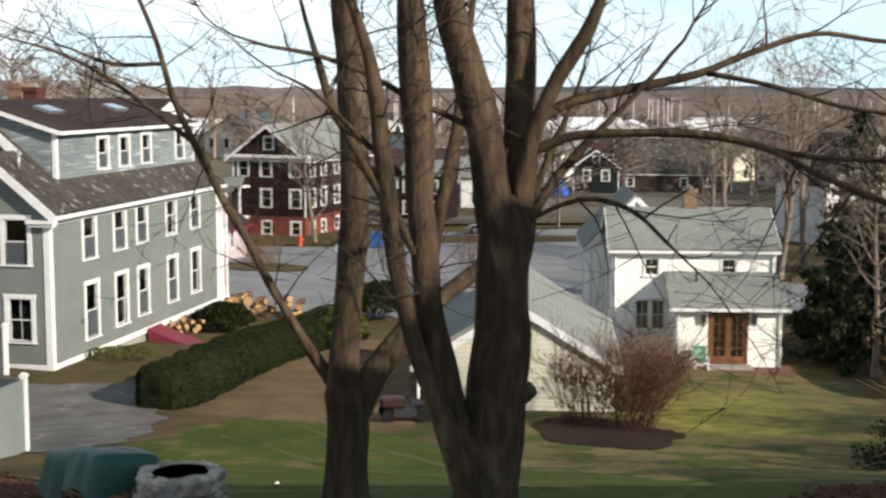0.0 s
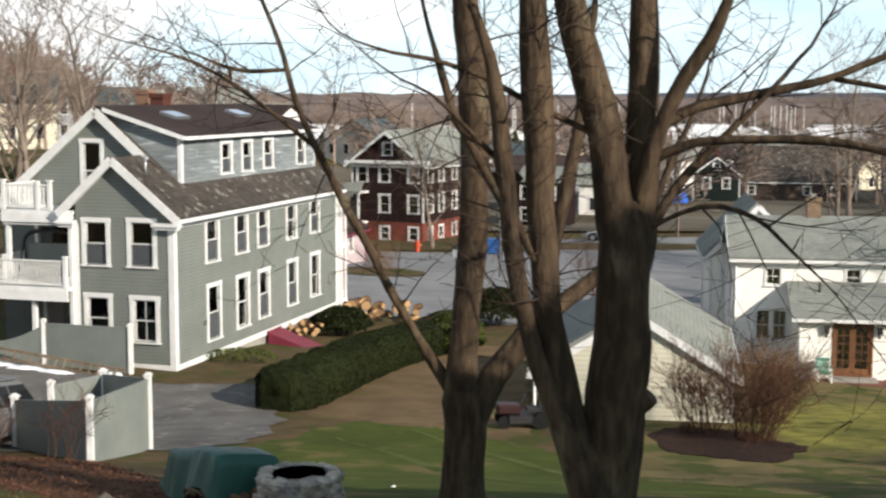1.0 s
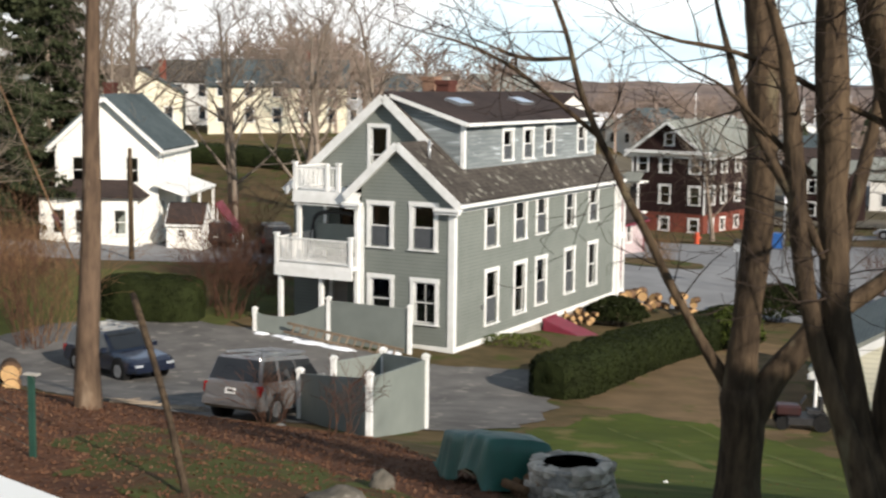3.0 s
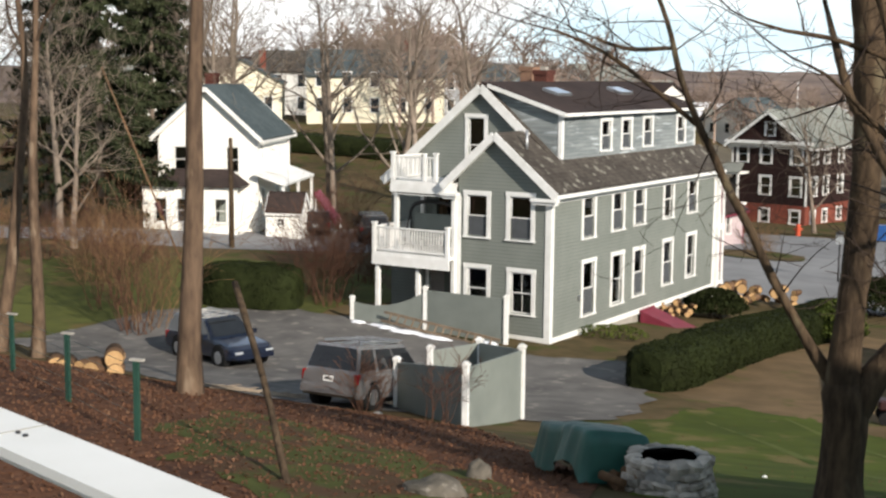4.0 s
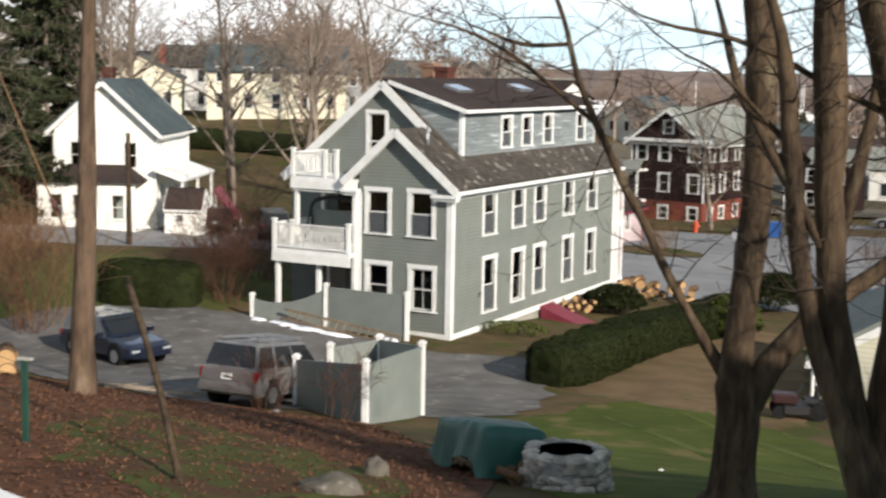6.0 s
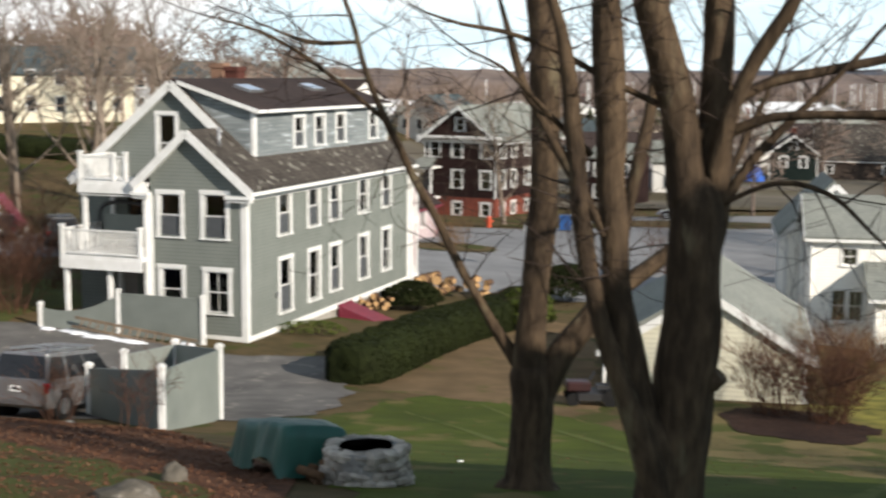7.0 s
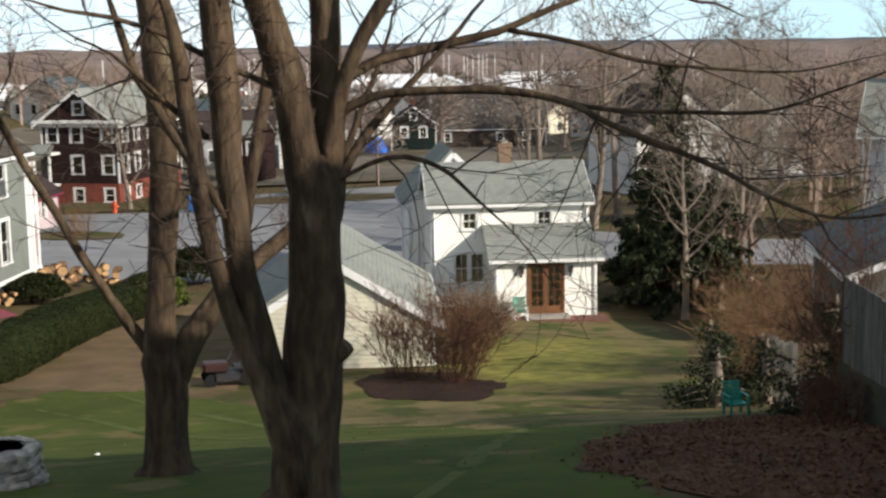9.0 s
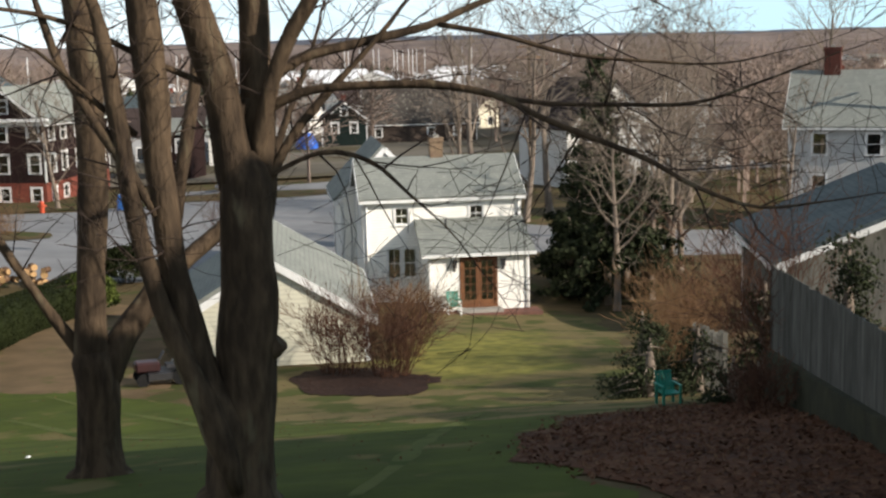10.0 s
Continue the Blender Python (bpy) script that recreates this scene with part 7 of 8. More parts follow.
# ---- boundary on the cottage side ----
def picket_wall():
    t = thing("boundary_fence", on_ground(11.6, 25.0), "tall weathered board fence on a mossy wall", "fence")
    o = t.matrix_basis.translation
    a, b = Vector((12.0, 26.2)), Vector((8.0, 12.5))
    n = int((b - a).length / 0.16)
    for i in range(n):
        p = a.lerp(b, i / n)
        base = 5.85 + 2.1 * i / n
        top = 7.65 + 1.2 * i / n + rng_l.uniform(-0.02, 0.02)
        q = bmesh.new()
        bar(q, Vector((p.x, p.y, base)) - o, Vector((p.x, p.y, top)) - o, 0.02, 0.15)
        part("board", q, OLD_FENCE, t)
    for z0, z1 in ((6.15, 8.1), (7.35, 8.6)):
        part("rail", bar(bmesh.new(), Vector((a.x + 0.06, a.y, z0)) - o, Vector((b.x + 0.06, b.y, z1)) - o, 0.05, 0.09), OLD_FENCE, t)
    bm = bmesh.new()
    cols = []
    for i in range(15):
        p = a.lerp(b, i / 14)
        z1 = 5.83 + 2.1 * i / 14
        cols.append([bm.verts.new(Vector((p.x + dx, p.y, z)) - o) for dx, z in ((-0.15, ground_z(p.x, p.y) - 0.4), (-0.12, z1), (0.2, z1), (0.2, ground_z(p.x, p.y) - 0.4))])
    for c, e in zip(cols, cols[1:]):
        for i in range(4):
            bm.faces.new((c[i], c[(i + 1) % 4], e[(i + 1) % 4], e[i]))
    bm.faces.new(cols[0][::-1])
    bm.faces.new(cols[-1])
    bmesh.ops.recalc_face_normals(bm, faces=bm.faces[:])
    part("retaining_wall", bm, MOSS_WALL, t, "mossy dark retaining wall")


picket_wall()
pine(12.2, 27.0, 2.6, 0.9, 41, "dark ivy-clad stump at the fence's end")
brush(12.5, 26.6, 1.0, 3.6, 40, BRUSH, "dry brown vine tangled over the fence", 42)
pine(13.9, 21.8, 3.0, 1.1, 45, "dark leafy shrub behind the board fence")
pine(12.6, 18.2, 2.3, 0.9, 46, "dark leafy shrub behind the board fence")
pine(12.9, 24.6, 3.4, 0.9, 47, "dark ivy-clad shrub behind the board fence")
pine(10.9, 25.6, 1.0, 0.8, 43, "low dark shrub at the wall's foot")
brush(10.2, 22.6, 1.0, 0.9, 40, BRUSH, "low reddish shrub at the wall's foot", 44)


def old_pickets():
    t = thing("picket_fence", on_ground(13.2, 32), "short run of grey weathered pickets", "fence")
    o = t.matrix_basis.translation
    for i in range(26):
        f = i / 25
        x, y = 13.9 - 1.3 * f, 35.6 - 5.4 * f
        g = ground_z(x, y)
        part("picket", bar(bmesh.new(), Vector((x, y, g - 0.2)) - o, Vector((x, y, g + 1.5 + rng_l.uniform(-0.12, 0.1))) - o, 0.13, 0.03), OLD_FENCE, t)
    part("rail", bar(bmesh.new(), Vector((13.95, 35.6, ground_z(13.9, 35.6) + 1.1)) - o, Vector((12.65, 30.2, ground_z(12.6, 30.2) + 1.1)) - o, 0.05, 0.09), OLD_FENCE, t)


old_pickets()


def neighbour_garage():
    h = thing("outbuilding", pose(21.4, 46.0, 1.0, 0, 0, -14), "low outbuilding with a dark slate shingle roof", "outbuilding")
    gable_block(h, 0, 12, 0, 9.6, -1.2, 3.1, 5.5, "w", ("front", "back", "left", "right"), ROOF_SLATE, OLD_FENCE, 0.5, 0.4)


neighbour_garage()


PALE_GREY = mat("pale_grey_clapboard", (0.50, 0.50, 0.48), (0.42, 0.42, 0.41), 1.5, 0.7, 0.4, boards=0.15)


def right_house():
    h = thing("house", pose(40.0, 86.0, 0.3, 0, 0, -32), "large pale grey gabled house with a brick chimney", "house")
    wins = {"left": [(-2.5, 1.0, 0.9, 1.5), (-6, 1.0, 0.9, 1.5), (-2.5, 4.0, 0.9, 1.5), (-6, 4.0, 0.9, 1.5)], "front": [(2, 1, 0.9, 1.5), (5.5, 1, 0.9, 1.5), (2, 3.9, 0.9, 1.4), (5.5, 3.9, 0.9, 1.4)]}
    gable_block(h, 0, 8, 0, 8, -1.0, 6.0, 9.3, "u", ("front", "back", "left", "right"), ROOF_GREY, PALE_GREY, 0.4, 0.4, wins)
    chimney(h, 2.4, 4.0, 8.6, 11.0, 1.1, 0.9)


right_house()


# Added out of view, sized so its shadow covers the near lawn and trunks.
def shade_house():
    h = thing("house", pose(13.2, 6.8, 8.0, 0, 0, 0), "unseen tall grey clapboard house added to shade the yard", "house")
    gable_block(h, 0, 11, -6.3, 6.3, -3.2, 6.2, 10.2, "u", ("front", "back", "left", "right"), ROOF_SLATE, PALE_GREY, 0.35, 0.3, {"left": [(-3.5, 0.6, 0.9, 1.6), (0, 0.6, 0.9, 1.6), (3.5, 0.6, 0.9, 1.6), (-3.5, 3.6, 0.9, 1.6), (0, 3.6, 0.9, 1.6), (3.5, 3.6, 0.9, 1.6), (0, 6.8, 0.9, 1.4)]})
    chimney(h, 6.5, 0, 9.8, 11.8)


shade_house()


def litter(name, spots, size, material, label, seed):
    """Fallen leaves lying loose on the ground."""
    rng = random.Random(seed)
    bm = leaves(bmesh.new(), [(x, y, ground_z(x, y) + 0.04 + rng.uniform(0, 0.03)) for x, y in spots], size, rng, flat=0.45)
    return tagged(part(name, bm, material), label, "leaves", kind="stuff")


LEAF = mat("dry_brown_leaf", (0.120, 0.057, 0.032), (0.075, 0.037, 0.023), 2.5, 0.85, 0.2)
LEAF_PALE = mat("pale_tan_leaf", (0.160, 0.090, 0.053), (0.115, 0.064, 0.039), 2.5, 0.85, 0.2)


def in_poly(x, y, poly):
    inside = False
    for (x0, y0), (x1, y1) in zip(poly, poly[1:] + poly[:1]):
        if (y0 > y) != (y1 > y) and x < (x1 - x0) * (y - y0) / (y1 - y0) + x0:
            inside = not inside
    return inside


SLOPE = [(-30, 26), (-26, 33), (-20.5, 34), (-15.0, 31.8), (-10.6, 29.6), (-8.0, 25.0), (-5.2, 21.0), (-4.8, 17.0), (-6.2, 13.5), (-8, 9.5), (-12, 9), (-17, 13), (-23, 20)]
MOSS = [(-11.8, 20.8), (-9.2, 20.6), (-7.6, 19.2), (-5.6, 17.8), (-5.4, 15.6), (-7.4, 14.0), (-9.4, 15.6), (-11.6, 18.0)]
pts = [(rng_l.uniform(-30, -5), rng_l.uniform(9, 34)) for _ in range(95000)]
pts = [p for p in pts if in_poly(*p, SLOPE) and noise.noise(Vector((p[0] * 0.55, p[1] * 0.55, 4))) + 0.5 * noise.noise(Vector((p[0] * 1.7, p[1] * 1.7, 9))) > rng_l.uniform(-0.75, 0.25) - (0.0 if in_poly(*p, MOSS) else 0.6)]
litter("fallen_leaves", pts[::2], 0.033, LEAF, "brown fallen leaves over the slope", 1)
litter("fallen_leaves", pts[1::5], 0.029, LEAF_PALE, "pale fallen leaves over the slope", 2)
pts = []
while len(pts) < 9500:
    p = (rng_l.uniform(3.8, 12.0), rng_l.uniform(11.4, 26.2))
    q = (p[0] + rng_l.gauss(0, 0.15), p[1] + rng_l.gauss(0, 0.3))
    if in_poly(*p, RAKED) and noise.noise(Vector((p[0] * 0.9, p[1] * 0.9, 2))) > rng_l.uniform(-0.9, 0.3):
        pts.append(q)
litter("fallen_leaves", pts[::2], 0.042, LEAF, "brown raked leaves in the bed by the fence", 3)
litter("fallen_leaves", pts[1::5], 0.045, LEAF_PALE, "pale raked leaves in the bed by the fence", 4)
litter("fallen_leaves", [(rng_l.uniform(-9, 9), rng_l.uniform(18, 42)) for _ in range(1500)], 0.022, LEAF, "stray leaves over the lawn", 5)


MOWER_RED = mat("grimy_dark_red_enamel", (0.035, 0.007, 0.007), (0.02, 0.005, 0.005), 4, 0.5, 0.2)


def mower():
    t = thing("lawn_mower", tilt_on(-1.1, 41.5, 100), "dark red ride-on mower beside the garage", "mower")
    part("deck", boxes((-0.5, 0.5, -0.7, 0.5, 0.2, 0.4)), DARK, t)
    part("bonnet", box(bmesh.new(), -0.28, 0.28, 0.1, 0.85, 0.4, 0.72, 0.06), MOWER_RED, t, "dark red bonnet")
    part("seat", boxes((-0.22, 0.22, -0.5, -0.1, 0.5, 0.6), (-0.22, 0.22, -0.55, -0.45, 0.6, 0.95)), DARK, t)
    part("wheel_bar", bar(bmesh.new(), (0, 0.1, 0.75), (0, -0.05, 1.0), 0.25, 0.03), DARK, t)
    for sx in (-1, 1):
        part("wheel", tube(bmesh.new(), [(sx * 0.35, -0.5, 0.27, 0.27), (sx * 0.52, -0.5, 0.27, 0.27)], 16), RUBBER, t)
        part("wheel", tube(bmesh.new(), [(sx * 0.33, 0.65, 0.2, 0.2), (sx * 0.45, 0.65, 0.2, 0.2)], 16), RUBBER, t)


mower()


def deck_swing():
    t = thing("garden_swing", pose(-14.38, 49.25, 2.11, 0, 0, -11.5) @ pose(-5.9, 0.9, 3.08), "dark canopied swing seat on the upper deck", "swing seat")
    arch = [(-1.1, 0, 1.55, 0.07), (-0.9, 0, 1.85, 0.08), (-0.3, 0, 2.0, 0.08), (0.3, 0, 2.0, 0.08), (0.9, 0, 1.9, 0.08), (1.1, 0, 1.6, 0.07)]
    part("canopy", tube(bmesh.new(), smooth_path(arch, 0.15), 8), DARK, t, "black curved canopy")
    part("back", boxes((-0.95, 0.95, 0.1, 0.16, 0.5, 1.5)), FENCE, t)
    part("seat", boxes((-0.95, 0.95, -0.35, 0.1, 0.45, 0.55)), FENCE, t)
    for sx in (-1, 1):
        part("leg", bar(bmesh.new(), (sx * 1.2, -0.4, 0), (sx * 1.1, 0, 1.6), 0.05, 0.05), DARK, t)
        part("leg", bar(bmesh.new(), (sx * 1.2, 0.45, 0), (sx * 1.1, 0, 1.6), 0.05, 0.05), DARK, t)


deck_swing()
# cut stub on the big maple
stub = [o for o in bpy.data.objects if o.name == "tree"][0]
part("cut_stub", tube(bmesh.new(), [(0.2, 0.0, 1.75, 0.14), (0.5, -0.12, 1.95, 0.11), (0.58, -0.15, 2.03, 0.10)], 10, wobble=0.3), BARK, stub, "knobby sawn-off stub")

# thickets, trees and hedges along the side street
for i, (x, y, r, h) in enumerate(((-37, 55, 2.0, 1.5), (-41, 53.5, 2.2, 1.7), (-45.5, 55, 2.2, 2.0), (-48, 67.5, 2.6, 4.0), (-52, 70, 2.6, 4.4), (-50.5, 75, 2.8, 5.0), (-36, 51, 2.0, 2.4), (-55, 64, 3.0, 4.4))):
    brush(x, y, r, h, 46, BRUSH if i % 2 else STRAW, "tangled bare thicket by the side street", 60 + i)
for i, (x, y, s) in enumerate(((-47, 63, 0.95), (-51, 68, 1.05), (-44.5, 77, 1.1), (-49, 80, 1.2), (-55, 73, 1.2), (-60, 70, 1.2), (-58, 62, 1.0), (-42, 57.5, 0.7), (-64, 78, 1.3), (-54, 88, 1.4))):
    far_tree(x, y, s, i, "bare grey tree beside the side street", i * 53, "bare trees by the side street")
pine(-46.8, 66.8, 22, 4.6, 38, "very tall ragged conifer beside the side street")
pine(-49.5, 76.5, 20, 5.2, 36, "very tall ragged conifer beside the white house")
hedge("dark evergreen hedge bank below the cream house", [(-66, 122), (-56, 121), (-46, 119), (-37, 117)], 3.0, 1.7, 71, 0.08, 30)
hedge("low dark evergreen hedge along the street", [(-33, 90), (-28, 94), (-25, 99)], 2.2, 2.2, 72, 0.06, 60)


def guy_wire():
    t = thing("guy_pole", on_ground(-33.85, 55.0), "leaning thin pole with a dark red box", "pole")
    o = t.matrix_basis.translation
    a, b = Vector((0, 0, -0.3)), Vector((-36.95, 52.99, 12.5)) - o
    part("pole", tube(bmesh.new(), [(*a, 0.05), (*b, 0.035)], 8), LOG, t)
    p = a.lerp(b, 0.33)
    d = (b - a).normalized()
    part("box", tube(bmesh.new(), [(*(p - d * 0.32), 0.13), (*(p + d * 0.32), 0.13)], 8), mat("dark_maroon_box", (0.06, 0.012, 0.016), (0.045, 0.01, 0.012), 3, 0.6, 0.1), t, "dark maroon box")


guy_wire()
brush(-24.8, 51.6, 1.5, 3.1, 46, BRUSH, "brown bare shrub before the deck", 91)
brush(-26.4, 52.6, 1.2, 2.5, 30, BRUSH, "brown bare shrub before the deck", 92)
brush(-29.6, 44.4, 1.4, 3.4, 30, BRUSH, "thin bare shrub beside the court", 93)


# ---- town beyond the yard ----
# Gravel and dry grass, with haze painted in as a paler tone.
TOWN_GROUND = mat("hazy_gravel_and_dry_grass", (0.165, 0.145, 0.115), (0.105, 0.090, 0.066), 0.12, 0.95, 0.2, speck=(0.06, 0.52, (0.095, 0.078, 0.046)))
drape("town_ground", [(-20, 140), (-8, 136), (30, 141), (70, 142), (120, 190), (190, 420), (60, 445), (-140, 430), (-120, 300), (-60, 230), (-30, 170)], TOWN_GROUND, 0.25, "gravel yards and dry grass of the town, paled by haze", 25.0)
def dark_green_house():
    h = thing("house", pose(19.3, 200.5, -3.0, 0, 0, -6), "small dark green gabled house with white windows", "house")
    gable_block(h, 0, 6.6, 0, 9, -0.5, 4.2, 6.6, "w", ("front", "back", "left", "right"), ROOF_DARK, DARK_GREEN, 0.4, 0.4, {"front": [(1.9, 2.1, 0.9, 1.5), (4.7, 2.1, 0.9, 1.5), (3.3, 4.7, 0.8, 1.0)]}, casing=0.2, bars=(2, 1))
    chimney(h, 3.3, 5, 6.0, 7.6)
    w = thing("house", pose(26.3, 205.0, -3.0, 0, 0, -6), "long low brown building behind the green house", "house")
    gable_block(w, 0, 17, 0, 9, -0.5, 3.2, 8.0, "u", ("front", "back", "left", "right"), ROOF_BROWN, mat("weathered_brown_clapboard", (0.085, 0.065, 0.052), (0.055, 0.042, 0.035), 1.5, 0.8, 0.3, boards=0.2), 0.4, 0.4, {"front": [(2, 1.0, 0.9, 1.2), (10.0, 1.0, 0.9, 1.2), (14, 1.0, 0.9, 1.2)]}, casing=0.18)
    b = thing("tarpaulin", on_ground(16.6, 196), "bright blue tarpaulin over a small boat", "tarpaulin")
    bm = bmesh.new()
    bmesh.ops.create_icosphere(bm, subdivisions=3, radius=1)
    for v in bm.verts:
        v.co = Vector((v.co.x * 1.6, v.co.y * 2.2, max(-0.2, v.co.z) * 2.6)) * (1 + 0.15 * noise.noise(v.co * 2))
    part("sheet", bm, mat("bright_blue_tarpaulin", (0.03, 0.12, 0.50), (0.025, 0.09, 0.40), 2, 0.5, 0.3), b)
    p = thing("outbuilding", pose(-16.6, 92.5, 0.0, 0, 0, -12), "small pink building with a dark red roof", "outbuilding")
    gable_block(p, -5, 0, 0, 9, -0.5, 2.6, 4.4, "w", ("front", "back", "left", "right"), ROOF_DARK, mat("faded_pink_clapboard", (0.50, 0.41, 0.41), (0.43, 0.34, 0.35), 2, 0.7, 0.3, boards=0.15), 0.3, 0.3, {"right": [(2.5, 1.0, 0.8, 1.3), (6, 1.0, 0.8, 1.3)]}, fascia=RED)


dark_green_house()
drape("verge", wavy(-12.0, 91.5, 3.0, 3.2, 6.1, rough=0.2), GROUND, 0.08, "planted island of brown grass in the street")
drape("verge", wavy(5.5, 121, 9, 4.0, 7.1, rough=0.2, turn=10), GROUND, 0.08, "brown grass verge across the street", 2.0)
drape("verge", wavy(-14, 119, 12, 4.5, 9.1, rough=0.1, turn=-12), GROUND, 0.08, "brown grass verge across the street", 2.0)
brush(-12.6, 93.5, 2.2, 1.9, 60, STRAW, "clump of tan ornamental grass on the island", 51, 1)
brush(2.0, 84.5, 1.4, 2.8, 24, BRUSH, "small bare ornamental tree by the street", 52)


def street_things():
    t = thing("hydrant", on_ground(-12.0, 113.2), "orange-red fire hydrant on the verge", "hydrant")
    ORANGE = mat("orange_red_enamel", (0.55, 0.085, 0.03), (0.42, 0.06, 0.025), 4, 0.45, 0.1)
    part("barrel", tube(bmesh.new(), [(0, 0, -0.1, 0.22), (0, 0, 0.1, 0.2), (0, 0, 0.7, 0.18), (0, 0, 0.85, 0.22), (0, 0, 1.0, 0.1)], 12), ORANGE, t)
    part("outlet", tube(bmesh.new(), [(-0.35, 0, 0.55, 0.09), (0.35, 0, 0.55, 0.09)], 10), ORANGE, t)
    t = thing("litter_bin", on_ground(-5.4, 111.6), "blue collection box on the verge", "bin")
    part("box", boxes((-0.55, 0.55, -0.4, 0.4, 0.15, 1.35)), mat("blue_enamel", (0.02, 0.09, 0.28), (0.016, 0.07, 0.22), 3, 0.4, 0.1), t)
    for s in (-1, 1):
        for v in (-1, 1):
            part("leg", boxes((s * 0.45 - 0.04, s * 0.45 + 0.04, v * 0.3 - 0.04, v * 0.3 + 0.04, -0.1, 0.15)), DARK, t)
    t = thing("lamp_post", on_ground(-4.1, 92.3), "slim pale metal post at the junction", "post")
    part("pole", tube(bmesh.new(), [(0, 0, -0.3, 0.09), (0, 0, 7.2, 0.06)], 10), METAL, t)
    t = thing("street_lamp", on_ground(-6.2, 80.5), "short dark lantern post by the drive", "lamp post")
    part("pole", tube(bmesh.new(), [(0, 0, -0.3, 0.06), (0, 0, 2.2, 0.05)], 8), DARK, t)
    part("lantern", boxes((-0.2, 0.2, -0.2, 0.2, 2.2, 2.8)), LAMP_GLASS, t)
    part("cap", tube(bmesh.new(), [(0, 0, 2.8, 0.3), (0, 0, 3.0, 0.05)], 8), DARK, t)
    t = thing("sign_post", on_ground(14.6, 118), "green street name sign on a thin post", "sign")
    part("pole", tube(bmesh.new(), [(0, 0, -0.3, 0.05), (0, 0, 3.0, 0.05)], 8), METAL, t)
    plate = part("plate", boxes((-0.6, 0.6, -0.03, 0.03, 2.65, 3.0)), mat("sign_green", (0.02, 0.2, 0.12), (0.018, 0.17, 0.1), 3, 0.4, 0.0), t)
    part("lettering", boxes((-0.42, 0.42, -0.036, -0.031, 2.77, 2.88)), WHITE, plate)


street_things()


def utility_pole(x, y, h, arms, label):
    t = thing("utility_pole", on_ground(x, y, 20), label, "utility pole", "utility poles")
    part("pole", tube(bmesh.new(), [(0, 0, -0.5, 0.16), (0, 0, h, 0.11)], 10), BARK, t)
    for i in range(arms):
        part("crossarm", boxes((-1.2, 1.2, -0.06, 0.06, h - 0.6 - i * 0.9, h - 0.46 - i * 0.9)), LOG, t)
        for u in (-1.1, -0.6, 0.6, 1.1):
            part("insulator", tube(bmesh.new(), [(u, 0, h - 0.46 - i * 0.9, 0.04), (u, 0, h - 0.3 - i * 0.9, 0.05)], 6), LAMP_GLASS, t)


utility_pole(-36.9, 64.6, 6.0, 0, "dark wooden pole at the side street")
utility_pole(28.5, 112, 13, 2, "tall wooden utility pole with crossarms")
utility_pole(46.5, 83, 11.5, 1, "tall wooden utility pole with crossarms")
utility_pole(-30.5, 92, 9, 0, "grey wooden pole among bare trees")
utility_pole(62, 170, 13, 2, "tall wooden utility pole with crossarms")


PALETTE = [mat("pale_town_siding", (0.72, 0.71, 0.67), (0.62, 0.61, 0.57), 0.6, 0.7, 0.1), mat("cream_town_siding", (0.74, 0.69, 0.53), (0.66, 0.61, 0.47), 0.6, 0.7, 0.1), mat("grey_town_siding", (0.33, 0.34, 0.35), (0.27, 0.28, 0.29), 0.6, 0.7, 0.1),
           mat("blue_town_siding", (0.30, 0.37, 0.42), (0.25, 0.31, 0.36), 0.6, 0.7, 0.1), mat("tan_town_siding", (0.40, 0.32, 0.23), (0.34, 0.27, 0.2), 0.6, 0.7, 0.1)]
TOWN_ROOFS = [ROOF_DARK, ROOF_SLATE, ROOF_GREY, ROOF_BROWN]
DARK_PANE = mat("dark_town_glass", (0.03, 0.035, 0.04), (0.02, 0.024, 0.028), 1, 0.1, 0.0)


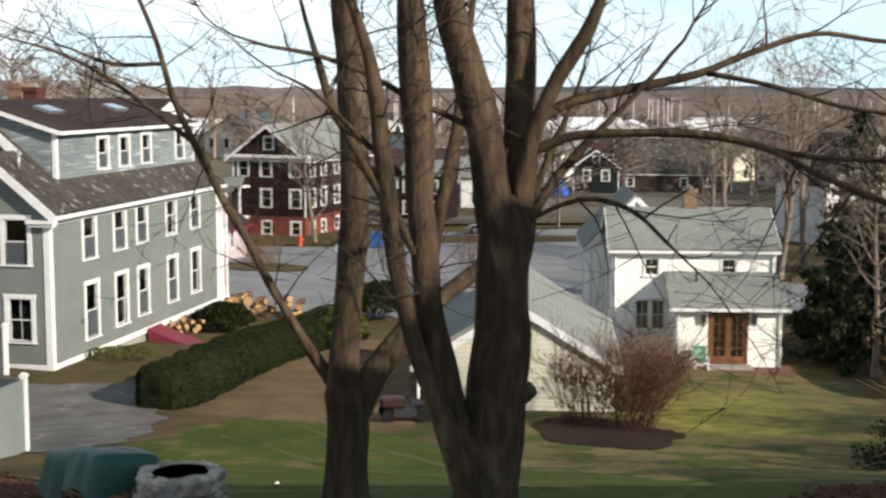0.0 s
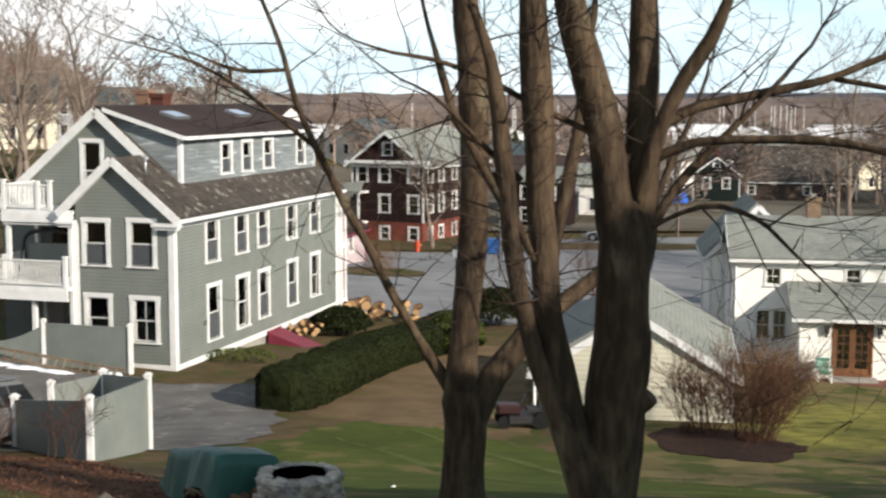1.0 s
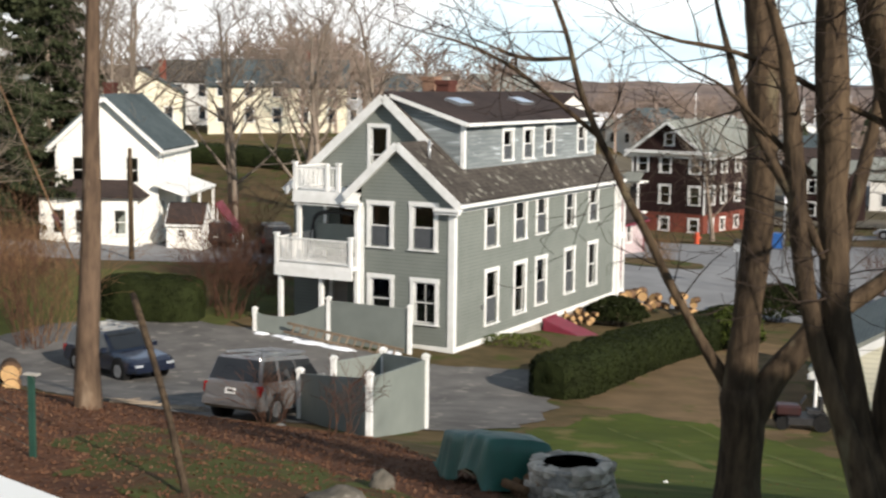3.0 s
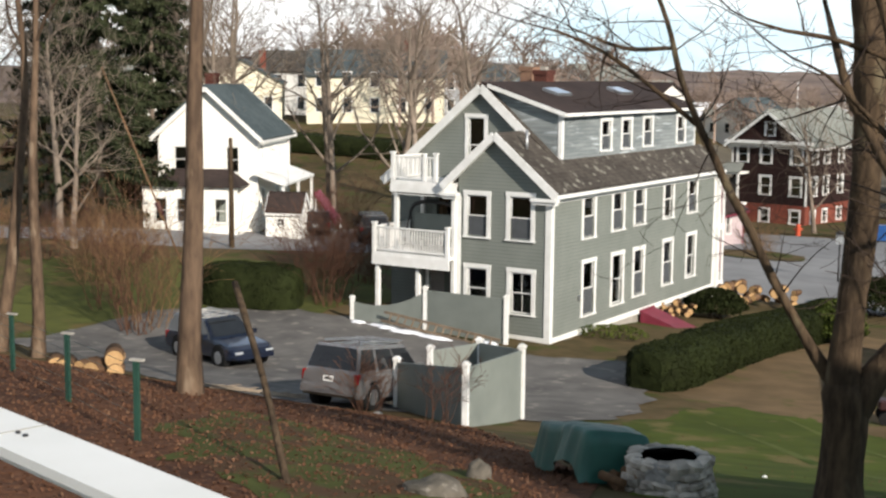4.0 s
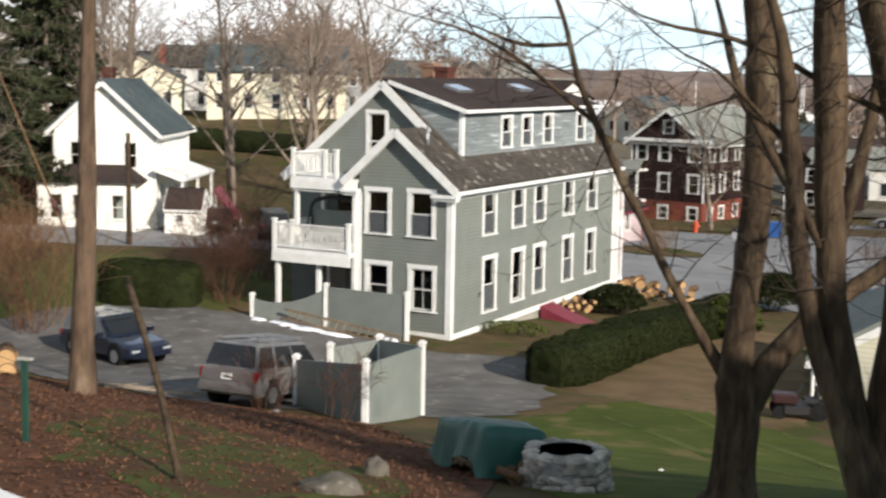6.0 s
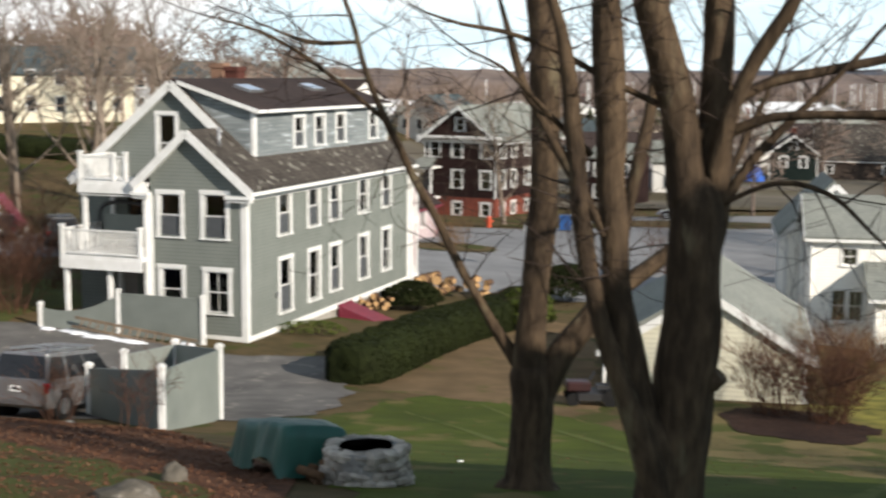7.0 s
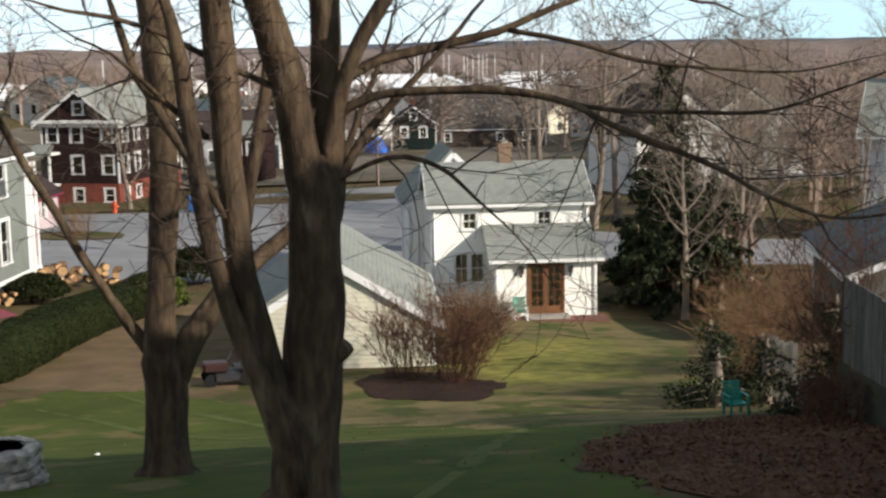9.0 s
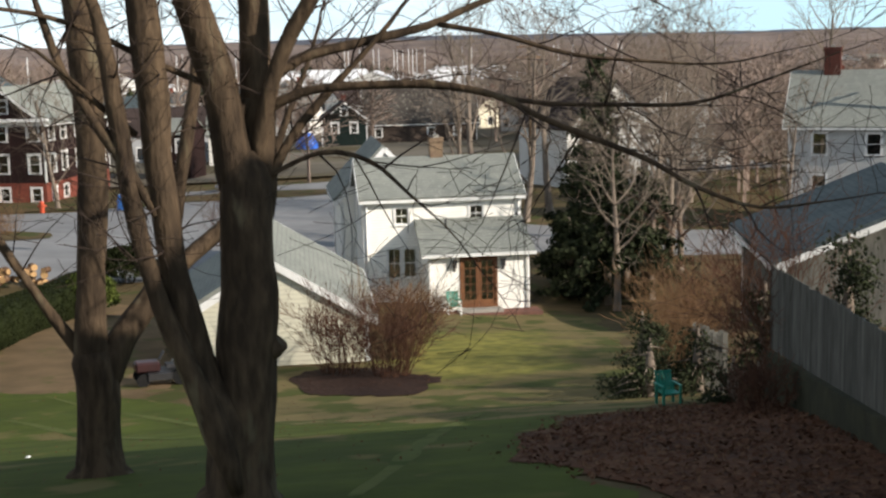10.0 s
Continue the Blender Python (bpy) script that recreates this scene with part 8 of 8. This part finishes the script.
def town_house(x, y, w, d, eave, ridge, deg, k, label, along="u", roof=None):
    """A far house: walls, roof, chimney and windows of its own."""
    h = thing("house", on_ground(x, y, deg), label, "house", "houses of the town")
    e, r = eave, ridge
    bm = boxes((-w / 2, w / 2, -d / 2, d / 2, -1, e))
    if along == "u":
        v = [bm.verts.new(p) for p in ((-w / 2, -d / 2, e), (-w / 2, d / 2, e), (-w / 2, 0, r), (w / 2, -d / 2, e), (w / 2, d / 2, e), (w / 2, 0, r))]
    else:
        v = [bm.verts.new(p) for p in ((-w / 2, -d / 2, e), (w / 2, -d / 2, e), (0, -d / 2, r), (-w / 2, d / 2, e), (w / 2, d / 2, e), (0, d / 2, r))]
    bm.faces.new((v[0], v[1], v[2]))
    bm.faces.new((v[3], v[5], v[4]))
    part("wall", bm, PALETTE[k % 5], h)
    o = 0.35
    if along == "u":
        s = (r - e) / (d / 2)
        quads = [[(-w / 2 - o, -d / 2 - o, e - o * s), (w / 2 + o, -d / 2 - o, e - o * s), (w / 2 + o, 0, r), (-w / 2 - o, 0, r)], [(-w / 2 - o, 0, r), (w / 2 + o, 0, r), (w / 2 + o, d / 2 + o, e - o * s), (-w / 2 - o, d / 2 + o, e - o * s)]]
    else:
        s = (r - e) / (w / 2)
        quads = [[(-w / 2 - o, -d / 2 - o, e - o * s), (0, -d / 2 - o, r), (0, d / 2 + o, r), (-w / 2 - o, d / 2 + o, e - o * s)], [(0, -d / 2 - o, r), (w / 2 + o, -d / 2 - o, e - o * s), (w / 2 + o, d / 2 + o, e - o * s), (0, d / 2 + o, r)]]
    for q in quads:
        part("roof", slab(bmesh.new(), [(a, b, c + 0.2) for a, b, c in q], 0.2), roof or TOWN_ROOFS[(k * 7 + int(x)) % 4], h)
    for z in ([0.9, 3.7] if e > 4.5 else [0.9]):
        n = max(2, int(w / 2.6))
        for i in range(n):
            u = -w / 2 + w * (i + 0.5) / n
            f = part("window", boxes((u - 0.55, u + 0.55, -d / 2 - 0.05, -d / 2 - 0.005, z - 0.1, z + 1.6)), WHITE, h)
            part("pane", boxes((u - 0.42, u + 0.42, -d / 2 - 0.07, -d / 2 - 0.052, z, z + 1.48)), DARK_PANE, f)
    if k % 2:
        part("chimney", boxes((w * 0.2, w * 0.2 + 0.7, -0.3, 0.4, e, r + 1.2)), BRICK, h)
    return h


rng_t = random.Random(77)
WORDS = ("white", "cream", "grey", "pale blue", "tan")
placed = []
for row, (y0, n) in enumerate(((165, 7), (210, 11), (255, 13), (310, 15), (375, 16), (460, 18), (570, 20), (690, 22))):
    for i in range(n):
        x = (-0.62 + 1.22 * (i + rng_t.uniform(0.15, 0.85)) / n) * y0
        y = y0 + rng_t.uniform(-14, 14)
        if y < 225 and 5 < x < 52 or abs(x + 14) < 14 and y < 190:
            continue
        k = rng_t.choice((0, 0, 0, 1, 2, 3, 4))
        placed.append((x, y))
        town_house(x, y, rng_t.uniform(8, 14), rng_t.uniform(7, 10), rng_t.choice((3.2, 5.6, 5.6)), rng_t.uniform(7.2, 9.2), rng_t.uniform(-40, 40), k, f"{WORDS[k]} gabled house in the town beyond", rng_t.choice("uw"))
town_house(-62, 142, 15, 10, 4.8, 7.6, 20, 1, "long cream house behind bare trees")
town_house(-46.6, 150, 9, 12, 2.6, 5.6, 16, 8, "pale grey-green gabled house behind the grey house", "w", ROOF_GREY)
town_house(-78, 140, 9, 8, 4.0, 6.5, 25, 1, "cream gabled house behind bare trees", "w")
town_house(-86, 128, 10, 8, 5.6, 8.6, -10, 0, "white gabled house behind bare trees")
town_house(36, 120, 9.5, 9, 5.4, 9.4, 14, 0, "white gabled house behind bare trees", "w")
town_house(52, 140, 10, 9, 6.0, 9.2, -12, 0, "white gabled house behind bare trees", "w")
town_house(-2, 178, 12, 9, 4.0, 7.0, 5, 2, "grey house behind the street trees")
town_house(6, 168, 7, 7, 4.0, 6.2, -5, 0, "small white house by the street")


def far_conifers(spots, seed):
    """Dark pointed evergreens dotted about the far slope, in one mesh."""
    rng = random.Random(seed)
    bm = bmesh.new()
    for x, y in spots:
        h, z0 = rng.uniform(7, 13), ground_z(x, y)
        for j in range(70):
            f = rng.random()
            a, r = rng.uniform(0, 6.28), h * 0.28 * (1 - f) ** 0.8 + 0.2
            p = Vector((x + math.cos(a) * r * 0.5, y + math.sin(a) * r * 0.5, z0 + h * (0.08 + 0.92 * f)))
            q = p + Vector((math.cos(a) * r * 0.6, math.sin(a) * r * 0.6, -0.5))
            e = Vector((-math.sin(a), math.cos(a), 0.2)) * (0.5 + r * 0.25)
            bm.faces.new([bm.verts.new(v) for v in (p + Vector((0, 0, 0.9)), q - e, q + e)])
    tagged(part("far_conifers", bm, CONIFER), "dark evergreens dotted over the town", "woods", kind="stuff")


far_conifers(scatter(46, 88, -170, 150, 250, 640), 6)


def boat(x, y, deg, s, mast):
    t = thing("boat", on_ground(x, y, deg), "white laid-up boat in the boatyard", "boat", "boats in the boatyard")
    bm = bmesh.new()
    rings = []
    for f, w, z0, z1 in ((-1, 0.75, 0.9, 2.3), (-0.4, 1.0, 0.5, 2.2), (0.3, 0.9, 0.5, 2.4), (0.8, 0.45, 1.0, 2.7), (1.0, 0.04, 2.0, 2.9)):
        rings.append([bm.verts.new(p) for p in ((0, f * 4.5, z0), (w * 1.4, f * 4.5, z1), (0, f * 4.5, z1 + 0.75), (-w * 1.4, f * 4.5, z1))])
    for a, b in zip(rings, rings[1:]):
        for i in range(4):
            bm.faces.new((a[i], a[(i + 1) % 4], b[(i + 1) % 4], b[i]))
    bm.faces.new(rings[0])
    ob = part("hull", bm, WHITE, t)
    ob.scale = (s, s, s)
    part("cradle", boxes((-0.8 * s, 0.8 * s, -2 * s, -1.7 * s, -0.2, 0.9 * s), (-0.8 * s, 0.8 * s, 1.2 * s, 1.5 * s, -0.2, 0.9 * s)), DARK, t)
    if mast:
        part("mast", tube(bmesh.new(), [(0, 0.5, 2.0 * s, 0.16), (0, 0.5, 17.5, 0.12)], 6), WHITE, t)


drape("boatyard", wavy(58, 500, 120, 95, 3.3, rough=0.1), ROAD_MAT, 0.1, "pale gravel boatyard below the hill", 40.0)
for i in range(120):
    y = rng_t.uniform(410, 600)
    x = rng_t.uniform(-0.10, 0.33) * y
    if all((x - a) ** 2 + (y - b) ** 2 > 110 for a, b in placed):
        boat(x, y, rng_t.uniform(0, 360), rng_t.uniform(1.3, 2.1), i % 3 == 0)
woods("far_woods", scatter(560, 13, -420, 330, 430, 840, lambda x, y: y > 660 or not -0.36 < x / y < 0.34 or int(x * 7) % 10 < 1), "brown bare woods covering the far slope", 14, (10, 16))
woods("far_woods", scatter(150, 23, -120, 110, 132, 240, lambda x, y: (abs(x - 28) > 16 or y > 215) and (not -0.34 < x / y < 0.24 or int(x * 7) % 10 < 2)), "bare trees between the nearer houses", 15, (8, 13))
far_tree(20.9, 62.5, 0.8, 1, "pale-limbed bare tree among the conifers", 140)
far_tree(28.7, 137, 1.35, 2, "round-crowned bare tree behind the green house", 20)
woods("far_woods", scatter(30, 31, 14, 88, 98, 160, lambda x, y: x / y > 0.34 and not (30 < x < 43 and 114 < y < 130)), "dense bare trees behind the cottage", 33, (6, 10))
for i, (x, y, k) in enumerate(((60, 232, 0), (74, 250, 0), (88, 262, 1), (48, 268, 0), (66, 285, 0), (96, 300, 0), (30, 280, 0), (12, 275, 0), (82, 325, 2), (55, 330, 0), (38, 335, 0), (20, 330, 0))):
    town_house(x, y, 11, 9, 5.4, 8.8, -30 + i * 17 % 60, k, f"{WORDS[k]} gabled house in the town beyond", "uw"[i % 2])
for i in range(36):
    y = 235 + 5.6 * i + rng_t.uniform(-6, 6)
    x = (-0.33 + 0.64 * ((i * 0.618) % 1)) * y
    if all((x - a) ** 2 + (y - b) ** 2 > 170 for a, b in placed):
        placed.append((x, y))
        k = (0, 0, 0, 1, 0, 3)[i % 6]
        town_house(x, y, rng_t.uniform(8, 13), 8.5, rng_t.choice((3.4, 5.4)), rng_t.uniform(7.0, 8.8), rng_t.uniform(-35, 35), k, f"{WORDS[k]} gabled house in the town beyond", "uw"[i % 2], ROOF_GREY if i % 3 else None)
SHED_ROOF = mat("pale_metal_sheet", (0.70, 0.71, 0.72), (0.58, 0.59, 0.60), 0.3, 0.5, 0.1)
for i, (x, y, w, deg) in enumerate(((38, 440, 22, 12), (62, 455, 26, -14), (88, 448, 20, 20), (50, 500, 30, 5), (-40, 455, 24, -10), (-66, 450, 20, 16), (-92, 470, 26, 0), (-22, 480, 24, 12), (104, 500, 26, -8))):
    town_house(x, y, w, 15, 6.0, 10.5, deg, 0, "large white boat shed below the hill", "uw"[i % 3 == 1], SHED_ROOF)
for i in range(40):
    y = rng_t.uniform(300, 410)
    x = rng_t.uniform(-0.22, 0.23) * y
    if all((x - a) ** 2 + (y - b) ** 2 > 110 for a, b in placed):
        boat(x, y, rng_t.uniform(0, 360), rng_t.uniform(1.1, 1.7), i % 4 == 0)
